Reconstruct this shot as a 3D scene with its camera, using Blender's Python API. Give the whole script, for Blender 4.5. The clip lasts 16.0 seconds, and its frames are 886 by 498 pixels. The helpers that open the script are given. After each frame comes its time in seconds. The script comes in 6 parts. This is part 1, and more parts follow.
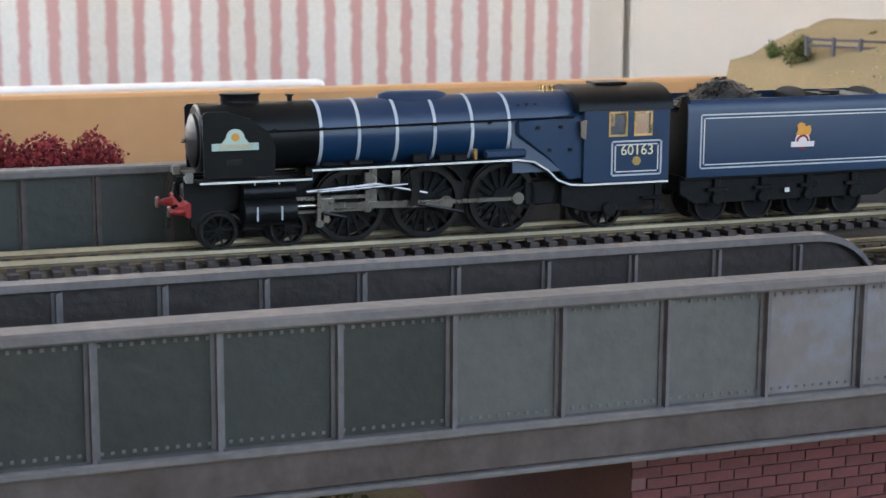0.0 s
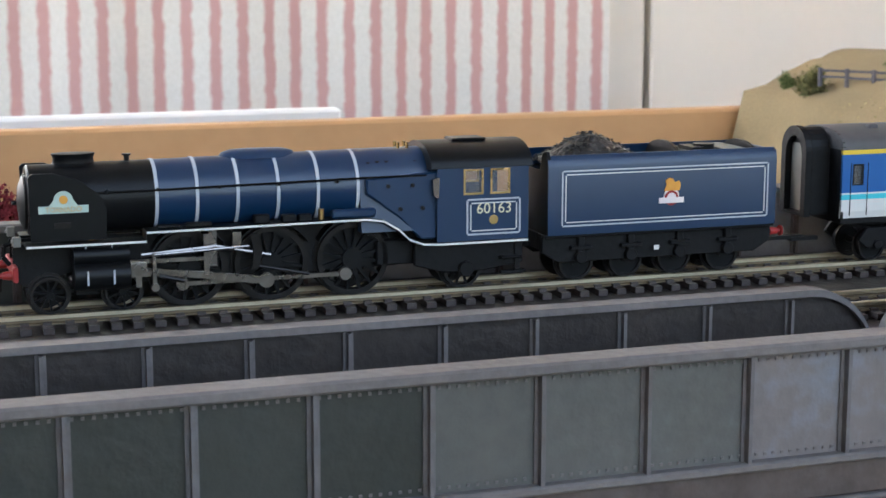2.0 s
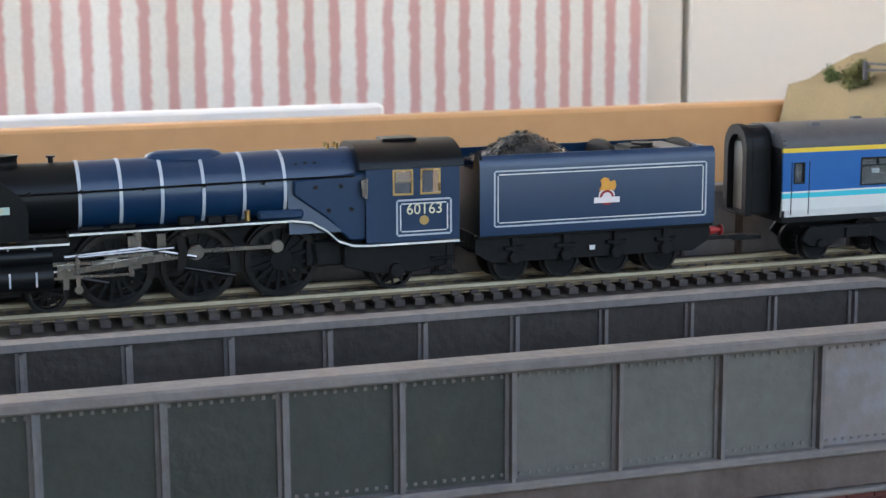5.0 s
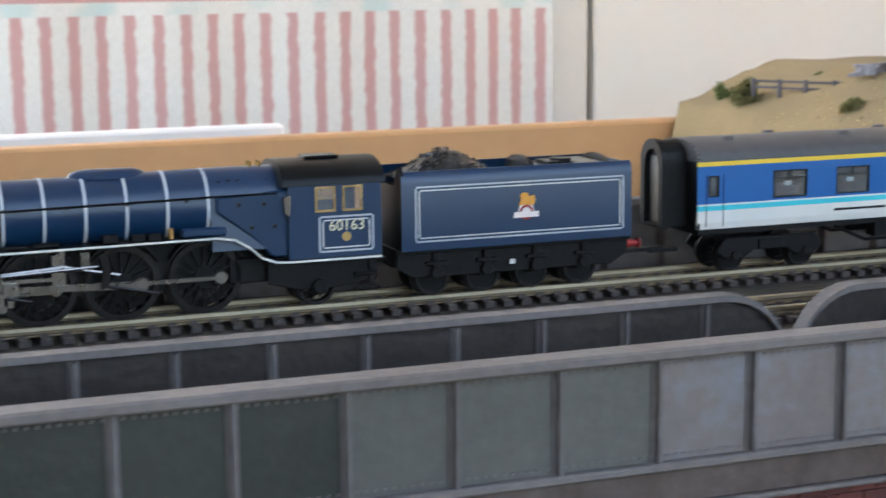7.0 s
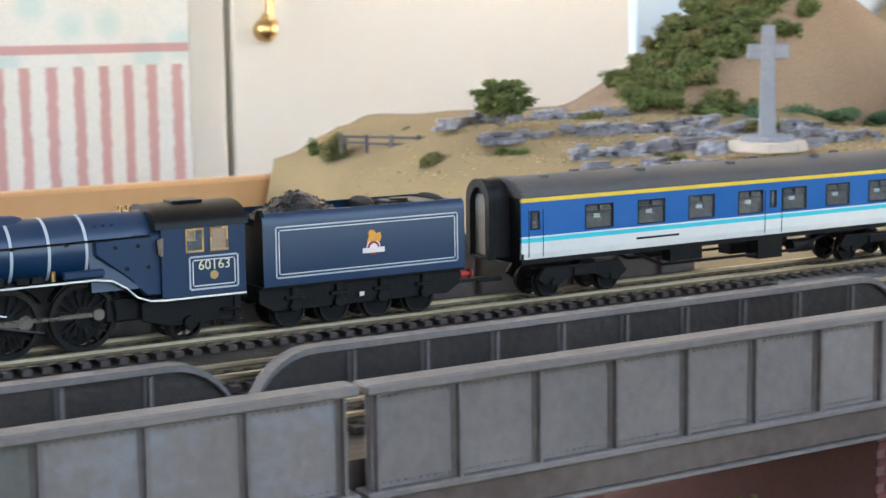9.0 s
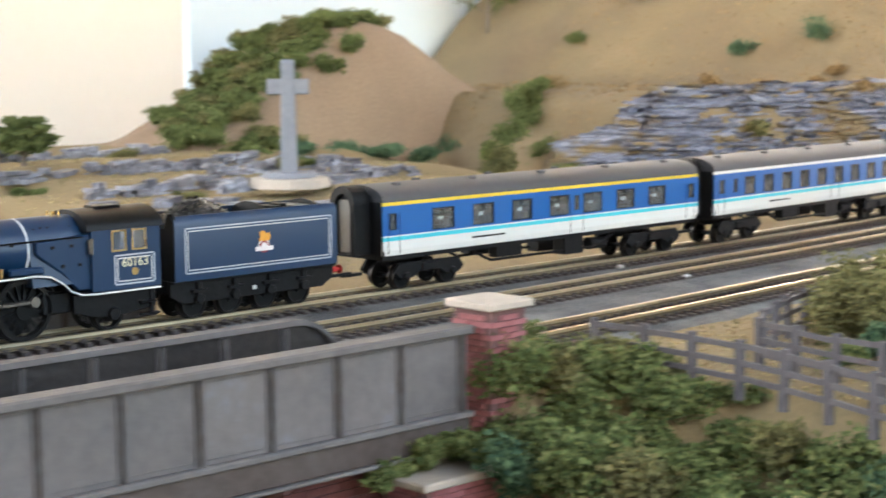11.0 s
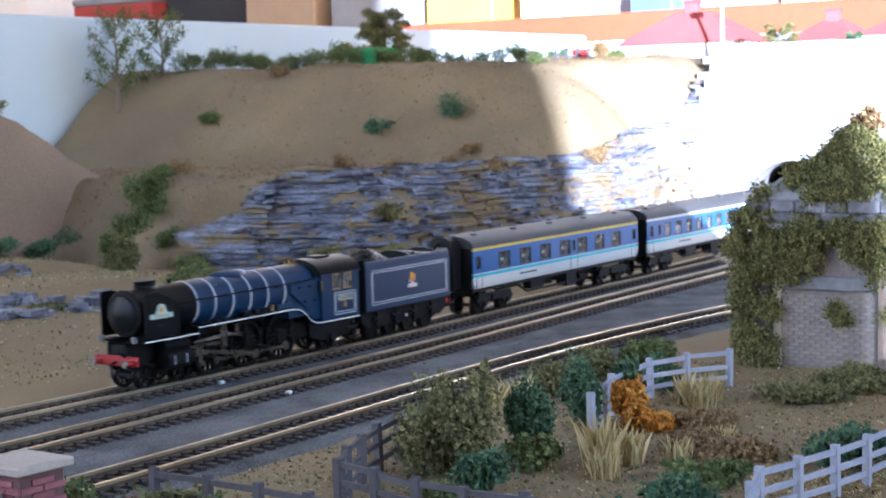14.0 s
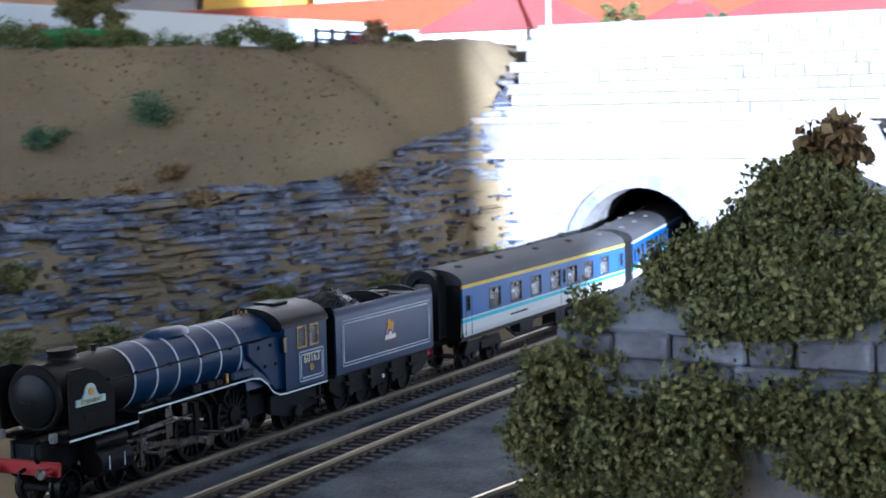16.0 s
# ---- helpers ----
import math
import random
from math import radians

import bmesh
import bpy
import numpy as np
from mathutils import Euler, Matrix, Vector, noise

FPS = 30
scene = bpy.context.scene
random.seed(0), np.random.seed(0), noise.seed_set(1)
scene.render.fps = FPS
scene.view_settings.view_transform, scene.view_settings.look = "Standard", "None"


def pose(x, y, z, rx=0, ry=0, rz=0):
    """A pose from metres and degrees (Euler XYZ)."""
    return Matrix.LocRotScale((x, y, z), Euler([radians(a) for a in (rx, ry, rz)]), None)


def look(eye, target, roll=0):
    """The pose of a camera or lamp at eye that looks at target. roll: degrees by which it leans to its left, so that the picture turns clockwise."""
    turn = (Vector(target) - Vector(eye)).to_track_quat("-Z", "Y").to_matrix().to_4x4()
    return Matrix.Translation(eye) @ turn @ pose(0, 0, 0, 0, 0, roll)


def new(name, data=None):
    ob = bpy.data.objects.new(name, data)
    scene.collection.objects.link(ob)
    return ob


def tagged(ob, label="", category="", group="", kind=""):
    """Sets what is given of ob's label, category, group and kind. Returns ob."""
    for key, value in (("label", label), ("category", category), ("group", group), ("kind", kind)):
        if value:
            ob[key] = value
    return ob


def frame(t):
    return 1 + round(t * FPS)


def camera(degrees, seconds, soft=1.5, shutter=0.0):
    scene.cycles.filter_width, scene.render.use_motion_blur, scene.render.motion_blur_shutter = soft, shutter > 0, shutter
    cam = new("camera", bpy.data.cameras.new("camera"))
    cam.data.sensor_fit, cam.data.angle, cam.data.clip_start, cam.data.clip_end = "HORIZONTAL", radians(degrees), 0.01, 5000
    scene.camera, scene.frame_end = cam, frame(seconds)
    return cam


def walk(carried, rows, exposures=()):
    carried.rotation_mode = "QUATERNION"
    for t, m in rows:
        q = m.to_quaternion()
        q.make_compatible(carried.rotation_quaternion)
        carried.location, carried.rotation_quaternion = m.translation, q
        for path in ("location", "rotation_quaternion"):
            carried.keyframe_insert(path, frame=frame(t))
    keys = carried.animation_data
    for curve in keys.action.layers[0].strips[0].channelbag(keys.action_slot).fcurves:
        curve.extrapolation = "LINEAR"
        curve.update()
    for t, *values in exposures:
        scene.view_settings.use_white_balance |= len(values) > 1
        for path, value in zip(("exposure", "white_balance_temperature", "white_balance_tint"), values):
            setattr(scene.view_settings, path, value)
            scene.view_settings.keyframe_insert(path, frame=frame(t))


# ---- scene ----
# ------------------------------------------------------------------ camera
cam = camera(29.45, 16.0, soft=1.4, shutter=0.4)
cam.data.dof.use_dof, cam.data.dof.focus_distance, cam.data.dof.aperture_fstop = True, 0.29, 114.0
CAMERA_ROWS = [
    (0, pose(-0.1055, -0.2025, 0.0575, 79.35, -0.31, -19.87)),
    (0.5, pose(-0.1039, -0.2024, 0.0572, 79.46, -0.09, -19.91)),
    (1, pose(-0.0968, -0.2023, 0.0591, 79.55, -0.26, -20.13)),
    (1.5, pose(-0.0988, -0.2046, 0.0605, 79.72, -0.09, -19.37)),
    (2, pose(-0.0988, -0.2026, 0.0639, 79.95, -0.07, -19.01)),
    (2.5, pose(-0.1015, -0.2046, 0.0648, 80.02, 0.09, -18.63)),
    (3, pose(-0.1026, -0.2044, 0.0633, 79.81, 0.15, -18.49)),
    (3.5, pose(-0.1071, -0.2037, 0.0635, 79.72, 0.08, -17.73)),
    (6, pose(-0.1067, -0.2091, 0.0649, 79.8, 0.71, -18.4)),
    (6.5, pose(-0.1036, -0.2096, 0.0635, 79.8, 0.86, -18.89)),
    (7, pose(-0.096, -0.2105, 0.0645, 80.43, 0.53, -20.75)),
    (7.5, pose(-0.0769, -0.212, 0.0652, 81.37, 0.42, -24.78)),
    (8, pose(-0.0651, -0.2151, 0.0652, 81.8, 0.62, -27.83)),
    (8.2, pose(-0.0631, -0.2167, 0.0652, 81.79, 0.65, -28.18)),
    (10.3, pose(-0.0268, -0.2266, 0.0663, 82.96, 0.63, -39.57)),
    (10.5, pose(-0.0211, -0.2267, 0.0657, 83, 0.52, -40.45)),
    (11, pose(-0.0034, -0.2335, 0.0638, 83.21, 0.49, -43.76)),
    (11.5, pose(0.0217, -0.236, 0.0621, 84.07, 0.23, -49.02)),
    (12, pose(0.0361, -0.2429, 0.0604, 84.05, 0.54, -53.28)),
    (12.5, pose(0.0443, -0.2502, 0.0626, 84.38, 0.85, -55.05)),
    (13, pose(0.0428, -0.2543, 0.0649, 84.73, 1.07, -55.79)),
    (13.5, pose(0.0387, -0.2406, 0.0696, 85.27, 0.95, -54.91)),
    (14, pose(0.0407, -0.2269, 0.0736, 85.11, 1.39, -54.69)),
    (14.5, pose(0.0481, -0.2177, 0.0806, 84.87, -0.28, -56.69)),
    (15, pose(0.1579, -0.1746, 0.0762, 84.51, 0.21, -54.88)),
    (15.5, pose(0.2589, -0.136, 0.0767, 84.43, 0.13, -56.36)),
    (16, pose(0.2983, -0.1097, 0.0724, 85.08, 1.28, -60.05)),
]
EXPOSURES = [(0, 3.05, 5700, 15), (7.0, 3.1, 5650, 14), (8.2, 3.2, 5650, 13), (10.5, 3.35, 6000, 12), (11.5, 3.45, 5850, 13), (12.5, 3.2, 5350, 17),
             (13.5, 2.75, 5050, 18), (14.0, 2.45, 4850, 18), (14.5, 2.55, 4700, 17), (15.2, 1.95, 4750, 13), (16.0, 1.85, 4700, 13)]
walk(cam, CAMERA_ROWS, EXPOSURES)

# ------------------------------------------------------------------ light
world = bpy.data.worlds.new("sky")
scene.world = world
world.use_nodes = True
wn = world.node_tree
sky = wn.nodes.new("ShaderNodeTexSky")
sky.sky_type, sky.sun_disc = "NISHITA", False
sky.sun_elevation, sky.sun_rotation = radians(7.4), radians(227)
wn.links.new(sky.outputs[0], wn.nodes["Background"].inputs[0])
wn.nodes["Background"].inputs[1].default_value = 0.1

SUN_WAY = Vector((0.73, 0.68, -0.13))
sun = new("sun", bpy.data.lights.new("sun", "SUN"))
sun.data.energy, sun.data.angle, sun.data.color = 5.0, radians(0.5), (1.0, 0.95, 0.87)
sun.matrix_world = look((-2, -2, 2), Vector((-2, -2, 2)) + SUN_WAY)

# the window's sky light, in the opening of the wall behind the camera
def window_light(name, x, y, z, w, h, watts, colour, target):
    lamp = new(name, bpy.data.lights.new(name, "AREA"))
    lamp.data.shape, lamp.data.size, lamp.data.size_y = "RECTANGLE", w, h
    lamp.data.energy, lamp.data.color = watts, colour
    lamp.matrix_world = look((x, y, z), target)
    return lamp


window_light("window_sky_light", 0.62, -1.05, 0.71, 1.3, 1.2, 0.95, (0.88, 0.95, 1.0), (0.5, 0.0, 0.45))

# fill lamp added on the left to brighten back wall and curtain
window_light("side_fill_light", -1.47, 0.75, 0.7, 1.0, 1.15, 2.6, (0.9, 0.96, 1.0), (0.0, 0.85, 0.45))

# ------------------------------------------------------------------ materials
def principled(name):
    m = bpy.data.materials.new(name)
    m.use_nodes = True
    return m, m.node_tree, m.node_tree.nodes["Principled BSDF"]


def surface(name, base, dark=None, rough=0.6, metal=0.0, grain=900, patch=90, bump=0.15, spread=0.5, third=None, random_tint=0.0, spec=0.5):
    """Two-scale varied paint: base and dark mixed by patches and grain."""
    m, nt, b = principled(name)
    n, l = nt.nodes, nt.links
    dark = dark or tuple(c * 0.6 for c in base)
    tc = n.new("ShaderNodeTexCoord")
    big, fine = n.new("ShaderNodeTexNoise"), n.new("ShaderNodeTexNoise")
    big.inputs["Scale"].default_value, big.inputs["Detail"].default_value = patch, 5
    fine.inputs["Scale"].default_value, fine.inputs["Detail"].default_value = grain, 6
    l.new(tc.outputs["Object"], big.inputs["Vector"])
    l.new(tc.outputs["Object"], fine.inputs["Vector"])
    ramp = n.new("ShaderNodeValToRGB")
    ramp.color_ramp.elements[0].position, ramp.color_ramp.elements[1].position = 0.5 - spread / 2, 0.5 + spread / 2
    ramp.color_ramp.elements[0].color, ramp.color_ramp.elements[1].color = (*dark, 1), (*base, 1)
    if third:
        e = ramp.color_ramp.elements.new(0.5 + spread * 0.15)
        e.color = (*third, 1)
    add = n.new("ShaderNodeMath")
    add.operation = "MULTIPLY_ADD"
    add.inputs[1].default_value = 0.45
    l.new(fine.outputs["Fac"], add.inputs[0])
    half = n.new("ShaderNodeMath")
    half.operation = "MULTIPLY"
    half.inputs[1].default_value = 0.55
    l.new(big.outputs["Fac"], half.inputs[0])
    l.new(half.outputs[0], add.inputs[2])
    source = add.outputs[0]
    if random_tint:
        info = n.new("ShaderNodeObjectInfo")
        shift = n.new("ShaderNodeMath")
        shift.operation = "MULTIPLY_ADD"
        shift.inputs[1].default_value = random_tint
        l.new(info.outputs["Random"], shift.inputs[0])
        l.new(source, shift.inputs[2])
        minus = n.new("ShaderNodeMath")
        minus.operation = "SUBTRACT"
        minus.inputs[1].default_value = random_tint / 2
        l.new(shift.outputs[0], minus.inputs[0])
        source = minus.outputs[0]
    l.new(source, ramp.inputs["Fac"])
    l.new(ramp.outputs[0], b.inputs["Base Color"])
    rr = n.new("ShaderNodeMapRange")
    rr.inputs["To Min"].default_value, rr.inputs["To Max"].default_value = max(0.05, rough - 0.12), min(1, rough + 0.12)
    l.new(big.outputs["Fac"], rr.inputs["Value"])
    l.new(rr.outputs[0], b.inputs["Roughness"])
    b.inputs["Metallic"].default_value = metal
    b.inputs["Specular IOR Level"].default_value = spec
    if bump:
        bp = n.new("ShaderNodeBump")
        bp.inputs["Strength"].default_value, bp.inputs["Distance"].default_value = bump, 0.0006
        l.new(fine.outputs["Fac"], bp.inputs["Height"])
        l.new(bp.outputs[0], b.inputs["Normal"])
    return m


def leafy(name, a, b_, c):
    """Scatter foliage, tinted leaf by leaf."""
    m, nt, b = principled(name)
    n, l = nt.nodes, nt.links
    geo, ramp = n.new("ShaderNodeNewGeometry"), n.new("ShaderNodeValToRGB")
    ramp.color_ramp.elements[0].color, ramp.color_ramp.elements[1].color = (*a, 1), (*c, 1)
    e = ramp.color_ramp.elements.new(0.5)
    e.color = (*b_, 1)
    l.new(geo.outputs["Random Per Island"], ramp.inputs["Fac"])
    l.new(ramp.outputs[0], b.inputs["Base Color"])
    b.inputs["Roughness"].default_value = 0.9
    b.inputs["Specular IOR Level"].default_value = 0.2
    return m


MAT = {
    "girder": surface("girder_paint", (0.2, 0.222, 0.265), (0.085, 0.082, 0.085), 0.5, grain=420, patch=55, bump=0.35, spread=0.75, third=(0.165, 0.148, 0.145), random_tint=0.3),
    # two darker plate tones: the light's fall-off to the left, put into colour
    "girder_shaded": surface("girder_shaded_paint", (0.05, 0.057, 0.05), (0.016, 0.019, 0.016), 0.5, grain=420, patch=45, bump=0.35, spread=0.8, third=(0.034, 0.038, 0.033), random_tint=0.3),
    "girder_half_shaded": surface("girder_half_shaded_paint", (0.14, 0.155, 0.155), (0.055, 0.056, 0.054), 0.5, grain=420, patch=50, bump=0.35, spread=0.8, third=(0.105, 0.105, 0.098), random_tint=0.3),
    "girder_rust": surface("girder_rusty_edge", (0.11, 0.09, 0.082), (0.045, 0.028, 0.023), 0.65, grain=400, patch=45, bump=0.4, spread=0.35),
    "girder_rib": surface("girder_stiffener_paint", (0.17, 0.17, 0.178), (0.075, 0.055, 0.048), 0.6, grain=400, patch=40, bump=0.35, spread=0.5),
    "girder_top": surface("girder_flange", (0.2, 0.185, 0.18), (0.09, 0.08, 0.078), 0.65, grain=600, patch=50, bump=0.3, spread=0.6),
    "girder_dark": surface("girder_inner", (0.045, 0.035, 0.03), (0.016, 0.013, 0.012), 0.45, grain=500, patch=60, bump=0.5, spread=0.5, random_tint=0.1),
    "rail": surface("nickel_silver_rail", (0.88, 0.79, 0.58), (0.66, 0.56, 0.38), 0.34, metal=1.0, grain=700, patch=40, bump=0.05),
    "rail_side": surface("rail_web", (0.3, 0.24, 0.15), (0.16, 0.12, 0.08), 0.5, metal=0.8, grain=700, patch=40, bump=0.05),
    "sleeper": surface("sleeper_plastic", (0.085, 0.065, 0.058), (0.035, 0.027, 0.025), 0.55, grain=1200, patch=120, bump=0.3, random_tint=0.2),
    "ballast": surface("ballast", (0.22, 0.22, 0.215), (0.045, 0.045, 0.047), 0.95, grain=1500, patch=70, bump=1.0, spread=0.3),
    "grass_mat": surface("grass_mat", (0.40, 0.29, 0.14), (0.17, 0.13, 0.065), 0.95, grain=900, patch=26, bump=0.6, spread=0.6, third=(0.27, 0.2, 0.1)),
    "earth": surface("earth_scatter", (0.20, 0.14, 0.085), (0.08, 0.06, 0.04), 0.95, grain=1300, patch=30, bump=0.9, spread=0.5),
    "sandy": surface("sandy_hill", (0.32, 0.235, 0.155), (0.15, 0.105, 0.07), 0.95, grain=1100, patch=18, bump=0.9, spread=0.5, third=(0.24, 0.185, 0.1)),
    "bark_hill": surface("brown_cutting", (0.36, 0.26, 0.17), (0.17, 0.12, 0.085), 0.95, grain=900, patch=18, bump=0.7, spread=0.5),
    "slate": surface("slate_rock", (0.40, 0.42, 0.50), (0.06, 0.055, 0.065), 0.5, grain=330, patch=70, bump=1.0, spread=0.36, third=(0.19, 0.19, 0.22), random_tint=0.15),
    "moss": surface("mossy_ledge", (0.27, 0.2, 0.1), (0.12, 0.09, 0.06), 0.95, grain=1200, patch=60, bump=0.8),
    "brick": surface("pink_brick", (0.40, 0.16, 0.17), (0.19, 0.06, 0.06), 0.85, grain=800, patch=60, bump=0.4, random_tint=0.25),
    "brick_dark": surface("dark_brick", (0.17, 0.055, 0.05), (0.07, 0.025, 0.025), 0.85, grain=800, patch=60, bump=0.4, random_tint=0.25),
    "mortar": surface("mortar", (0.19, 0.1, 0.095), (0.12, 0.06, 0.058), 0.9, grain=900, patch=60),
    "capstone": surface("capstone", (0.55, 0.48, 0.40), (0.38, 0.33, 0.28), 0.85, grain=900, patch=70, bump=0.3),
    "stone": surface("grey_stone", (0.30, 0.31, 0.34), (0.15, 0.15, 0.17), 0.8, grain=600, patch=60, bump=0.5, random_tint=0.25),
    "cross": surface("grey_cast_stone", (0.26, 0.27, 0.31), (0.17, 0.18, 0.21), 0.7, grain=500, patch=70, bump=0.2),
    "old_brick": surface("weathered_brick", (0.38, 0.35, 0.33), (0.2, 0.17, 0.16), 0.9, grain=700, patch=50, bump=0.3, random_tint=0.2),
    "portal": surface("portal_stone", (0.42, 0.40, 0.40), (0.22, 0.21, 0.21), 0.85, grain=500, patch=50, bump=0.4, random_tint=0.2),
    "fence_dark": surface("dark_fence", (0.115, 0.105, 0.115), (0.05, 0.044, 0.05), 0.7, grain=700, patch=60, bump=0.2),
    "fence_pale": surface("pale_fence", (0.42, 0.44, 0.52), (0.27, 0.28, 0.34), 0.7, grain=700, patch=60, bump=0.2),
    "leaf_mid": leafy("green_scatter", (0.05, 0.075, 0.022), (0.115, 0.145, 0.045), (0.2, 0.215, 0.08)),
    "leaf_dark": leafy("dark_green_scatter", (0.035, 0.075, 0.045), (0.08, 0.14, 0.075), (0.14, 0.21, 0.1)),
    "leaf_olive": leafy("olive_scatter", (0.08, 0.08, 0.03), (0.16, 0.15, 0.058), (0.25, 0.23, 0.095)),
    "leaf_brown": leafy("brown_scatter", (0.12, 0.075, 0.035), (0.24, 0.16, 0.07), (0.36, 0.25, 0.12)),
    "leaf_red": leafy("crimson_scatter", (0.10, 0.015, 0.02), (0.22, 0.03, 0.035), (0.34, 0.06, 0.06)),
    "leaf_orange": leafy("orange_scatter", (0.42, 0.16, 0.02), (0.6, 0.27, 0.03), (0.7, 0.4, 0.08)),
    "ivy": leafy("ivy_scatter", (0.07, 0.075, 0.025), (0.18, 0.175, 0.06), (0.31, 0.29, 0.11)),
    "straw": leafy("straw_tuft", (0.36, 0.26, 0.1), (0.5, 0.4, 0.18), (0.6, 0.5, 0.26)),
    "trunk": surface("bark", (0.25, 0.2, 0.16), (0.1, 0.08, 0.06), 0.9, grain=600, patch=100),
    "loco_blue": surface("loco_blue", (0.007, 0.031, 0.083), (0.005, 0.024, 0.068), 0.34, grain=400, patch=40, bump=0.0, spread=0.9, spec=0.55),
    "loco_black": surface("loco_black", (0.007, 0.0077, 0.0085), (0.004, 0.004, 0.0045), 0.36, grain=500, patch=60, bump=0.05, spec=0.18),
    "frame_black": surface("frame_black", (0.008, 0.008, 0.009), (0.003, 0.003, 0.0035), 0.5, grain=700, patch=90, bump=0.2, spec=0.2),
    "white_line": surface("white_lining", (0.74, 0.74, 0.72), (0.62, 0.62, 0.6), 0.5, grain=500, patch=60, bump=0.0),
    "grey_line": surface("grey_lining", (0.5, 0.53, 0.58), (0.42, 0.45, 0.5), 0.5, grain=500, patch=60, bump=0.0),
    "steel": surface("bright_steel", (0.42, 0.39, 0.36), (0.2, 0.18, 0.165), 0.28, metal=1.0, grain=600, patch=90, bump=0.05),
    "dark_steel": surface("blackened_steel", (0.04, 0.037, 0.036), (0.015, 0.014, 0.0135), 0.4, metal=0.9, grain=600, patch=90, bump=0.05),
    "brass": surface("brass", (0.75, 0.53, 0.22), (0.55, 0.37, 0.14), 0.3, metal=1.0, grain=500, patch=60, bump=0.0),
    "red": surface("buffer_red", (0.36, 0.02, 0.018), (0.22, 0.012, 0.012), 0.45, grain=500, patch=80, bump=0.0),
    "pale_green": surface("headboard_pale_green", (0.5, 0.62, 0.55), (0.42, 0.54, 0.48), 0.5, grain=500, patch=80, bump=0.0),
    "coal": surface("coal", (0.03, 0.03, 0.032), (0.008, 0.008, 0.008), 0.3, grain=900, patch=200, bump=0.6),
    "cream": surface("cream_numerals", (0.8, 0.74, 0.5), (0.75, 0.68, 0.45), 0.5, bump=0.0),
    "crest_gold": surface("crest_gold", (0.75, 0.4, 0.05), (0.6, 0.25, 0.03), 0.5, bump=0.0),
    "crest_white": surface("crest_white", (0.8, 0.76, 0.74), (0.7, 0.62, 0.62), 0.5, bump=0.0),
    "coach_blue": surface("coach_blue", (0.014, 0.11, 0.36), (0.011, 0.09, 0.30), 0.36, grain=400, patch=40, bump=0.0, spread=0.9),
    "coach_white": surface("coach_white", (0.66, 0.67, 0.66), (0.58, 0.59, 0.58), 0.42, grain=400, patch=40, bump=0.0),
    "coach_cyan": surface("coach_turquoise", (0.06, 0.52, 0.62), (0.05, 0.46, 0.56), 0.42, grain=400, patch=40, bump=0.0),
    "coach_yellow": surface("coach_yellow", (0.72, 0.52, 0.03), (0.65, 0.46, 0.03), 0.45, grain=400, patch=40, bump=0.0),
    "coach_roof": surface("coach_roof_grey", (0.075, 0.075, 0.08), (0.05, 0.05, 0.054), 0.55, grain=500, patch=40, bump=0.05),
    "gangway": surface("gangway_grey", (0.2, 0.19, 0.165), (0.13, 0.125, 0.11), 0.6, grain=500, patch=60, bump=0.05),
    "seat": surface("coach_interior", (0.16, 0.10, 0.075), (0.06, 0.04, 0.03), 0.7, grain=300, patch=120),
    "plaster": surface("white_wall", (0.80, 0.78, 0.74), (0.74, 0.72, 0.68), 0.85, grain=120, patch=3, bump=0.03, spread=0.8),
    "door_cream": surface("cream_door_paint", (0.78, 0.74, 0.67), (0.72, 0.68, 0.61), 0.55, grain=90, patch=4, bump=0.03, spread=0.8),
    "dull_wall": surface("grey_brown_wallpaper", (0.26, 0.245, 0.23), (0.2, 0.19, 0.18), 0.9, grain=120, patch=4, bump=0.03),
    "ceiling": surface("ceiling_paint", (0.46, 0.45, 0.43), (0.4, 0.39, 0.37), 0.9, grain=90, patch=3, bump=0.02),
    "carpet": surface("carpet", (0.13, 0.105, 0.09), (0.08, 0.065, 0.055), 0.95, grain=300, patch=8, bump=0.4),
    "backboard": surface("pale_blue_backscene", (0.66, 0.75, 0.82), (0.58, 0.68, 0.76), 0.8, grain=60, patch=4, bump=0.02, spread=0.9),
    "pine": surface("pine_board", (0.62, 0.36, 0.16), (0.5, 0.27, 0.11), 0.55, grain=120, patch=12, bump=0.05, spread=0.7),
    "white_board": surface("white_board", (0.82, 0.81, 0.79), (0.76, 0.75, 0.73), 0.6, grain=100, patch=6, bump=0.02),
    "red_wood": surface("red_brown_shelf", (0.42, 0.09, 0.035), (0.3, 0.06, 0.025), 0.5, grain=100, patch=10, bump=0.05),
    "roof_red": surface("red_house_roof", (0.42, 0.10, 0.09), (0.3, 0.06, 0.06), 0.8, grain=700, patch=40, bump=0.3),
    "house_wall": surface("house_render", (0.72, 0.68, 0.62), (0.6, 0.56, 0.5), 0.85, grain=500, patch=40, bump=0.1),
    "green_paint": surface("green_paint", (0.03, 0.3, 0.09), (0.02, 0.2, 0.06), 0.6, grain=500, patch=40, bump=0.05),
    # darkness deep in the tunnel, given as a near-black colour
    "tunnel_shade": surface("tunnel_shade_black", (0.014, 0.014, 0.015), (0.006, 0.006, 0.006), 0.95, grain=300, patch=30, spec=0.1),
}


def glass():
    m, nt, b = principled("coach_glazing")
    b.inputs["Base Color"].default_value = (0.75, 0.78, 0.8, 1)
    b.inputs["Roughness"].default_value = 0.04
    b.inputs["Transmission Weight"].default_value = 0.9
    b.inputs["IOR"].default_value = 1.3
    return m


MAT["glass"] = glass()


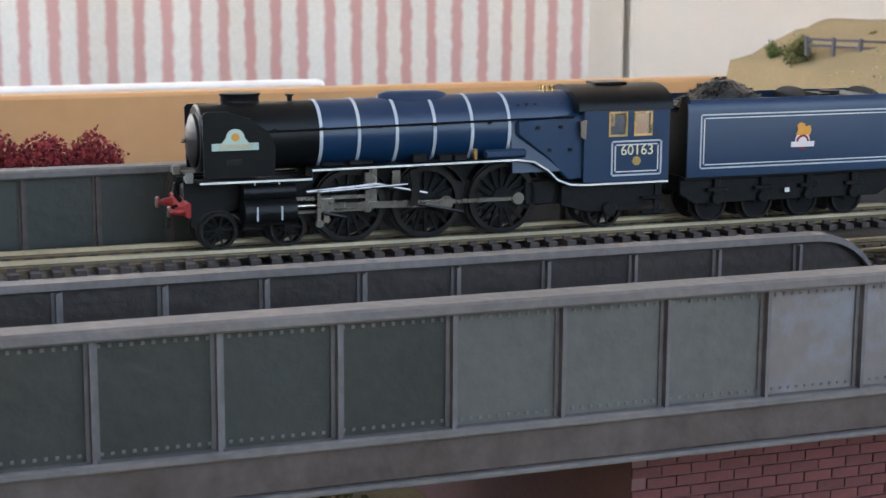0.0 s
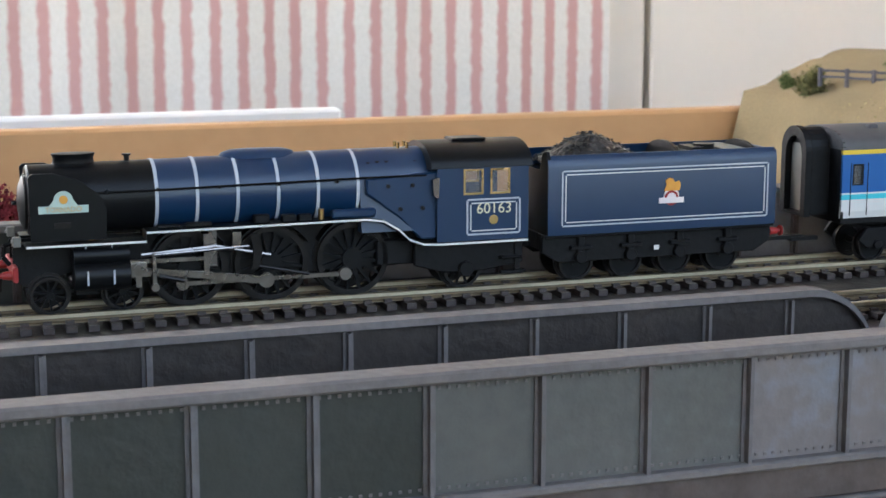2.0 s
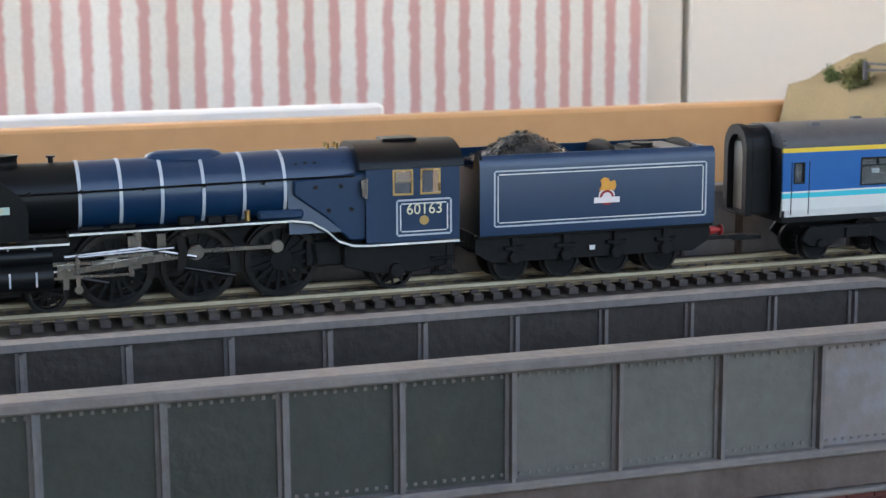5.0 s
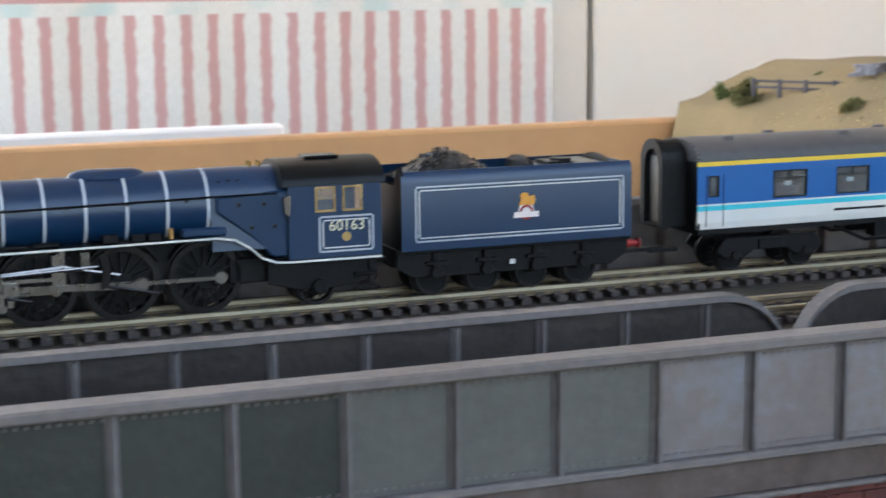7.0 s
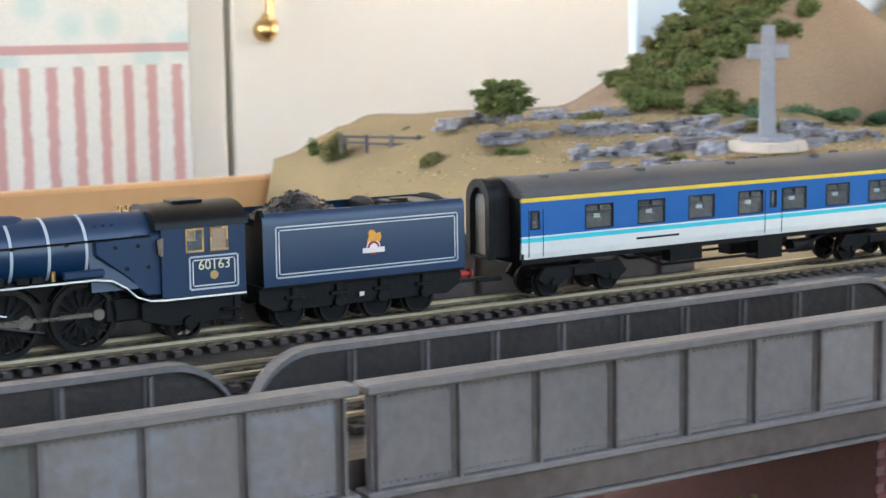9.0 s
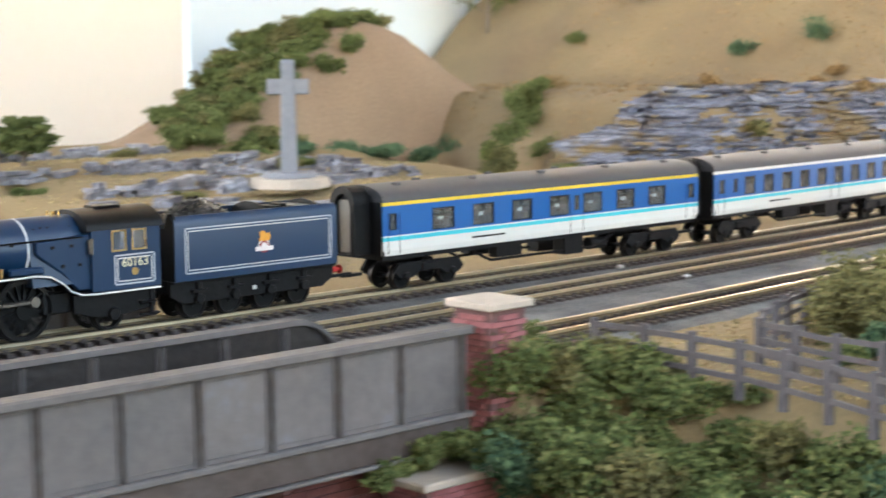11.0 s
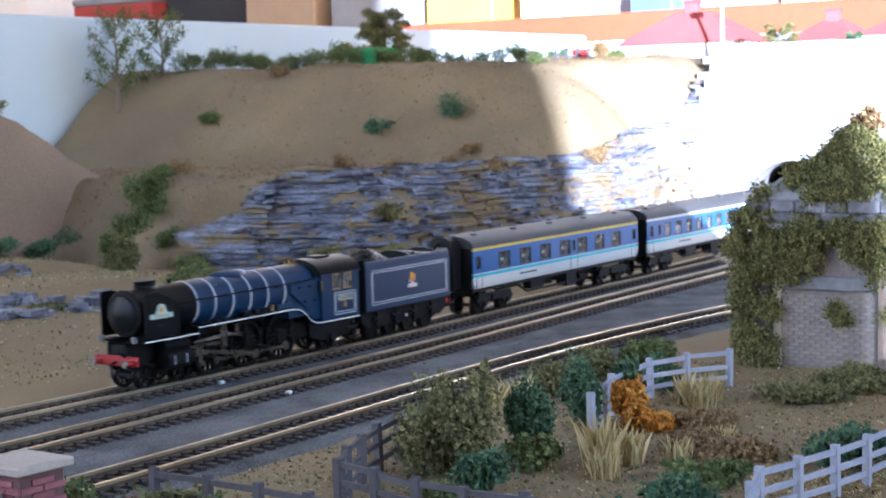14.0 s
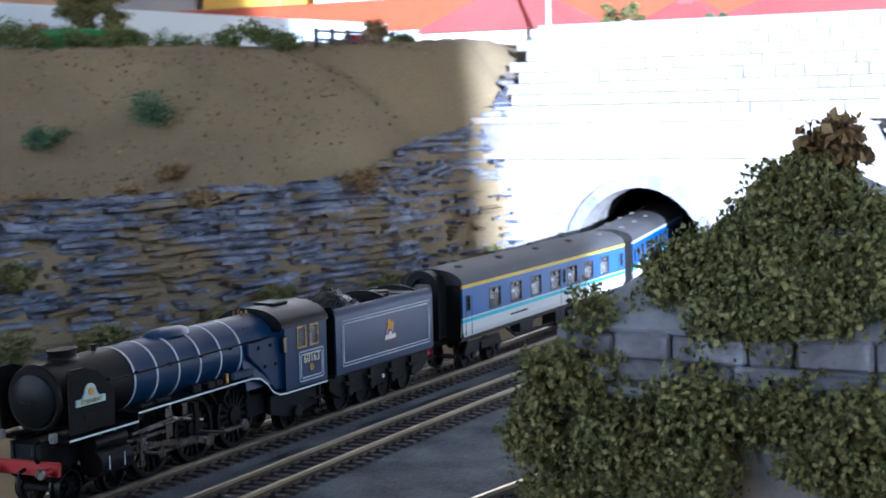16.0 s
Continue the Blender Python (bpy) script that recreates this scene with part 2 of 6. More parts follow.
def curtain_cloth():
    """Cream cotton with woven red stripes 27.5 mm apart, and a flowered pelmet band above a red rule."""
    m, nt, b = principled("striped_curtain_cloth")
    n, l = nt.nodes, nt.links
    tc, sep = n.new("ShaderNodeTexCoord"), n.new("ShaderNodeSeparateXYZ")
    l.new(tc.outputs["Object"], sep.inputs[0])

    def math_node(op, a, value=None, other=None):
        q = n.new("ShaderNodeMath")
        q.operation = op
        l.new(a, q.inputs[0])
        if value is not None:
            q.inputs[1].default_value = value
        if other is not None:
            l.new(other, q.inputs[1])
        return q.outputs[0]

    noise_node = n.new("ShaderNodeTexNoise")
    noise_node.inputs["Scale"].default_value = 90
    l.new(tc.outputs["Object"], noise_node.inputs["Vector"])
    wob = math_node("MULTIPLY_ADD", noise_node.outputs["Fac"], 0.006)
    x = math_node("SUBTRACT", math_node("ADD", sep.outputs["X"], None, wob), -0.004)
    phase = math_node("FRACT", math_node("DIVIDE", x, 0.0265))
    tri = math_node("ABSOLUTE", math_node("SUBTRACT", phase, 0.5))
    stripe = n.new("ShaderNodeMapRange")
    stripe.inputs["From Min"].default_value, stripe.inputs["From Max"].default_value = 0.14, 0.27
    stripe.inputs["To Min"].default_value, stripe.inputs["To Max"].default_value = 1, 0
    l.new(tri, stripe.inputs["Value"])
    below = n.new("ShaderNodeMath")
    below.operation, below.inputs[1].default_value = "LESS_THAN", 0.020
    l.new(sep.outputs["Z"], below.inputs[0])
    rule_off = math_node("ABSOLUTE", math_node("SUBTRACT", sep.outputs["Z"], 0.037))
    rule = n.new("ShaderNodeMath")
    rule.operation, rule.inputs[1].default_value = "LESS_THAN", 0.0045
    l.new(rule_off, rule.inputs[0])
    red = math_node("MAXIMUM", math_node("MULTIPLY", stripe.outputs[0], None, below.outputs[0]), None, rule.outputs[0])
    fibre = n.new("ShaderNodeTexNoise")
    fibre.inputs["Scale"].default_value, fibre.inputs["Detail"].default_value = 260, 4
    l.new(tc.outputs["Object"], fibre.inputs["Vector"])
    cream, flower = n.new("ShaderNodeMixRGB"), n.new("ShaderNodeMixRGB")
    cream.inputs[1].default_value, cream.inputs[2].default_value = (0.64, 0.63, 0.58, 1), (0.8, 0.79, 0.75, 1)
    l.new(fibre.outputs["Fac"], cream.inputs[0])
    vor = n.new("ShaderNodeTexVoronoi")
    vor.inputs["Scale"].default_value = 24
    l.new(tc.outputs["Object"], vor.inputs["Vector"])
    fl = n.new("ShaderNodeMapRange")
    fl.inputs["From Min"].default_value, fl.inputs["From Max"].default_value = 0.25, 0.5
    fl.inputs["To Min"].default_value, fl.inputs["To Max"].default_value = 0.55, 0.0
    l.new(vor.outputs["Distance"], fl.inputs["Value"])
    above = math_node("MULTIPLY", fl.outputs[0], None, math_node("SUBTRACT", below.outputs[0], 1.0))
    above = math_node("ABSOLUTE", above)
    l.new(above, flower.inputs[0])
    l.new(cream.outputs[0], flower.inputs[1])
    flower.inputs[2].default_value = (0.45, 0.62, 0.60, 1)
    final = n.new("ShaderNodeMixRGB")
    l.new(math_node("MULTIPLY", red, 0.74), final.inputs[0])
    l.new(flower.outputs[0], final.inputs[1])
    final.inputs[2].default_value = (0.5, 0.2, 0.19, 1)
    l.new(final.outputs[0], b.inputs["Base Color"])
    b.inputs["Roughness"].default_value = 0.9
    return m


MAT["curtain"] = curtain_cloth()

# ------------------------------------------------------------------ mesh tools (millimetres in, metres out)
class Mesh:
    def __init__(self):
        self.v, self.f = [], []

    def face(self, pts):
        k = len(self.v)
        self.v += [tuple(q) for q in pts]
        self.f.append(tuple(range(k, k + len(pts))))

    def box(self, x0, x1, y0, y1, z0, z1):
        k = len(self.v)
        self.v += [(x, y, z) for z in (z0, z1) for x, y in ((x0, y0), (x1, y0), (x1, y1), (x0, y1))]
        self.f += [tuple(k + i for i in q) for q in ((3, 2, 1, 0), (4, 5, 6, 7), (0, 1, 5, 4), (1, 2, 6, 5), (2, 3, 7, 6), (3, 0, 4, 7))]
        return self

    def cyl(self, a, b, r, n=16, r2=None):
        a, b = Vector(a), Vector(b)
        r2 = r if r2 is None else r2
        w = (b - a).normalized()
        u = w.orthogonal().normalized()
        q = w.cross(u)
        k = len(self.v)
        for c, rad in ((a, r), (b, r2)):
            for i in range(n):
                t = 2 * math.pi * i / n
                self.v.append(tuple(c + rad * (math.cos(t) * u + math.sin(t) * q)))
        self.f += [(k + i, k + (i + 1) % n, k + n + (i + 1) % n, k + n + i) for i in range(n)]
        self.f += [tuple(k + i for i in reversed(range(n))), tuple(k + n + i for i in range(n))]
        return self

    def prism(self, outline, axis, a, b):
        """outline: points across the axis; the solid runs along 'x', 'y' or 'z' from a to b."""
        def put(p, s):
            return {"x": (s, p[0], p[1]), "y": (p[0], s, p[1]), "z": (p[0], p[1], s)}[axis]
        k, n = len(self.v), len(outline)
        self.v += [put(p, a) for p in outline] + [put(p, b) for p in outline]
        self.f += [(k + i, k + (i + 1) % n, k + n + (i + 1) % n, k + n + i) for i in range(n)]
        self.f += [tuple(k + i for i in reversed(range(n))), tuple(k + n + i for i in range(n))]
        return self

    def loft(self, rings, close=True):
        k, n = len(self.v), len(rings[0])
        for r in rings:
            self.v += [tuple(p) for p in r]
        for j in range(len(rings) - 1):
            for i in range(n if close else n - 1):
                a, b = k + j * n + i, k + j * n + (i + 1) % n
                self.f.append((a, b, b + n, a + n))
        if close:
            self.f += [tuple(k + i for i in reversed(range(n))), tuple(k + (len(rings) - 1) * n + i for i in range(n))]
        return self

    def ring(self, centre, axis, r_out, r_in, w, n=40):
        """A tyre: centre, 'y' axis, outer and inner radius, width."""
        cx, cy, cz = centre
        prof = ((r_in, -w / 2), (r_out, -w / 2), (r_out, w / 2), (r_in, w / 2))
        k = len(self.v)
        for i in range(n):
            t = 2 * math.pi * i / n
            self.v += [(cx + r * math.cos(t), cy + d, cz + r * math.sin(t)) for r, d in prof]
        for i in range(n):
            for j in range(4):
                a, b = k + 4 * i + j, k + 4 * i + (j + 1) % 4
                c, d = k + 4 * ((i + 1) % n) + (j + 1) % 4, k + 4 * ((i + 1) % n) + j
                self.f.append((a, b, c, d))
        return self

    def tube(self, pts, r, n=6):
        for a, b in zip(pts, pts[1:]):
            self.cyl(a, b, r, n)
        return self

    def data(self, name, smooth=False, bevel=0.0):
        me = bpy.data.meshes.new(name)
        me.from_pydata([(x * 0.001, y * 0.001, z * 0.001) for x, y, z in self.v], [], self.f)
        if bevel or smooth != "raw":
            bm = bmesh.new()
            bm.from_mesh(me)
            bmesh.ops.recalc_face_normals(bm, faces=bm.faces)
            if bevel:
                sharp = [e for e in bm.edges if len(e.link_faces) == 2 and e.calc_face_angle(0) > 0.7]
                bmesh.ops.bevel(bm, geom=sharp, offset=bevel * 0.001, segments=1, affect="EDGES")
            bm.to_mesh(me)
            bm.free()
        if smooth is True:
            for p in me.polygons:
                p.use_smooth = True
            me.set_sharp_from_angle(angle=radians(38))
        return me


def thing(name, label, category, at=(0, 0, 0), group="", turn=0.0):
    ob = new(name)
    ob.empty_display_size = 0.005
    ob.matrix_basis = pose(at[0] * 0.001, at[1] * 0.001, at[2] * 0.001, 0, 0, turn)
    return tagged(ob, label, category, group)


def part(name, mesh, mat, parent, label="", smooth=False, bevel=0.0, at=None, turn=(0, 0, 0)):
    me = mesh if isinstance(mesh, bpy.types.Mesh) else mesh.data(name, smooth, bevel)
    if not me.materials:
        me.materials.append(MAT[mat])
    ob = new(name, me)
    ob.parent = parent
    if at:
        ob.matrix_basis = pose(at[0] * 0.001, at[1] * 0.001, at[2] * 0.001, *turn)
    if label:
        ob["label"] = label
    return ob


def solid(name, mesh, mat, label, category="", kind="", group="", smooth=False, bevel=0.0):
    me = mesh if isinstance(mesh, bpy.types.Mesh) else mesh.data(name, smooth, bevel)
    me.materials.append(MAT[mat])
    return tagged(new(name, me), label, category, group, kind)


def lettering(text, size, depth=0.12):
    """Built-in font, standing in the x-z plane, facing -y, centred; millimetres."""
    cu = bpy.data.curves.new("text", "FONT")
    cu.body, cu.size, cu.align_x, cu.align_y, cu.extrude, cu.resolution_u = text, size * 0.001, "CENTER", "CENTER", depth * 0.0005, 3
    tmp = bpy.data.objects.new("text", cu)
    me = bpy.data.meshes.new_from_object(tmp)
    bpy.data.objects.remove(tmp)
    me.transform(Matrix.Rotation(math.pi / 2, 4, "X"))
    return me


def leaves(m, centre, radii, count, size, rng, shell=0.55):
    """Small tilted leaf flakes filling an uneven ellipsoid."""
    for _ in range(count):
        d = Vector((rng.gauss(0, 1), rng.gauss(0, 1), rng.gauss(0, 1))).normalized()
        lump = 0.72 + 0.5 * noise.noise(d * 1.7 + Vector(centre) * 0.13)
        rad = (shell + (1 - shell) * rng.random()) * lump
        c = Vector((centre[0] + d.x * radii[0] * rad, centre[1] + d.y * radii[1] * rad, centre[2] + d.z * radii[2] * rad))
        u = Vector((rng.gauss(0, 1), rng.gauss(0, 1), rng.gauss(0, 1))).normalized()
        w = u.orthogonal().normalized()
        s = size * (0.6 + 0.8 * rng.random())
        k = len(m.v)
        m.v += [tuple(c + s * (0.5 * u)), tuple(c + s * 0.42 * w), tuple(c - s * 0.5 * u), tuple(c - s * 0.42 * w + 0.25 * s * u.cross(w))]
        m.f.append((k, k + 1, k + 2, k + 3))
    return m


# ------------------------------------------------------------------ track lines
def smooth_line(points, step=2.0, window=41):
    c = np.array(points, float)
    d = np.r_[0, np.cumsum(np.hypot(*np.diff(c, axis=0).T))]
    u = np.arange(0, d[-1], step)
    x, y = np.interp(u, d, c[:, 0]), np.interp(u, d, c[:, 1])
    k, h = np.ones(window) / window, window // 2
    for _ in range(2):
        x = np.convolve(np.pad(x, h, mode="reflect", reflect_type="odd"), k, "valid")
        y = np.convolve(np.pad(y, h, mode="reflect", reflect_type="odd"), k, "valid")
    return np.c_[x, y]


MAIN = smooth_line([(-400, 102.5), (380, 102.5), (430, 103.5), (480, 106), (545, 111), (614, 116), (710, 121), (780, 126), (850, 136), (930, 156), (1022, 192), (1200, 270)])
MAIN_U = np.r_[0, np.cumsum(np.hypot(*np.diff(MAIN, axis=0).T))] - 400
SECOND = smooth_line([(-400, 66), (240, 66), (300, 68), (350, 71.5), (405, 74), (463, 77), (545, 84), (614, 90), (710, 95), (780, 100), (850, 109), (930, 128), (1022, 164), (1200, 242)])
THIRD = smooth_line([(-400, 26), (250, 26), (300, 28), (350, 31), (405, 35), (460, 38), (520, 38), (580, 34), (640, 28), (760, 10)])
FRONT = smooth_line([(60, -152), (200, -145), (295, -137), (400, -129), (520, -118), (700, -98)])
FRONT_B = smooth_line([(60, -180), (200, -173), (295, -163), (400, -154), (520, -143), (700, -123)])


def on_main(u):
    return float(np.interp(u, MAIN_U, MAIN[:, 0])), float(np.interp(u, MAIN_U, MAIN[:, 1]))


# ------------------------------------------------------------------ room
def room():
    def wall(name, m, mat, label):
        solid(name, m, mat, label, kind="structure")
    wall("floor", Mesh().box(-1600, 2700, -1200, 1700, -860, -840), "carpet", "brown carpeted room floor")
    wall("ceiling", Mesh().box(-1600, 2700, -1200, 1700, 1500, 1520), "ceiling", "plain dull ceiling")
    wall("wall_north", Mesh().box(-1600, 2700, 1440, 1500, -840, 1500), "plaster", "white painted wall behind the layout")
    wall("wall_east", Mesh().box(2600, 2660, -1140, 1440, -840, 1500), "plaster", "white painted end wall")
    # the west opening is made up, a place for the side fill lamp
    wall("wall_west", Mesh().box(-1560, -1500, -1140, 250, -840, 1500).box(-1560, -1500, 1250, 1440, -840, 1500)
         .box(-1560, -1500, 250, 1250, -840, 120).box(-1560, -1500, 250, 1250, 1290, 1500), "dull_wall", "dull papered wall with an opening added for the fill lamp")
    # window wall: the opening begins at x = -760
    wall("wall_south", Mesh().box(-1560, -760, -1140, -1080, -840, 1500).box(1300, 2600, -1140, -1080, -840, 1500)
         .box(-760, 1300, -1140, -1080, -840, 60).box(-760, 1300, -1140, -1080, 1360, 1500), "dull_wall", "dull papered wall with a wide window opening")
    frame = Mesh().box(-760, 1300, -1125, -1095, 60, 95).box(-760, 1300, -1125, -1095, 1325, 1360)
    frame.box(-760, -725, -1125, -1095, 95, 1325).box(1265, 1300, -1125, -1095, 95, 1325)
    tagged(solid("window_1", frame, "white_board", "white painted window frame letting in the sun", "window", bevel=2), kind="structure")
    # unseen cloth and rail added to cast the shadow edge; it slides along the rail
    solid("blocker_rail", Mesh().cyl((-1100, -1062, 1392), (1320, -1062, 1392), 9, 12).box(-1100, -1085, -1080, -1060, 1380, 1404).box(1300, 1315, -1080, -1060, 1380, 1404), "red_wood", "added wooden rail, out of view, carrying the sun-blocking cloth", "curtain rail")
    blocker_rings = []
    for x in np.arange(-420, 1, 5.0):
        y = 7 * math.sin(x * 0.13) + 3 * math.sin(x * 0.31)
        blocker_rings.append([(x, y - 1, -420), (x, y - 1, 1384), (x, y + 1, 1384), (x, y + 1, -420)])
    blocker = solid("shadow_blocker", Mesh().loft(blocker_rings), "dull_wall", "added grey-brown cloth, out of view, that blocks the sun", "curtain", smooth=True)
    # curtain with shallow folds
    rings = []
    for x in np.arange(-900, 633, 4.0):
        y = 1395 + 4.0 * math.sin(x * 0.045) + 3.0 * noise.noise(Vector((x * 0.012, 3.1, 0)))
        rings.append([(x, y - 1.5, -300), (x, y - 1.5, 420), (x, y + 1.5, 420), (x, y + 1.5, -300)])
    solid("curtain", Mesh().loft(rings), "curtain", "cream curtain with faded red stripes and flowered top", "curtain", smooth=True)
    jamb = Mesh().box(636, 680, 1408, 1440, -840, 700)
    solid("door_frame", jamb, "door_cream", "cream painted door frame beside the striped curtain", "door frame", bevel=3)
    door = thing("door", "cream painted cupboard door with a brass drop handle", "door", (683, 1428, -840))
    part("panel", Mesh().box(4, 780, -22, 12, 10, 1900), "door_cream", door, bevel=2)
    handle = Mesh().cyl((44, -24, 985), (44, -30, 985), 12).cyl((44, -30, 990), (41, -38, 905), 4.5, 12)
    handle.cyl((41, -38, 905), (32, -38, 893), 9, 16)
    handle.loft([[(34 + r * math.cos(a), -40 + r * math.sin(a), 893 + z) for a in np.linspace(0, 2 * math.pi, 17)[:-1]] for z, r in ((-13, 2), (-11, 8), (-5, 12.5), (2, 13), (8, 10), (12, 3))])
    part("handle", handle, "brass", door, "polished brass drop handle", smooth=True)
    return blocker


SHADOW_BLOCKER = room()


# ------------------------------------------------------------------ ground
def smoothstep(a, b, x):
    t = min(1.0, max(0.0, (x - a) / (b - a)))
    return t * t * (3 - 2 * t)


FOOT_X = [560, 575, 600, 640, 700, 760, 830, 880, 897, 960, 1010, 1400]
FOOT_Y = [400, 350, 275, 240, 224, 214, 210, 211, 194, 200, 212, 225]


def ground_height(x, y):
    z = -3.4
    # low valley under and behind the bridge
    edge = 232 + 6 * noise.noise(Vector((y * 0.02, 0, 0)))
    if y > 138:
        edge += 76 * smoothstep(138, 190, y)
    if x < edge:
        z -= 48 * smoothstep(edge, edge - 12, x)
    # foreground slope towards the camera
    if y < -10 and x < 300:
        z -= 26 * smoothstep(-15, -95, y) * smoothstep(300, 262, x) * (1 if x > 232 else 0.3)
    # bank falling from the dark fence to the valley
    if y < -6 and 226 < x < 262:
        z -= 15 * smoothstep(262, 238, x) * smoothstep(-5, -16, y)
    # terraces in front of the first hill
    if y > 150 and x > 250:
        z += 5 * smoothstep(170, 240, y) * smoothstep(300, 330, x)
        for y0, x0, h in ((262, 318, 5.0), (330, 345, 4.5), (385, 330, 5.0)):
            e = y0 + 10 * noise.noise(Vector((x * 0.02, y0, 1)))
            z += h * smoothstep(e, e + 5, y) * smoothstep(x0, x0 + 14, x) * smoothstep(600, 520, x)
    z += 0.8 * noise.noise(Vector((x * 0.04, y * 0.04, 0)))
    return z


def ground():
    # one sheet; finer near the tracks, flat under them
    xs = np.r_[np.arange(-1000, -300, 50), np.arange(-300, 640, 6), np.arange(640, 1500, 20)]
    ys = np.r_[np.arange(-420, 140, 7), np.arange(140, 530, 8)]
    m = Mesh()
    for x in xs:
        for y in ys:
            z = ground_height(x, y)
            if (x > 264 or x > 240 and y > -6) and -60 < y < 140:
                z = -3.4 + 0.25 * noise.noise(Vector((x * 0.08, y * 0.08, 4)))
            m.v.append((x, y, z))
    ny = len(ys)
    for i in range(len(xs) - 1):
        for j in range(ny - 1):
            m.f.append((i * ny + j, (i + 1) * ny + j, (i + 1) * ny + j + 1, i * ny + j + 1))
    solid("ground", m, "grass_mat", "layout ground of dry grass mat with terraces", kind="structure", smooth="raw")
    for p in bpy.data.objects["ground"].data.polygons:
        p.use_smooth = True
    solid("layout_base", Mesh().box(-1000, 1500, -420, 530, -110, -75), "pine", "timber baseboard under the model railway", kind="structure")
    back = Mesh().box(-1000, 556, 530, 544, -110, -12)
    solid("back_edge_board", back, "pine", "orange pine board along the back of the layout", "board", bevel=1.5)
    solid("white_shelf", Mesh().box(-700, 203, 880, 896, -62, -40), "white_board", "white painted shelf behind the layout", "shelf", bevel=2)


ground()


def ballast_bed():
    m = Mesh()
    def bed(line, x0, x1, half):
        pts = [p for p in line if x0 <= p[0] <= x1]
        rings = []
        for i, p in enumerate(pts):
            q = pts[min(i + 1, len(pts) - 1)]
            o = pts[max(i - 1, 0)]
            d = Vector((q[0] - o[0], q[1] - o[1])).normalized()
            nx, ny = -d.y, d.x
            w = half + 1.2 * noise.noise(Vector((p[0] * 0.05, half, 0)))
            rings.append([(p[0] + nx * s, p[1] + ny * s, z) for s, z in ((-w - 4, -3.6), (-w, -2.5), (w, -2.5), (w + 4, -3.6))])
        m.loft(rings, close=False)
    bed(MAIN, 236, 1150, 13.2)
    bed(SECOND, 236, 1150, 13.2)
    bed(THIRD, 236, 760, 11.0)
    bed(FRONT, 60, 700, 12)
    bed(FRONT_B, 60, 700, 12)
    solid("ballast", m, "ballast", "fine grey ballast under the tracks", kind="stuff", smooth="raw")
    # cess between second and third track
    fill = Mesh()
    rings = []
    for x in np.arange(236, 700, 8):
        a, b = float(np.interp(x, THIRD[:, 0], THIRD[:, 1])), float(np.interp(x, SECOND[:, 0], SECOND[:, 1]))
        rings.append([(x, a + 10, -2.9), (x, b - 10, -2.9)])
    fill.loft(rings, close=False)
    solid("cess", fill, "ballast", "grey ash strip between the tracks", kind="structure", smooth="raw")


ballast_bed()


# ------------------------------------------------------------------ tracks
def track(line, x0, x1, label, sleeper_from, sleeper_to):
    gauge, pitch = 4.8, 3.95
    base = thing("track", label, "railway track", group="railway tracks")
    pts = [p for p in line if x0 <= p[0] <= x1]
    def offset_line(s):
        out = []
        for i, p in enumerate(pts):
            q, o = pts[min(i + 1, len(pts) - 1)], pts[max(i - 1, 0)]
            d = Vector((q[0] - o[0], q[1] - o[1])).normalized()
            out.append((p[0] - d.y * s, p[1] + d.x * s, d))
        return out
    for s in (-gauge, gauge):
        head, web = Mesh(), Mesh()
        line2 = offset_line(s)
        head.loft([[(x - d.y * o, y + d.x * o, z) for o, z in ((-0.5, -0.75), (-0.5, -0.12), (-0.36, 0), (0.36, 0), (0.5, -0.12), (0.5, -0.75))] for x, y, d in line2])
        web.loft([[(x - d.y * o, y + d.x * o, z) for o, z in ((-0.8, -1.75), (-0.8, -1.5), (-0.2, -1.3), (-0.2, -0.7), (0.2, -0.7), (0.2, -1.3), (0.8, -1.5), (0.8, -1.75))] for x, y, d in line2])
        part("rail", head, "rail", base, smooth=True)
        part("rail_web", web, "rail_side", base)
    # sleepers: moulded bar with rail chairs
    one = Mesh().box(-0.95, 0.95, -8.6, 8.6, -2.9, -1.75)
    for s in (-gauge, gauge):
        one.box(-0.75, 0.75, s - 1.5, s - 0.55, -1.75, -1.2).box(-0.75, 0.75, s + 0.55, s + 1.5, -1.75, -1.2)
    me = one.data("sleeper", bevel=0.0)
    me.materials.append(MAT["sleeper"])
    rest = Mesh()
    cl = np.array(pts)
    u = np.r_[0, np.cumsum(np.hypot(*np.diff(cl, axis=0).T))]
    for w in np.arange(1, u[-1] - 1, pitch):
        x, y = float(np.interp(w, u, cl[:, 0])), float(np.interp(w, u, cl[:, 1]))
        x2, y2 = float(np.interp(w + 1, u, cl[:, 0])), float(np.interp(w + 1, u, cl[:, 1]))
        ang = math.degrees(math.atan2(y2 - y, x2 - x))
        if sleeper_from <= x <= sleeper_to:
            ob = new("sleeper", me)
            ob.parent = base
            ob.matrix_basis = pose(x * 0.001, y * 0.001, 0, 0, 0, ang)
        else:
            r = math.radians(ang)
            k = len(rest.v)
            for vx, vy, vz in one.v:
                rest.v.append((x + vx * math.cos(r) - vy * math.sin(r), y + vx * math.sin(r) + vy * math.cos(r), vz))
            rest.f += [tuple(k + i for i in f) for f in one.f]
    if rest.v:
        ob = part("sleeper_run", rest, "sleeper", base)
        ob["kind"] = "stuff"
    return base


track(MAIN, -300, 1150, "straight main-line track with bronze rails and dark sleepers", -150, 700)
track(SECOND, -300, 1150, "second track beside the main line, dark sleepers", 235, 760)
track(THIRD, -300, 700, "branch track crossing the single-track girder span", 240, 640)
track(FRONT, 80, 690, "front track beside the grass bank", 250, 520)
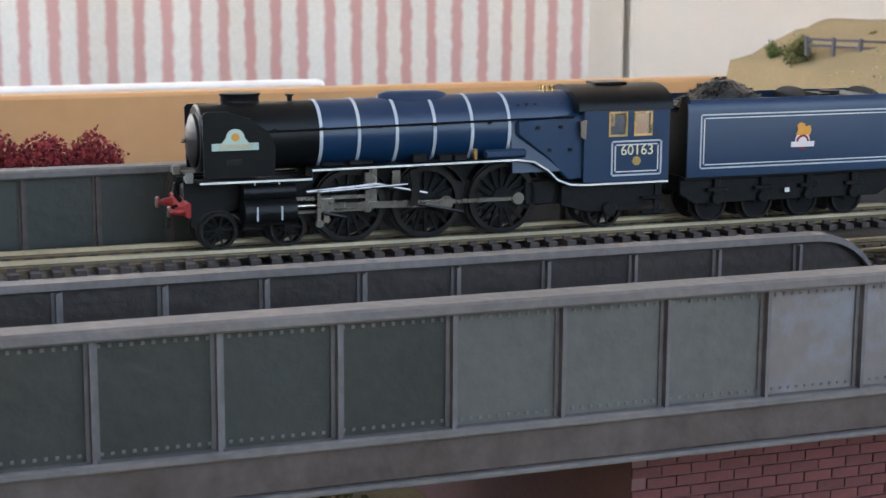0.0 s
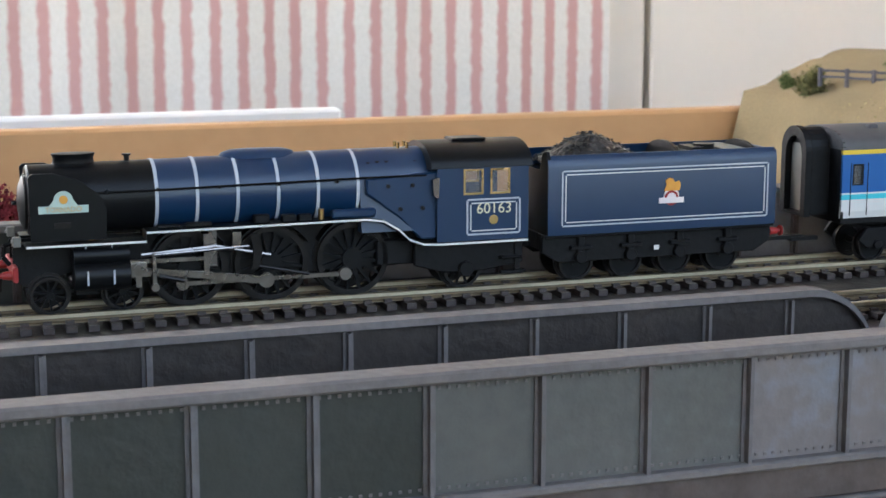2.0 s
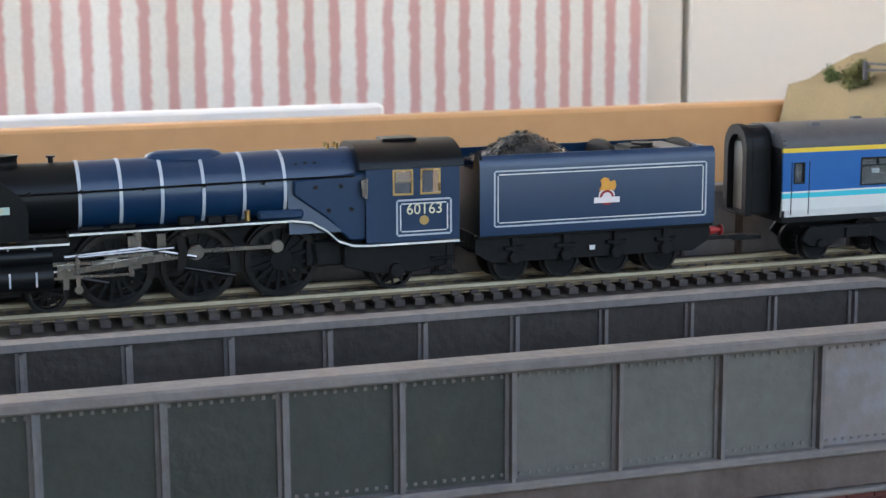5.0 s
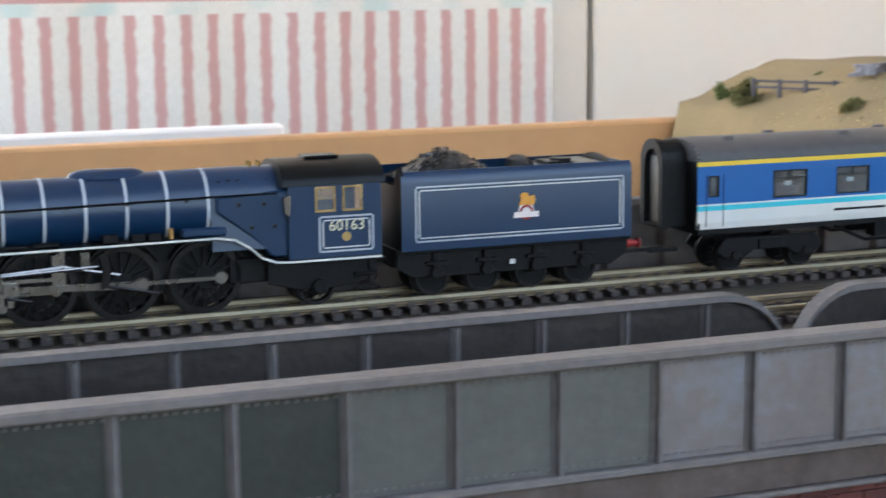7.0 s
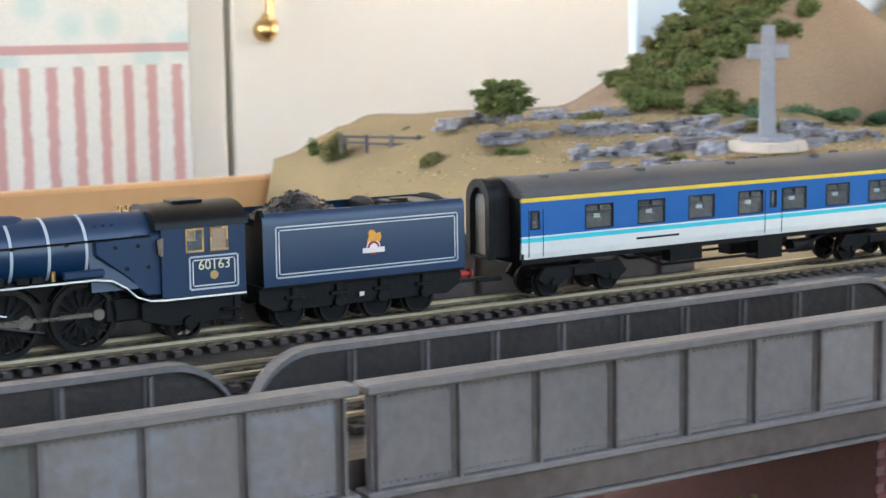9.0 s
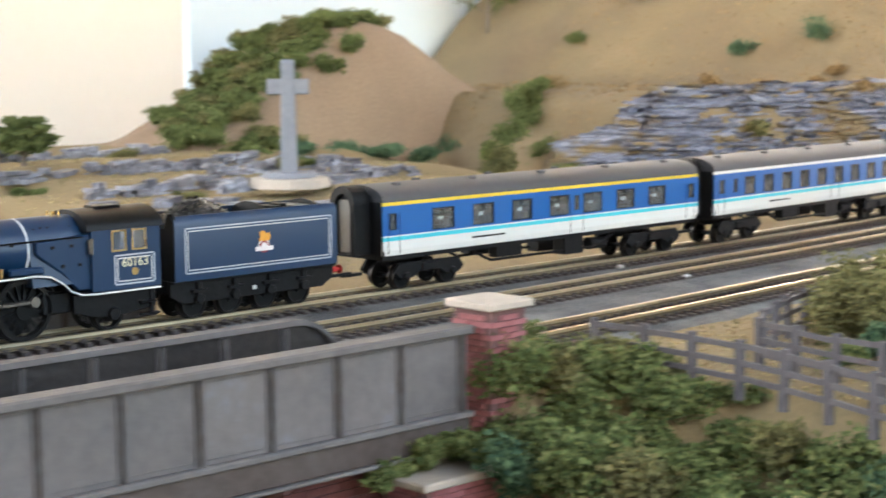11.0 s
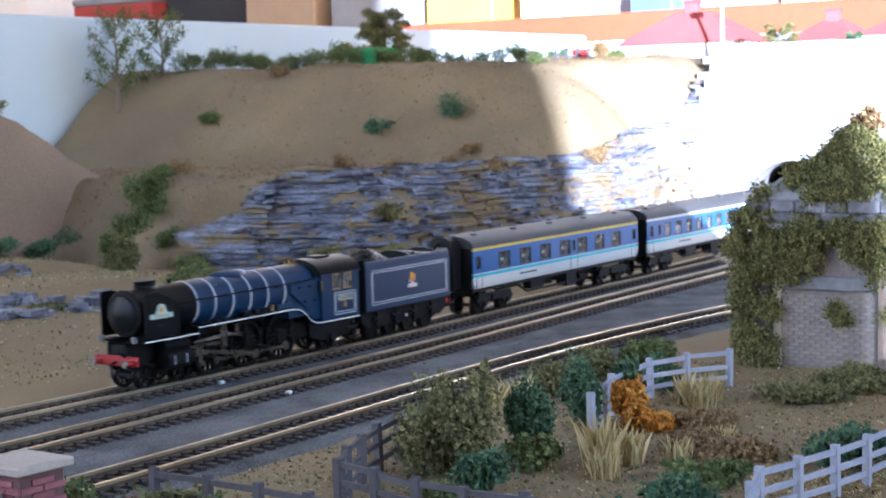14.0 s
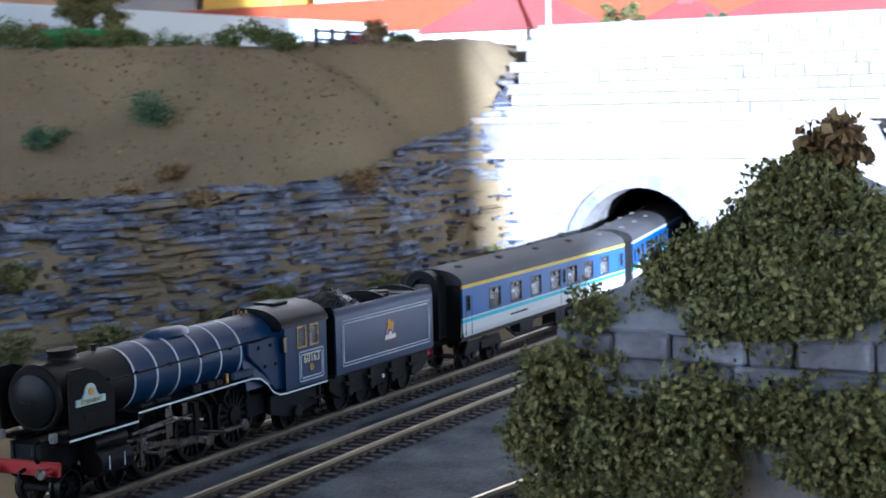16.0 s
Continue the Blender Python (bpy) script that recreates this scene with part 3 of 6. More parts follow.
track(FRONT_B, 80, 690, "outermost front track beside the grass bank", 250, 520)


# ------------------------------------------------------------------ bridge
def girder(name, x0, x1, y, top, bottom, posts, label, mats, arched=False, rib_side=(-1, 1), fascia=True):
    plate_mat, rib_mat, top_mat = mats
    g = thing(name, label, "bridge girder", group="plate girders of the bridge")
    # web outline, rounded off at the ends of the arched girders
    def outline():
        if not arched:
            return [(x0, bottom), (x1, bottom), (x1, top - 1.0), (x0, top - 1.0)]
        r = 13.0
        pts = [(x0, bottom), (x1, bottom)]
        pts += [(x1 - r + r * math.cos(a), top - r - 1 + r * math.sin(a)) for a in np.linspace(0.25, math.pi / 2, 8)]
        pts += [(x0 + r - r * math.cos(a), top - r - 1 + r * math.sin(a)) for a in np.linspace(math.pi / 2, 0.25, 8)]
        return pts
    edges = sorted([x0] + list(posts) + [x1])
    if not arched:
        for a, b in zip(edges, edges[1:]):
            if b - a > 3:
                # plates towards the left end get the tones with shade painted in
                shade_tone = {True: "girder_shaded", False: plate_mat}[b < -25] if b < -25 or b > 22 or not fascia else "girder_half_shaded"
                part("plate", Mesh().box(a, b, y - 0.5, y + 0.5, bottom, top - 1.6), shade_tone, g)
        fl = Mesh().box(x0, x1, y - 2.5, y + 2.5, top - 1.7, top)
        part("top_flange", fl, top_mat, g, bevel=0.35)
    else:
        part("plate", Mesh().prism(outline(), "y", y - 0.5, y + 0.5), plate_mat, g)
        ol = outline()[2:]
        rings = [[(x, y - 1.9, z - 0.2), (x, y + 1.9, z - 0.2), (x, y + 1.9, z + 1.0), (x, y - 1.9, z + 1.0)] for x, z in ol]
        part("top_flange", Mesh().loft(rings), top_mat, g, bevel=0.0)
    for i, xp in enumerate(posts):
        m = Mesh()
        for s in rib_side:
            o = y + s * 0.5
            pr = [(xp - 0.85, min(o, o + s * 0.35)), (xp + 0.85, min(o, o + s * 0.35)), (xp + 0.85, max(o, o + s * 0.35)), (xp - 0.85, max(o, o + s * 0.35))]
            m.prism(pr, "z", bottom + 0.4, top - 1.7)
            m.box(xp - 0.28, xp + 0.28, min(o, o + s * 1.5), max(o, o + s * 1.5), bottom + 0.4, top - 1.7)
        part("stiffener", m, rib_mat, g)
    if fascia:
        part("bottom_flange", Mesh().box(x0, x1, y - 2.3, y + 2.3, bottom - 0.9, bottom + 0.4), top_mat, g, bevel=0.3)
        part("deck_beam", Mesh().box(x0, x1, y - 1.1, y + 3.5, bottom - 6.2, bottom - 0.9), "girder_rust", g, bevel=0.3)
        part("beam_lip", Mesh().box(x0, x1, y - 2.0, y + 3.5, bottom - 7.0, bottom - 6.2), top_mat, g, bevel=0.2)
        rv = Mesh()
        for xr in np.arange(x0 + 1, x1 - 1, 1.35):
            rv.box(xr - 0.22, xr + 0.22, y - 0.72, y - 0.45, top - 2.75, top - 2.3)
            rv.box(xr - 0.22, xr + 0.22, y - 0.72, y - 0.45, bottom + 1.0, bottom + 1.4)
        ob = part("rivets", rv, plate_mat, g)
        ob["kind"] = "stuff"
    return g


GM = ("girder", "girder_rib", "girder_top")
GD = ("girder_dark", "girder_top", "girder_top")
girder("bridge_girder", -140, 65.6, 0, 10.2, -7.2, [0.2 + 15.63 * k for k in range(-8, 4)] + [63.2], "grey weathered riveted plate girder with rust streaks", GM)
girder("bridge_girder", 66.8, 226, 0, 10.0, -7.4, [69.0] + [68.4 + 15.47 * k for k in range(1, 10)] + [223.6], "grey-blue weathered riveted plate girder beside the pillar", GM)
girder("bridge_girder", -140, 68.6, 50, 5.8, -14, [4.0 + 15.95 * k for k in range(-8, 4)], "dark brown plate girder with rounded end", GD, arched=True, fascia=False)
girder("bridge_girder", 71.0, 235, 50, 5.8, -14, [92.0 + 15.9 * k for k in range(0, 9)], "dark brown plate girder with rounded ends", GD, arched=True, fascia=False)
girder("bridge_girder", -180, 238, 126, 12.4, -8, [x for x in np.arange(-172, 232, 14.2)], "grey plate girder along the far side", ("girder", "girder_rust", "girder_top"), fascia=False)


def bridge_deck():
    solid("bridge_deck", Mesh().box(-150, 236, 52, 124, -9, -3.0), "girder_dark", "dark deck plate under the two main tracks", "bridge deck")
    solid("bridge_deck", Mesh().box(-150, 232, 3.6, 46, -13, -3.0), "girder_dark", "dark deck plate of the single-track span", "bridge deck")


bridge_deck()


def brick_block(name, x0, x1, y0, y1, z0, z1, mat, label, faces="wfe", cap=None, bl=3.4, bh=1.25):
    """A brick pier: mortar core with single bricks standing proud on the seen faces."""
    t = thing(name, label, "brick pier", group="brick piers of the bridge")
    part("core", Mesh().box(x0 + 0.2, x1 - 0.2, y0 + 0.2, y1 - 0.2, z0, z1), "mortar", t)
    me_f = Mesh().box(-bl / 2 + 0.12, bl / 2 - 0.12, -0.25, 0.25, -bh / 2 + 0.12, bh / 2 - 0.12).data("brick")
    me_f.materials.append(MAT[mat])
    rng = random.Random(5)
    rows = int((z1 - z0) / bh)
    for r in range(rows):
        z = z0 + (r + 0.5) * bh
        shift = 0.5 * bl * (r % 2)
        for face in faces:
            if face in "f":
                a, b, turn = x0, x1, 0
            else:
                a, b, turn = y0, y1, 90
            n = max(1, int((b - a - 0.2) / bl))
            w = (b - a) / n
            for i in range(n + (r % 2)):
                c = a + w * (i + 0.5) - (w * 0.5 if r % 2 else 0)
                if c < a + 0.3 * w or c > b - 0.3 * w:
                    continue
                pos = {"f": (c, y0, z), "w": (x0, c, z), "e": (x1, c, z)}[face]
                ob = new("brick", me_f)
                ob.parent = t
                ob.matrix_basis = pose(pos[0] * 0.001, (pos[1] + rng.uniform(-0.06, 0.06)) * 0.001, pos[2] * 0.001, 0, 0, turn) @ Matrix.Diagonal((w / bl, 1, 1, 1))
    if cap:
        part("capstone", Mesh().box(x0 - cap, x1 + cap, y0 - cap, y1 + cap, z1, z1 + 1.6), "capstone", t, "pale stone cap", bevel=0.3)
    return t


brick_block("pillar", 226.6, 236.6, -6.0, 4.5, -28, 13.0, "brick", "pink brick pillar with a pale stone cap at the girder's end", cap=1.3)
brick_block("abutment_wall", 206, 238, -9, 3, -46, -18.5, "brick", "dark red brick abutment with a pale coping", cap=1.0)
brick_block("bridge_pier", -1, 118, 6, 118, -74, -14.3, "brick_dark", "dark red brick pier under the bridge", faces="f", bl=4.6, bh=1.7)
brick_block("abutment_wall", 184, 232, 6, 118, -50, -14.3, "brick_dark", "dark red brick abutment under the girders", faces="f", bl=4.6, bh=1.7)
brick_block("low_wall", 246, 262, -2, 3, -8, 2.0, "brick", "low pink brick wall beside the fence", cap=None)


# ------------------------------------------------------------------ train
def arc(cx, cz, r, a0, a1, n=12):
    return [(cx + r * math.cos(a), cz + r * math.sin(a)) for a in np.linspace(a0, a1, n)]


def wheelset(name, parent, x, r, spokes, half=4.4, width=1.6, crank=0.0, n=40):
    """Two wheels on an axle, centred on its own axle so that it can turn."""
    m, tyre = Mesh(), Mesh()
    for s in (-1, 1):
        y = s * half
        tyre.ring((0, y, 0), "y", r, r * 0.86, width, n)
        tyre.ring((0, y - s * width * 0.6, 0), "y", r + 0.55, r * 0.86, 0.5, n)
        m.cyl((0, y - width * 0.45, 0), (0, y + width * 0.5, 0), r * 0.22, 16)
        if spokes:
            m.cyl((0, y - 0.3, 0), (0, y + 0.3, 0), r * 0.24, 16)
        else:
            m.cyl((0, y - 0.3, 0), (0, y + 0.35, 0), r * 0.87, n)
        if crank:
            a = 0 if s < 0 else -math.pi / 2
            p = Vector((crank * math.cos(a), 0, crank * math.sin(a)))
            m.cyl((p.x, y, p.z), (p.x, y + s * 2.2, p.z), 0.7, 12)
            m.cyl((0, y, 0), (0, y + s * 0.9, 0), r * 0.3, 16)
            # balance weight
            m.prism([(x0, z0) for x0, z0 in arc(0, 0, r * 0.86, math.pi + a - 0.55, math.pi + a + 0.55, 9)], "y", y - 0.4, y + 0.45)
    m.cyl((0, -half, 0), (0, half, 0), 0.7, 10)
    ob = part(name, m, "loco_black", parent, at=(x, 0, r), smooth=True)
    part("tyre", tyre, "dark_steel", ob, "worn metal tyre", smooth=True)
    if spokes:
        bar = Mesh().prism([(r * 0.2, -r * 0.055), (r * 0.88, -r * 0.04), (r * 0.88, r * 0.04), (r * 0.2, r * 0.055)], "y", -0.35, 0.35).data("spoke")
        bar.materials.append(MAT["loco_black"])
        for s in (-1, 1):
            for i in range(spokes):
                sp = new("spoke", bar)
                sp.parent = ob
                sp.matrix_basis = pose(0, s * half * 0.001, 0, 0, 360 * i / spokes, 0)
    return ob


def lined_box(m, x0, x1, z0, z1, y, w=0.28, r=1.0):
    """A thin lining frame on a side sheet."""
    m.box(x0 + r * 0.3, x1 - r * 0.3, y - 0.06, y + 0.06, z1 - w, z1).box(x0 + r * 0.3, x1 - r * 0.3, y - 0.06, y + 0.06, z0, z0 + w)
    m.box(x0, x0 + w, y - 0.06, y + 0.06, z0 + r * 0.3, z1 - r * 0.3).box(x1 - w, x1, y - 0.06, y + 0.06, z0 + r * 0.3, z1 - r * 0.3)
    return m


def buffers(parent, x, way):
    for s in (-1, 1):
        y = 5.9 * s
        part("buffer", Mesh().cyl((x, y, 7.6), (x + way * 1.7, y, 7.6), 0.85, 14, 0.7).cyl((x + way * 1.7, y, 7.6), (x + way * 2.5, y, 7.6), 0.45, 10)
             .cyl((x + way * 2.5, y, 7.6), (x + way * 2.8, y, 7.6), 1.1, 18, 1.05), "red", parent, "red buffer with steel head", smooth=True)
        part("buffer_head", Mesh().cyl((x + way * 2.8, y, 7.6), (x + way * 3.1, y, 7.6), 1.1, 18, 0.95), "steel", parent, smooth=True)


def section(u, rt, zc, w=None, n=24):
    return [(u, rt * math.cos(a), zc + rt * math.sin(a)) for a in np.linspace(0, 2 * math.pi, n + 1)[:-1]]


def locomotive():
    """Express engine in blue; local x runs from the smokebox (-) to the cab (+)."""
    L = thing("steam_locomotive", "blue express steam engine with white boiler bands", "locomotive")
    # boiler barrel: slight taper to the firebox
    part("smokebox", Mesh().loft([section(-43.6, 5.9, 20.0), section(-43.2, 6.35, 20.0), section(-21.4, 6.4, 20.1)]), "loco_black", L, "matt black smokebox", smooth=True)
    part("boiler", Mesh().loft([section(-21.4, 6.4, 20.1), section(2, 6.6, 20.2), section(16.5, 6.75, 20.25)]), "loco_blue", L, smooth=True)
    fire = []
    for u, wd, top in ((16.5, 6.4, 27.0), (30.6, 6.7, 27.0)):
        ring = [(u, wd * math.cos(a), 20.2 + (top - 20.2) * math.sin(a)) for a in np.linspace(0, math.pi, 16)]
        fire.append(ring + [(u, -7.6, 12), (u, 7.6, 12)])
    part("firebox", Mesh().loft(fire), "loco_blue", L, smooth=True)
    for s in (-1, 1):
        plugs = Mesh()
        for u, z in ((18.6, 25.2), (20.4, 25.3), (22.2, 25.3), (27.8, 25.3)):
            plugs.cyl((u, s * 4.0, z - 1.2), (u, s * 4.6, z - 0.3), 0.42, 10)
        part("washout_plug", plugs, "dark_steel", L, smooth=True)
        part("nut", Mesh().cyl((21.6, s * 7.5, 20.6), (21.6, s * 7.95, 20.6), 0.42, 8).cyl((26.4, s * 7.5, 20.6), (26.4, s * 7.95, 20.6), 0.42, 8).cyl((24.0, s * 7.5, 16.2), (24.0, s * 7.95, 16.2), 0.42, 8).cyl((28.4, s * 7.5, 16.2), (28.4, s * 7.95, 16.2), 0.42, 8), "dark_steel", L, smooth=True)
    flank = Mesh()
    for s in (-1, 1):
        flank.prism([(17.5, 19.3), (24, 14.4), (28, 10.2), (32, 10.2), (32, 23), (17.5, 22)], "y", s * 6.2, s * 7.6)
    part("firebox_cladding", flank, "loco_blue", L, bevel=0.3)
    for u in (-21.2, -13.9, -6.5, 1.0, 8.5, 16.1):
        rr = 6.42 + (u + 21.4) * 0.0095
        band = Mesh()
        r0 = [(u - 0.3, (rr + 0.07) * math.cos(a), 20.15 + (rr + 0.07) * math.sin(a)) for a in np.linspace(0, 2 * math.pi, 41)[:-1]]
        r1 = [(u + 0.3, y, z) for _, y, z in r0]
        band.loft([r0, r1])
        part("boiler_band", band, "grey_line", L, "white lined boiler band", smooth=True)
    part("smokebox_door", Mesh().loft([[(-43.6 - d, r * math.cos(a), 19.6 + r * math.sin(a)) for a in np.linspace(0, 2 * math.pi, 29)[:-1]] for d, r in ((0, 5.1), (0.5, 4.9), (1.2, 3.2), (1.5, 0.9))])
         .cyl((-45.2, 0, 19.6), (-46.0, 0, 19.6), 0.35).cyl((-45.8, -1.3, 19.6), (-45.8, 1.3, 19.6), 0.18, 8), "loco_black", L, smooth=True)
    # double chimney
    ch = Mesh()
    prof = ((26.0, 4.3, 2.6), (26.5, 3.7, 2.0), (27.4, 3.6, 1.9), (27.9, 3.9, 2.2), (28.1, 3.9, 2.2), (28.2, 3.2, 1.5))
    ch.loft([[(-35 + a * math.cos(t), b * math.sin(t), z) for t in np.linspace(0, 2 * math.pi, 29)[:-1]] for z, a, b in prof])
    part("chimney", ch, "loco_black", L, "low double chimney", smooth=True)
    part("dome", Mesh().loft([[(-1.5 + a * math.cos(t), b * math.sin(t), z) for t in np.linspace(0, 2 * math.pi, 29)[:-1]] for z, a, b in ((26.2, 7.5, 3.2), (27.2, 6.8, 2.6), (27.7, 5.2, 1.7), (27.8, 1.0, 0.4))]), "loco_blue", L, "low streamlined dome casing", smooth=True)
    part("whistle", Mesh().cyl((-25.5, 0, 26.2), (-25.5, 0, 27.4), 0.5).cyl((-25.5, 0, 27.4), (-25.5, 0, 27.7), 0.85), "loco_black", L, smooth=True)
    sv = Mesh()
    for u in (25.6, 27.4):
        sv.cyl((u, -1.0, 26.6), (u, -1.0, 28.0), 0.32, 8).cyl((u, 1.0, 26.6), (u, 1.0, 28.0), 0.32, 8)
    part("safety_valve", sv, "brass", L, "brass safety valves", smooth=True)
    # smoke deflectors
    for s in (-1, 1):
        pr = [(-43.6, 13.6), (-30.6, 13.6), (-30.4, 19.0), (-31.6, 21.6), (-35, 24.2), (-39.5, 25.6), (-43.2, 25.6), (-43.8, 25.0)]
        d = part("smoke_deflector", Mesh().prism(pr, "y", s * 7.9, s * 8.3), "loco_black", L, "black smoke deflector plate")
        if s < 0:
            plate = Mesh().box(-42.2, -33.6, -8.65, -8.32, 18.6, 19.9)
            plate.prism([(-40.4, 19.9)] + [(-37.9 + 1.7 * math.cos(a), 20.9 + 1.6 * math.sin(a)) for a in np.linspace(math.pi, 0, 10)] + [(-35.4, 19.9)], "y", -8.65, -8.32)
            np_ = part("nameplate", plate, "pale_green", d, "pale green arched nameplate")
            me = lettering("TORNADO", 1.25, 0.1)
            part("letters", me, "brass", d, at=(-37.9, -8.7, 19.25))
            part("badge", Mesh().cyl((-37.9, -8.65, 21.0), (-37.9, -8.8, 21.0), 0.75, 16), "crest_gold", d)
            part("works_plate", Mesh().box(-39.5, -36.7, -8.5, -8.32, 15.9, 16.9), "dark_steel", d)
    # handrail along the boiler
    for s in (-1, 1):
        rail = Mesh().tube([(-42, s * 6.75, 21.6), (-22, s * 6.85, 21.7), (17, s * 7.2, 22.3), (29, s * 7.9, 22.4)], 0.22)
        for u in (-40, -30, -21, -10, 1, 12, 22):
            rail.cyl((u, s * 6.3, 21.8), (u, s * 7.15, 21.8), 0.32, 8)
        part("handrail", rail, "loco_black", L, smooth=True)
    # running plate with its white edge
    run = [(-44.5, 13.0), (-23.6, 13.0), (-23.6, 14.6), (17.0, 14.9), (20.5, 14.4), (23.5, 12.6), (25.6, 10.6), (28.3, 9.6), (31.5, 9.4), (49.4, 9.4)]
    for s in (-1, 1):
        rp, edge = Mesh(), Mesh()
        rp.loft([[(u, s * 3.8, z - 0.5), (u, s * 8.55, z - 0.5), (u, s * 8.55, z), (u, s * 3.8, z)] for u, z in run])
        edge.loft([[(u, s * 8.56, z - 0.42), (u, s * 8.68, z - 0.42), (u, s * 8.68, z - 0.02), (u, s * 8.56, z - 0.02)] for u, z in run])
        part("running_plate", rp, "loco_black", L)
        part("edge_lining", edge, "white_line", L, "white lined footplate edge")
        boxes = Mesh()
        for u, w, h in ((-2.5, 1.5, 1.7), (2.6, 1.4, 1.5), (5.6, 1.3, 1.4), (-14, 2.4, 0.9), (-19.5, 2.2, 0.7)):
            boxes.box(u - w, u + w, s * 6.6, s * 8.1, 14.8, 14.8 + h)
        part("lubricator", boxes, "frame_black", L, bevel=0.25)
        part("sandbox", Mesh().box(10.6, 19.2, s * 6.7, s * 8.2, 15.0, 16.7), "loco_blue", L, bevel=0.4)
        part("injector", Mesh().cyl((8.7, s * 7.6, 15), (8.7, s * 7.6, 17), 0.55).cyl((-33.2, s * 7.2, 13.4), (-33.2, s * 7.2, 14.9), 0.6), "brass", L, smooth=True)
    # cab with real side windows
    cab = part("cab", Mesh().box(31, 49.4, 8.2, 8.6, 9.6, 18.4).box(31, 49.4, -8.6, -8.2, 9.6, 18.4).box(31, 49.4, 8.2, 8.6, 23.3, 24.2).box(31, 49.4, -8.6, -8.2, 23.3, 24.2)
               .box(31, 36.2, 8.2, 8.6, 18.4, 23.3).box(31, 36.2, -8.6, -8.2, 18.4, 23.3).box(40.2, 41.6, 8.2, 8.6, 18.4, 23.3).box(40.2, 41.6, -8.6, -8.2, 18.4, 23.3)
               .box(45.6, 49.4, 8.2, 8.6, 18.4, 23.3).box(45.6, 49.4, -8.6, -8.2, 18.4, 23.3).box(31, 31.5, -8.2, 8.2, 9.6, 24), "loco_blue", L, "blue cab side sheet")
    for s in (-1, 1):
        fr = Mesh()
        for a in (36.2, 41.6):
            fr.box(a, a + 4.0, s * 8.3, s * 8.72, 18.4, 18.75).box(a, a + 4.0, s * 8.3, s * 8.72, 22.95, 23.3).box(a, a + 0.35, s * 8.3, s * 8.72, 18.4, 23.3).box(a + 3.65, a + 4.0, s * 8.3, s * 8.72, 18.4, 23.3)
        part("window_frame", fr, "brass", cab, "thin brass window frames")
        part("pane", Mesh().box(36.3, 40.1, s * 8.38, s * 8.46, 18.5, 23.2).box(41.7, 45.5, s * 8.38, s * 8.46, 18.5, 23.2), "glass", cab)
    roof = [[(u, 8.75 * math.cos(a) * (1 if abs(math.cos(a)) < 0.98 else 1), 23.6 + 4.5 * math.sin(a)) for a in np.linspace(0, math.pi, 15)] for u in (29.8, 50.2)]
    roof = [[*r, (r[0][0], -8.3, 23.3), (r[0][0], 8.3, 23.3)] for r in roof]
    part("cab_roof", Mesh().loft(roof), "loco_black", L, "matt black cab roof", smooth=True)
    part("roof_vent", Mesh().box(36, 43, -2.6, 2.6, 27.9, 28.5), "loco_black", L, bevel=0.3)
    part("backhead", Mesh().box(31.5, 34, -6, 6, 10, 21), "seat", L)
    part("side_lookout", Mesh().prism([(30.2, 18.6), (31.2, 18.0), (31.4, 22.0), (30.0, 21.6)], "y", -8.9, -7.9), "steel", L)
    # cab panel lining and number
    for w, off in ((0.34, 0), (0.22, 0.75)):
        lm = lined_box(Mesh(), 36.8 + off, 47.8 - off, 10.6 + off, 17.6 - off, -8.66, w)
        part("lining", lm, "grey_line" if off == 0 else "white_line", cab)
    me = lettering("60163", 2.9, 0.1)
    part("running_number", me, "cream", cab, "cream cab numerals", at=(42.4, -8.68, 15.6))
    part("works_plate", Mesh().cyl((42.3, -8.6, 13.5), (42.3, -8.75, 13.5), 0.9, 18), "brass", cab)
    # frames, cylinders, buffer beam
    fr = Mesh()
    for s in (-1, 1):
        fr.prism([(-46.5, 6.2), (-44, 4.6), (-36, 7.4), (-31, 7.4), (-24, 4.8), (24, 4.8), (31, 6.2), (49, 6.2), (49, 9.4), (29, 9.4), (24, 12.5), (17, 14.3), (-23, 14.2), (-23, 12.6), (-46.5, 12.6)], "y", s * 2.9, s * 3.5)
    fr.box(-46, 48, -2.9, 2.9, 8, 12)
    part("main_frame", fr, "frame_black", L)
    part("buffer_beam", Mesh().box(-46.9, -46.0, -7.8, 7.8, 6.5, 9.2), "red", L, "red buffer beam", bevel=0.15)
    buffers(L, -46.9, -1)
    part("screw_coupling", Mesh().tube([(-47, 0, 7.6), (-48.6, 0, 7.2), (-48.8, 0, 3.6)], 0.4), "dark_steel", L, smooth=True)
    pipe = Mesh().tube([(-47, -3.2, 9), (-48.2, -3.2, 10.5), (-48.0, -3.2, 12.4), (-46.6, -3.2, 12.8)], 0.45)
    part("vacuum_pipe", pipe, "loco_black", L, smooth=True)
    for y in (-6.0, 6.0):
        part("lamp", Mesh().box(-46.6, -45.2, y - 0.55, y + 0.55, 12.6, 14.4).cyl((-46.6, y, 13.6), (-46.9, y, 13.6), 0.45), "gangway", L, "small white lamp", bevel=0.15)
    for s in (-1, 1):
        cyl_ = Mesh().cyl((-36.4, s * 6.9, 6.9), (-26.6, s * 6.9, 6.9), 2.6, 24).cyl((-36.4, s * 6.6, 10.5), (-26.6, s * 6.6, 10.5), 1.7, 20).box(-35.8, -27.2, s * 4.0, s * 7.4, 5.5, 12.6)
        c = part("cylinder", cyl_, "loco_black", L, "black cylinder casing with lining", smooth=True)
        ln = Mesh()
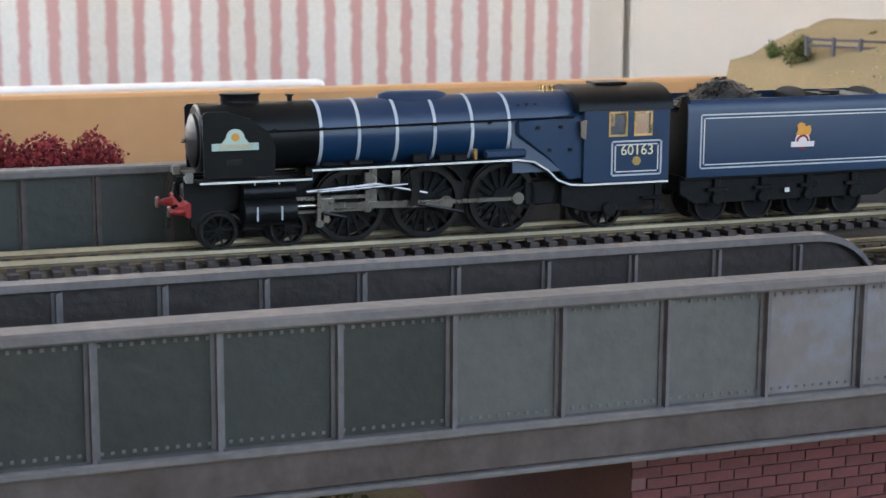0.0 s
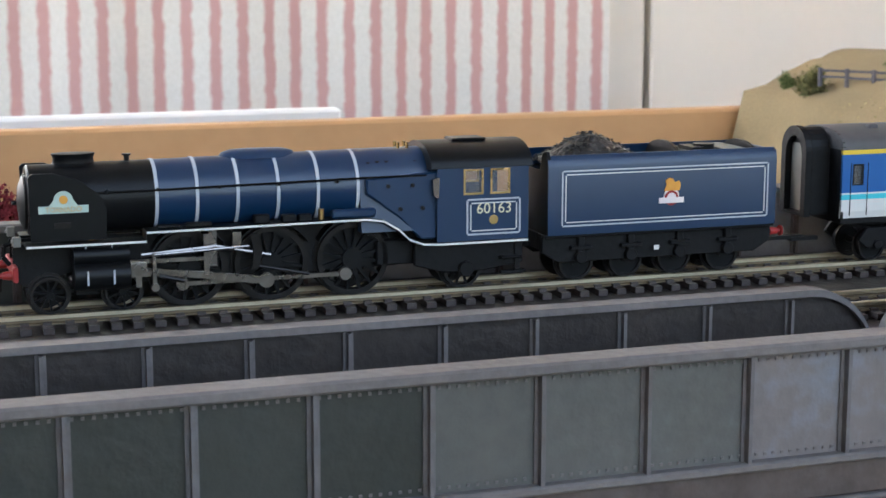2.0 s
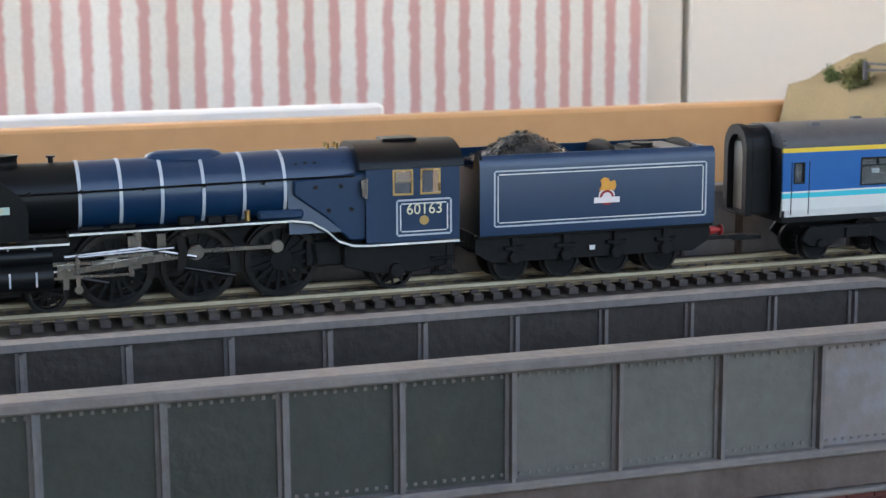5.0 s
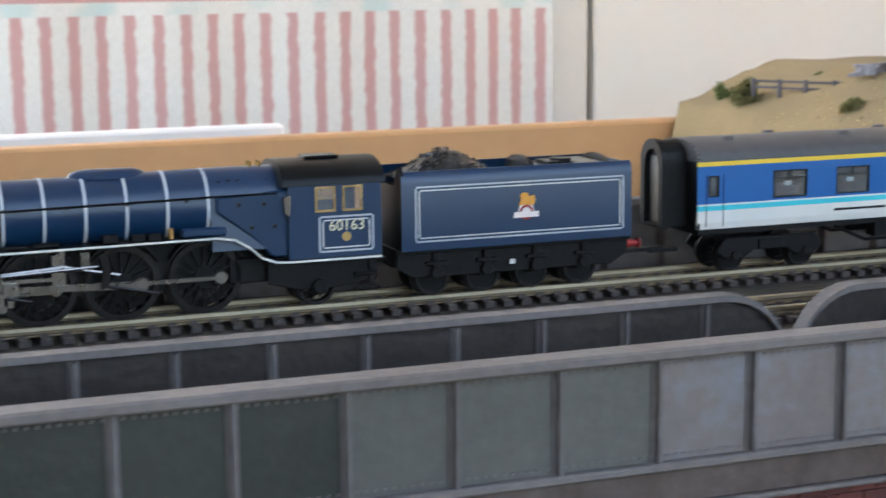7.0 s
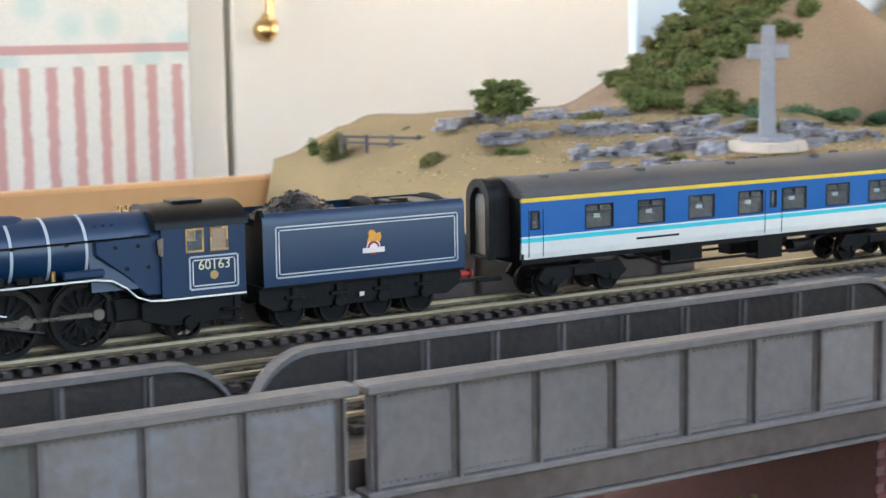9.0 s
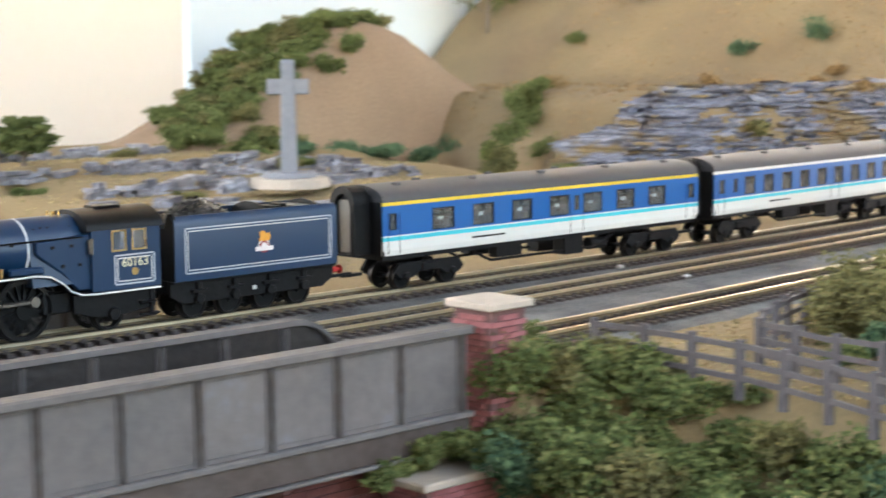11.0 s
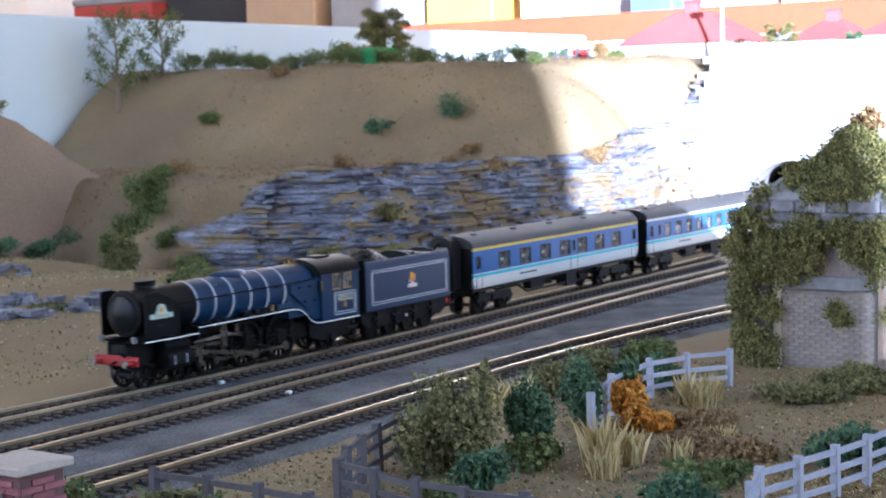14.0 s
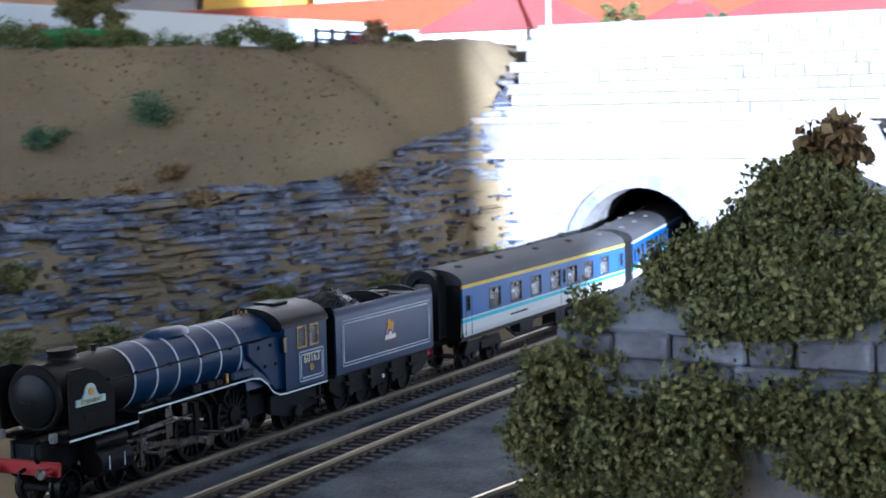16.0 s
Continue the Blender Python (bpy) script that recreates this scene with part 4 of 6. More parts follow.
        for u in (-34.2, -29.6):
            ln.box(u - 0.16, u + 0.16, s * 9.45, s * 9.55, 5.6, 8.2).box(u - 0.16, u + 0.16, s * 7.42, s * 7.55, 8.2, 12.5)
        part("lining", ln, "grey_line", c)
        bars = Mesh().box(-26.6, -12.4, s * 6.5, s * 7.3, 8.6, 9.3).box(-26.6, -12.4, s * 6.5, s * 7.3, 6.2, 6.7).box(-13.2, -12.2, s * 4, s * 7.5, 6, 13.4)
        part("slide_bar", bars, "steel", L, "bright slide bars")
        hang = Mesh().box(-12.2, -10.8, s * 6.6, s * 7.4, 7.4, 14.0).cyl((-24.5, s * 7.4, 10.2), (-11.5, s * 7.4, 11.0), 0.45, 8).box(-8.0, -6.4, s * 6.8, s * 8.0, 10.4, 13.6).cyl((-11.5, s * 7.6, 11.2), (-1, s * 7.8, 9.0), 0.4, 8)
        part("valve_gear", hang, "steel", L, "bright metal valve gear")
        gear = Mesh().prism([(-4.6, 6.6), (-3.2, 7.0), (-2.6, 10.2), (-3.4, 13.2), (-4.8, 13.2), (-4.2, 10.0)], "y", s * 7.9, s * 8.5)
        gear.cyl((-3.8, s * 8.1, 7.2), (6.0, s * 8.7, 5.2), 0.32, 8).cyl((-21.5, s * 8.0, 6.3), (-17.0, s * 8.0, 5.2), 0.35, 8)
        part("expansion_link", gear, "dark_steel", L, "dark expansion link and eccentric rod")
        lever = Mesh().box(-22.6, -21.9, s * 7.6, s * 8.1, 4.0, 10.6).cyl((-22.2, s * 7.6, 4.3), (-22.2, s * 8.4, 4.3), 0.75, 12).cyl((-22.2, s * 8.0, 10.2), (-5.0, s * 8.1, 10.9), 0.3, 8)
        part("combination_lever", lever, "steel", L, "bright combination lever and radius rod", smooth=True)
        guard = Mesh()
        for u in (-15.5, -0.2, 15.4):
            rim_ = [(u + 7.7 * math.cos(a), 6.9 + 7.7 * math.sin(a)) for a in np.linspace(0.5, math.pi - 0.5, 14)]
            guard.loft([[(p, s * 3.6, q), (p, s * 6.6, q), (p, s * 6.6, q + 0.4), (p, s * 3.6, q + 0.4)] for p, q in rim_])
        part("splasher", guard, "frame_black", L)
        part("trailing_frame", Mesh().prism([(27, 5.0), (33, 3.4), (41, 3.4), (49, 4.6), (49, 9.2), (27, 9.2)], "y", s * 5.8, s * 6.9).cyl((37.2, s * 6.9, 4.0), (37.2, s * 8.0, 4.0), 1.5, 14).box(44, 48.5, s * 6.9, s * 8.2, 2.6, 3.3).box(44, 48.5, s * 6.9, s * 8.2, 5.6, 6.2), "frame_black", L, bevel=0.2)
        part("step", Mesh().box(46.5, 49, s * 7.0, s * 8.5, 3.0, 3.4).box(47.2, 48.2, s * 7.0, s * 7.4, 3.0, 9.4), "frame_black", L)
    part("bogie", Mesh().box(-44, -24, -3.2, 3.2, 3.0, 4.2).box(-36, -32, -5, 5, 3, 5), "frame_black", L, bevel=0.2)
    part("ashpan", Mesh().box(20, 34, -5.2, 5.2, 5.2, 10), "frame_black", L, bevel=0.3)
    wheels = [(wheelset("driving_wheel", L, u, 6.9, 16, crank=3.0), 6.9, u) for u in (-15.5, -0.2, 15.4)]
    wheels += [(wheelset("bogie_wheel", L, u, 3.35, 10), 3.35, u) for u in (-40.5, -27.5)]
    wheels += [(wheelset("trailing_wheel", L, 37.2, 3.8, 10), 3.8, 37.2)]
    rods = []
    for s in (-1, 1):
        cr = Mesh().box(-15.3, 15.3, -0.3, 0.3, -0.42, 0.42)
        for u in (-15.3, 0, 15.3):
            cr.cyl((u, -0.55, 0), (u, 0.55, 0), 1.25, 16)
        rods.append((part("coupling_rod", cr, "steel", L, "steel coupling rod", bevel=0.1), s, "coupling"))
        mr = Mesh().cyl((0, -0.5, 0), (0, 0.5, 0), 1.45, 18).cyl((-23.5, -0.45, 0), (-23.5, 0.45, 0), 0.95, 14)
        mr.prism([(0, -0.75), (-23.5, -0.5), (-23.5, 0.5), (0, 0.75)], "y", -0.3, 0.3)
        rods.append((part("connecting_rod", mr, "steel", L, "steel connecting rod", smooth=True), s, "main"))
        ch_ = Mesh().box(-1.5, 1.5, -0.7, 0.7, -1.1, 1.2).cyl((-1.5, 0, 0), (-8.5, 0, 0), 0.4, 10).box(-0.5, 0.5, -0.9, -0.7, -3.2, 1)
        rods.append((part("crosshead", ch_, "steel", L, "steel crosshead and piston rod"), s, "cross"))
    return L, wheels, rods


def tender():
    T = thing("tender", "blue lined eight-wheel tender heaped with coal", "tender", (78.5, 0, 0))
    def side(u0, u1, s):
        pr = [(s * 8.6, 9.6), (s * 8.6, 22.8), (s * 8.3, 24.2), (s * 7.4, 25.0), (s * 7.0, 25.0), (s * 7.9, 24.0), (s * 8.1, 22.8), (s * 8.1, 9.6)]
        return Mesh().prism(pr, "x", u0, u1)
    for s in (-1, 1):
        part("side_sheet", side(-25, 24.6, s), "loco_blue", T, smooth=True)
        for w, off in ((0.3, 0), (0.2, 0.75)):
            ln = lined_box(Mesh(), -22.2 + off, 22.8 - off, 11.2 + off, 22.2 - off, s * 8.66, w)
            part("lining", ln, "grey_line" if off == 0 else "white_line", T, "pale double lining")
        axle = Mesh().prism([(-25.5, 6.0), (-22, 3.9), (21, 3.9), (24.6, 6.0), (24.6, 9.2), (-25.5, 9.2)], "y", s * 6.0, s * 6.9)
        for u in (-17.5, -6.8, 3.9, 14.6):
            axle.cyl((u, s * 6.9, 4.9), (u, s * 8.1, 4.9), 1.25, 14).box(u - 2.2, u + 2.2, s * 6.9, s * 7.9, 6.4, 7.2).box(u - 0.7, u + 0.7, s * 6.9, s * 7.8, 5.0, 9.2)
        axle.box(-25.5, 24.6, s * 6.0, s * 8.3, 9.0, 9.6)
        part("axle_frame", axle, "frame_black", T, bevel=0.15)
        part("number_chip", Mesh().box(-2.0, -0.9, s * 7.9, s * 8.05, 5.6, 6.5), "white_line", T)
    part("front_wing", Mesh().box(-25, -24.4, -8.1, 8.1, 9.6, 22).prism([(-8.2, 22), (-8.2, 24.6), (-7.4, 25.8), (-5.6, 25.4), (-4.2, 22)], "x", -25, -24.4)
         .prism([(8.2, 22), (8.2, 24.6), (7.4, 25.8), (5.6, 25.4), (4.2, 22)], "x", -25, -24.4), "loco_black", T)
    part("rear_sheet", Mesh().box(24.2, 24.8, -8.1, 8.1, 9.6, 24.6), "loco_blue", T, bevel=0.15)
    part("deck", Mesh().box(-24.4, 24.2, -8.1, 8.1, 20.8, 21.4).box(4, 24, -7.6, 7.6, 21.4, 24.2), "loco_black", T, bevel=0.2)
    part("bulkhead", Mesh().prism([(-7.8, 21.4), (7.8, 21.4)] + [(7.4 * math.cos(a), 23.2 + 3.2 * math.sin(a)) for a in np.linspace(0.2, math.pi - 0.2, 10)], "x", 3.2, 4.0).prism([(-7.8, 22), (7.8, 22)] + [(7.4 * math.cos(a), 23.0 + 3.0 * math.sin(a)) for a in np.linspace(0.2, math.pi - 0.2, 10)], "x", 20.4, 21.0), "loco_black", T)
    part("water_filler", Mesh().cyl((12.5, 0, 24.2), (12.5, 0, 25.4), 2.2, 20).box(8.4, 11, -3.2, 3.2, 24.2, 25.0), "loco_black", T, smooth=True)
    part("white_lid", Mesh().box(14.8, 19.8, -6.4, 6.4, 24.2, 24.7), "gangway", T, bevel=0.15)
    coal = Mesh()
    rng = random.Random(11)
    nx, ny = 30, 16
    top = lambda i, j: 21.8 + 6.4 * math.exp(-(((i / nx - 0.4) / 0.33) ** 2)) * (1 - (abs(j / ny - 0.5) * 1.75) ** 2) + rng.uniform(-0.15, 0.2)
    grid = [[(-24 + 27.2 * i / nx, -7.4 + 14.8 * j / ny, top(i, j)) for j in range(ny + 1)] for i in range(nx + 1)]
    coal.loft(grid, close=False)
    for _ in range(420):
        i, j = rng.randrange(nx), rng.randrange(ny)
        x, y, z = grid[i][j]
        r = rng.uniform(0.35, 0.75)
        k = len(coal.v)
        coal.v += [(x + r * rng.uniform(-1, 1), y + r * rng.uniform(-1, 1), z + r * rng.uniform(-0.2, 0.9)) for _ in range(6)]
        coal.f += [(k, k + 1, k + 2), (k, k + 2, k + 3), (k + 1, k + 4, k + 2), (k + 2, k + 4, k + 5), (k + 3, k + 2, k + 5), (k, k + 3, k + 1)]
    part("coal_load", coal, "coal", T, "heap of glossy black coal")
    crest = part("crest", Mesh().cyl((1.2, -8.6, 16.2), (1.2, -8.74, 16.2), 1.7, 20), "crest_white", T, "round crest with a gold lion shape over a wheel")
    part("crest_band", Mesh().box(-1.5, 3.9, -8.84, -8.74, 14.9, 16.0), "crest_white", crest)
    lion = Mesh().prism([(-0.5, 17.3), (2.9, 17.3), (3.2, 18.3), (2.9, 19.3), (1.9, 19.0), (1.5, 19.7), (0.6, 19.9), (-0.2, 19.4), (0.1, 18.5)], "y", -8.8, -8.66)
    part("crest_gold_shape", lion, "crest_gold", crest, bevel=0.1)
    part("crest_hub", Mesh().ring((1.2, -8.78, 15.9), "y", 1.5, 1.05, 0.1, 20), "red", crest)
    part("underframe", Mesh().box(-25.5, 24.6, -5.6, 5.6, 6.4, 9.6), "frame_black", T)
    buffers(T, 24.8, 1)
    part("coupling_bar", Mesh().box(24.6, 36, -0.8, 0.8, 4.6, 5.4).box(-31, -25, -1.0, 1.0, 6.6, 7.4), "frame_black", T)
    wheels = [(wheelset("tender_wheel", T, u, 3.6, 0), 3.6, u) for u in (-17.5, -6.8, 3.9, 14.6)]
    return T, wheels


def coach(first, label):
    """A corridor carriage 134 mm long with opened windows, interior, gangways and bogies; local x centred."""
    C = thing("railway_carriage", label, "carriage", group="carriages of the train")
    H = 67.0
    wins = [(c, 8.3) for c in (-45, -29.5, -14, 1.8, 16.4, 31.4, 46.4)] if first else [(c, 6.2) for c in np.arange(-46, 48, 11.55)]
    doors = [(-63.3, 2.6), (63.3, 2.6), (9.3, 2.2)] if first else [(-62.5, 2.8), (62.5, 2.8), (-54.5, 2.4)]
    holes = sorted([(c - w / 2, c + w / 2, 15.6, 21.4) for c, w in wins] + [(c - w / 2, c + w / 2, 16.6, 21.0) for c, w in doors])
    for s in (-1, 1):
        y0, y1 = sorted((s * 9.3, s * 8.7))
        blue = Mesh().box(-H, H, y0, y1, 21.4, 23.0).box(-H, H, y0, y1, 15.1, 15.6)
        edge = -H
        for a, b, z0, z1 in holes:
            blue.box(edge, a, y0, y1, 15.6, 21.4)
            if z0 > 15.6:
                blue.box(a, b, y0, y1, 15.6, z0).box(a, b, y0, y1, z1, 21.4)
            edge = b
        blue.box(edge, H, y0, y1, 15.6, 21.4)
        side = part("side_panel", blue, "coach_blue", C, "blue carriage side")
        part("lower_panel", Mesh().prism([(s * 8.9, 9.8), (s * 9.25, 11.2), (s * 9.3, 13.7), (s * 8.7, 13.7), (s * 8.4, 9.8)], "x", -H, H), "coach_white", side, "white lower side")
        part("stripe", Mesh().box(-H, H, min(s * 9.34, s * 8.7), max(s * 9.34, s * 8.7), 13.7, 14.75), "coach_cyan", side, "turquoise stripe")
        part("thin_stripe", Mesh().box(-H, H, min(s * 9.33, s * 8.7), max(s * 9.33, s * 8.7), 14.75, 15.1), "coach_white", side)
        part("cantrail", Mesh().box(-H, H, min(s * 9.32, s * 8.7), max(s * 9.32, s * 8.7), 23.0, 23.9), "coach_yellow" if first else "coach_white", side, "yellow cantrail stripe" if first else "white cantrail stripe")
        for a, b, z0, z1 in holes:
            wf = Mesh().box(a, a + 0.3, min(s * 9.38, s * 8.6), max(s * 9.38, s * 8.6), z0, z1).box(b - 0.3, b, min(s * 9.38, s * 8.6), max(s * 9.38, s * 8.6), z0, z1)
            wf.box(a, b, min(s * 9.38, s * 8.6), max(s * 9.38, s * 8.6), z0, z0 + 0.3).box(a, b, min(s * 9.38, s * 8.6), max(s * 9.38, s * 8.6), z1 - 0.3, z1)
            if b - a > 5:
                wf.box(a, b, min(s * 9.36, s * 8.6), max(s * 9.36, s * 8.6), z1 - 1.75, z1 - 1.5)
                wf.box((a + b) / 2 - 0.12, (a + b) / 2 + 0.12, min(s * 9.36, s * 8.6), max(s * 9.36, s * 8.6), z1 - 1.6, z1)
            part("window_frame", wf, "dark_steel", side)
            part("pane", Mesh().box(a, b, min(s * 8.95, s * 9.0), max(s * 8.95, s * 9.0), z0, z1), "glass", side)
            if first and b - a > 5:
                part("table_lamp", Mesh().box((a + b) / 2 - 0.8, (a + b) / 2 + 0.8, min(s * 8.1, s * 8.5), max(s * 8.1, s * 8.5), 18.0, 18.9), "white_line", side, "small white lampshade")
        for c in (-65, -61, 6.6, 12.2, 61, 65):
            seam = Mesh().box(c - 0.09, c + 0.09, min(s * 9.2, s * 9.36), max(s * 9.2, s * 9.36), 10.4, 21.2)
            part("door_seam", seam, "frame_black", side)
        bars = Mesh().box(-34, -21, min(s * 9.27, s * 9.36), max(s * 9.27, s * 9.36), 12.0, 12.5)
        part("side_lettering_bar", bars, "frame_black", side)
        for c in (-48, 48):
            bogs = Mesh().prism([(c - 13, 4.6), (c - 11, 3.0), (c - 6, 3.0), (c - 4, 4.4), (c + 4, 4.4), (c + 6, 3.0), (c + 11, 3.0), (c + 13, 4.6), (c + 11, 7.2), (c - 11, 7.2)], "y", s * 6.0, s * 7.0)
            for u in (c - 8.6, c + 8.6):
                bogs.cyl((u, s * 7, 3.6), (u, s * 7.7, 3.6), 1.0, 12)
            bogs.box(c - 3, c + 3, s * 6.9, s * 7.6, 4.6, 6.6)
            part("bogie_side", bogs, "frame_black", C, bevel=0.15)
        truss = Mesh().box(-24, -6, s * 6.4, s * 7.0, 4.6, 5.2).tube([(-32, s * 6.7, 8.2), (-24, s * 6.7, 4.8), (20, s * 6.7, 4.8), (30, s * 6.7, 8.2)], 0.4)
        truss.box(6, 14, s * 3.0, s * 7.6, 3.6, 8.6).box(-22, -12, s * 4, s * 7.2, 5.4, 8.6).cyl((19, s * 5, 5.6), (26, s * 5, 5.6), 1.8, 14)
        part("underframe_gear", truss, "frame_black", C)
    part("roof", Mesh().prism([(9.25, 23.9)] + [(9.25 * math.cos(a), 23.9 + 4.3 * math.sin(a) ** 0.85) for a in np.linspace(0.08, math.pi - 0.08, 21)] + [(-9.25, 23.9)], "x", -H, H), "coach_roof", C, "dark grey curved roof", smooth=True)
    for k, u in enumerate(np.arange(-57, 60, 14.2)):
        part("roof_vent", Mesh().box(u - 1.1, u + 1.1, (2.8 if k % 2 else -4.6), (4.6 if k % 2 else -2.8), 27.4, 28.5), "coach_roof", C, bevel=0.25)
    for e in (-1, 1):
        pr = [(9.25, 9.8), (9.25, 23.9)] + [(9.25 * math.cos(a), 23.9 + 4.3 * math.sin(a) ** 0.85) for a in np.linspace(0.1, math.pi - 0.1, 15)] + [(-9.25, 23.9), (-9.25, 9.8)]
        end = part("end_panel", Mesh().prism(pr, "x", e * H, e * (H - 0.6)), "frame_black", C, "black carriage end")
        gang = Mesh().prism([(-4.6, 10), (4.6, 10), (4.6, 23.4)] + arc(0, 23.4, 4.6, 0.2, math.pi - 0.2, 10) + [(-4.6, 23.4)], "x", e * H, e * (H + 4.6))
        part("gangway", gang, "frame_black", end, "black gangway bellows", bevel=0.3)
        part("gangway_door", Mesh().box(min(e * (H + 4.6), e * (H + 4.7)), max(e * (H + 4.6), e * (H + 4.7)), -2.9, 2.9, 10.6, 24.6), "gangway", end, "dull grey gangway door", bevel=0.04)
        rim = [(-4.9, 9.8), (4.9, 9.8), (4.9, 23.4)] + arc(0, 23.4, 4.9, 0.2, math.pi - 0.2, 10) + [(-4.9, 23.4)]
        hole = [(y * 0.66, 10.4 + (z - 9.8) * 0.86) for y, z in rim]
        hood = Mesh()
        for (p, q), (p2, q2) in zip(zip(rim, hole), list(zip(rim, hole))[1:] + [(rim[0], hole[0])]):
            k = len(hood.v)
            for x in (e * (H + 4.6), e * (H + 6.0)):
                hood.v += [(x, *p), (x, *p2), (x, *q2), (x, *q)]
            hood.f += [(k, k + 1, k + 2, k + 3), (k + 7, k + 6, k + 5, k + 4), (k, k + 4, k + 5, k + 1), (k + 2, k + 6, k + 7, k + 3)]
        part("gangway_hood", hood, "frame_black", end, "black rubber gangway hood")
        part("coupler", Mesh().box(min(e * H, e * (H + 6.4)), max(e * H, e * (H + 6.4)), -0.9, 0.9, 4.2, 5.0), "frame_black", C)
    part("floor_pan", Mesh().box(-H + 0.6, H - 0.6, -8.4, 8.4, 8.6, 10.4), "frame_black", C)
    seats = Mesh().box(-H + 1, H - 1, 0.4, 0.9, 10.4, 22)
    for u in np.arange(-58, 60, 7.75):
        seats.box(u - 0.7, u + 0.7, -8.2, -1.5, 10.4, 17.6).box(u - 0.7, u + 0.7, 2.0, 8.2, 10.4, 17.6)
    part("seats", seats, "seat", C, "brown seats seen through the windows")
    wheels = [(wheelset("carriage_wheel", C, c + d, 3.1, 0, n=24), 3.1, 0) for c in (-48, 48) for d in (-8.6, 8.6)]
    return C, wheels


LOCO, LOCO_WHEELS, LOCO_RODS = locomotive()
TENDER, TENDER_WHEELS = tender()
COACHES = [coach(True, "blue and white first class carriage with yellow cantrail stripe"),
           coach(False, "blue and white carriage coupled behind the first"),
           coach(False, "blue and white carriage in the middle of the train"),
           coach(False, "blue and white rear carriage of the train")]
COACH_U = [185.0, 327.0, 469.0, 611.0]

# distance travelled along the main line (millimetres, away from the start, + is backwards)
TRAVEL = [(0, 0), (0.5, -6.9), (1, -14.5), (1.5, -21.3), (2, -28.7), (2.5, -36.5), (3, -41.6), (3.5, -46), (4.2, -51), (5.0, -56), (5.6, -58.2), (6, -58.2), (6.5, -55.6), (7, -43.2), (7.5, -29.3),
          (8, -10.6), (8.2, -0.8), (8.7, 25), (9.3, 60), (9.8, 91), (10.3, 122), (10.5, 136), (11, 169), (11.5, 213.5), (12, 239), (12.5, 277), (13, 319), (13.5, 357), (14, 399), (14.5, 436.5), (15, 476), (15.5, 525), (16, 569.5)]


def travelled(t):
    ts, ss = [r[0] for r in TRAVEL], [r[1] for r in TRAVEL]
    m = [(ss[min(i + 1, len(ss) - 1)] - ss[max(i - 1, 0)]) / (ts[min(i + 1, len(ts) - 1)] - ts[max(i - 1, 0)]) for i in range(len(ts))]
    i = max(0, min(len(ts) - 2, int(np.searchsorted(ts, t, side="right")) - 1))
    h = ts[i + 1] - ts[i]
    q = min(1.0, max(0.0, (t - ts[i]) / h))
    return ((2 * q**3 - 3 * q**2 + 1) * ss[i] + (q**3 - 2 * q**2 + q) * h * m[i] + (-2 * q**3 + 3 * q**2) * ss[i + 1] + (q**3 - q**2) * h * m[i + 1])


def motions():
    # the added sun blocker slides, so its shadow edge crosses hill and ruin
    walk(SHADOW_BLOCKER, [(t, pose((e - 1136) * 0.001, -1.062, 0)) for t, e in ((0, 544), (14.0, 544), (14.5, 520), (14.75, 575), (15.0, 636), (15.5, 680), (16.0, 655))])
    steps = [k / 15 for k in range(241)]
    vehicles = [(LOCO, 0.0, 22.0, LOCO_WHEELS), (TENDER, 78.5, 12.0, TENDER_WHEELS)] + [(c, u, 48.0, w) for (c, w), u in zip(COACHES, COACH_U)]
    for ob, u0, half, wheels in vehicles:
        rows = []
        for t in steps:
            s = travelled(t)
            (xa, ya), (xb, yb) = on_main(u0 - half + s), on_main(u0 + half + s)
            rows.append((t, pose((xa + xb) * 0.0005, (ya + yb) * 0.0005, 0, 0, 0, math.degrees(math.atan2(yb - ya, xb - xa)))))
        walk(ob, rows)
        for w, r, _ in wheels:
            at = w.matrix_basis.translation
            walk(w, [(t, pose(at.x, at.y, at.z, 0, math.degrees(travelled(t) / r), 0)) for t in steps])
    for ob, s, kind in LOCO_RODS:
        rows = []
        for t in steps:
            a = travelled(t) / 6.9 + (0 if s < 0 else math.pi / 2)
            px, pz = -0.2 + 3.0 * math.cos(a), 6.9 - 3.0 * math.sin(a)
            drop = math.asin((pz - 7.5) / 23.5)
            cx = px - 23.5 * math.cos(drop)
            if kind == "coupling":
                rows.append((t, pose(px * 0.001, s * 0.0062, pz * 0.001)))
            elif kind == "main":
                rows.append((t, pose(px * 0.001, s * 0.0074, pz * 0.001, 0, -math.degrees(drop), 0)))
            else:
                rows.append((t, pose(cx * 0.001, s * 0.0069, 0.0076)))
        walk(ob, rows)


# ------------------------------------------------------------------ hills and rock
def patch(name, xs, ys, height, mat, label, category="hill", kind=""):
    m = Mesh()
    for x in xs:
        for y in ys:
            m.v.append((x, y, height(x, y)))
    n = len(ys)
    for i in range(len(xs) - 1):
        for j in range(n - 1):
            m.f.append((i * n + j, (i + 1) * n + j, (i + 1) * n + j + 1, i * n + j + 1))
    ob = solid(name, m, mat, label, category, kind, smooth="raw")
    for p in ob.data.polygons:
        p.use_smooth = True
    return ob


def cliff_foot(x):
    return float(np.interp(x, FOOT_X, FOOT_Y)) + 5 * noise.noise(Vector((x * 0.03, 0, 7)))


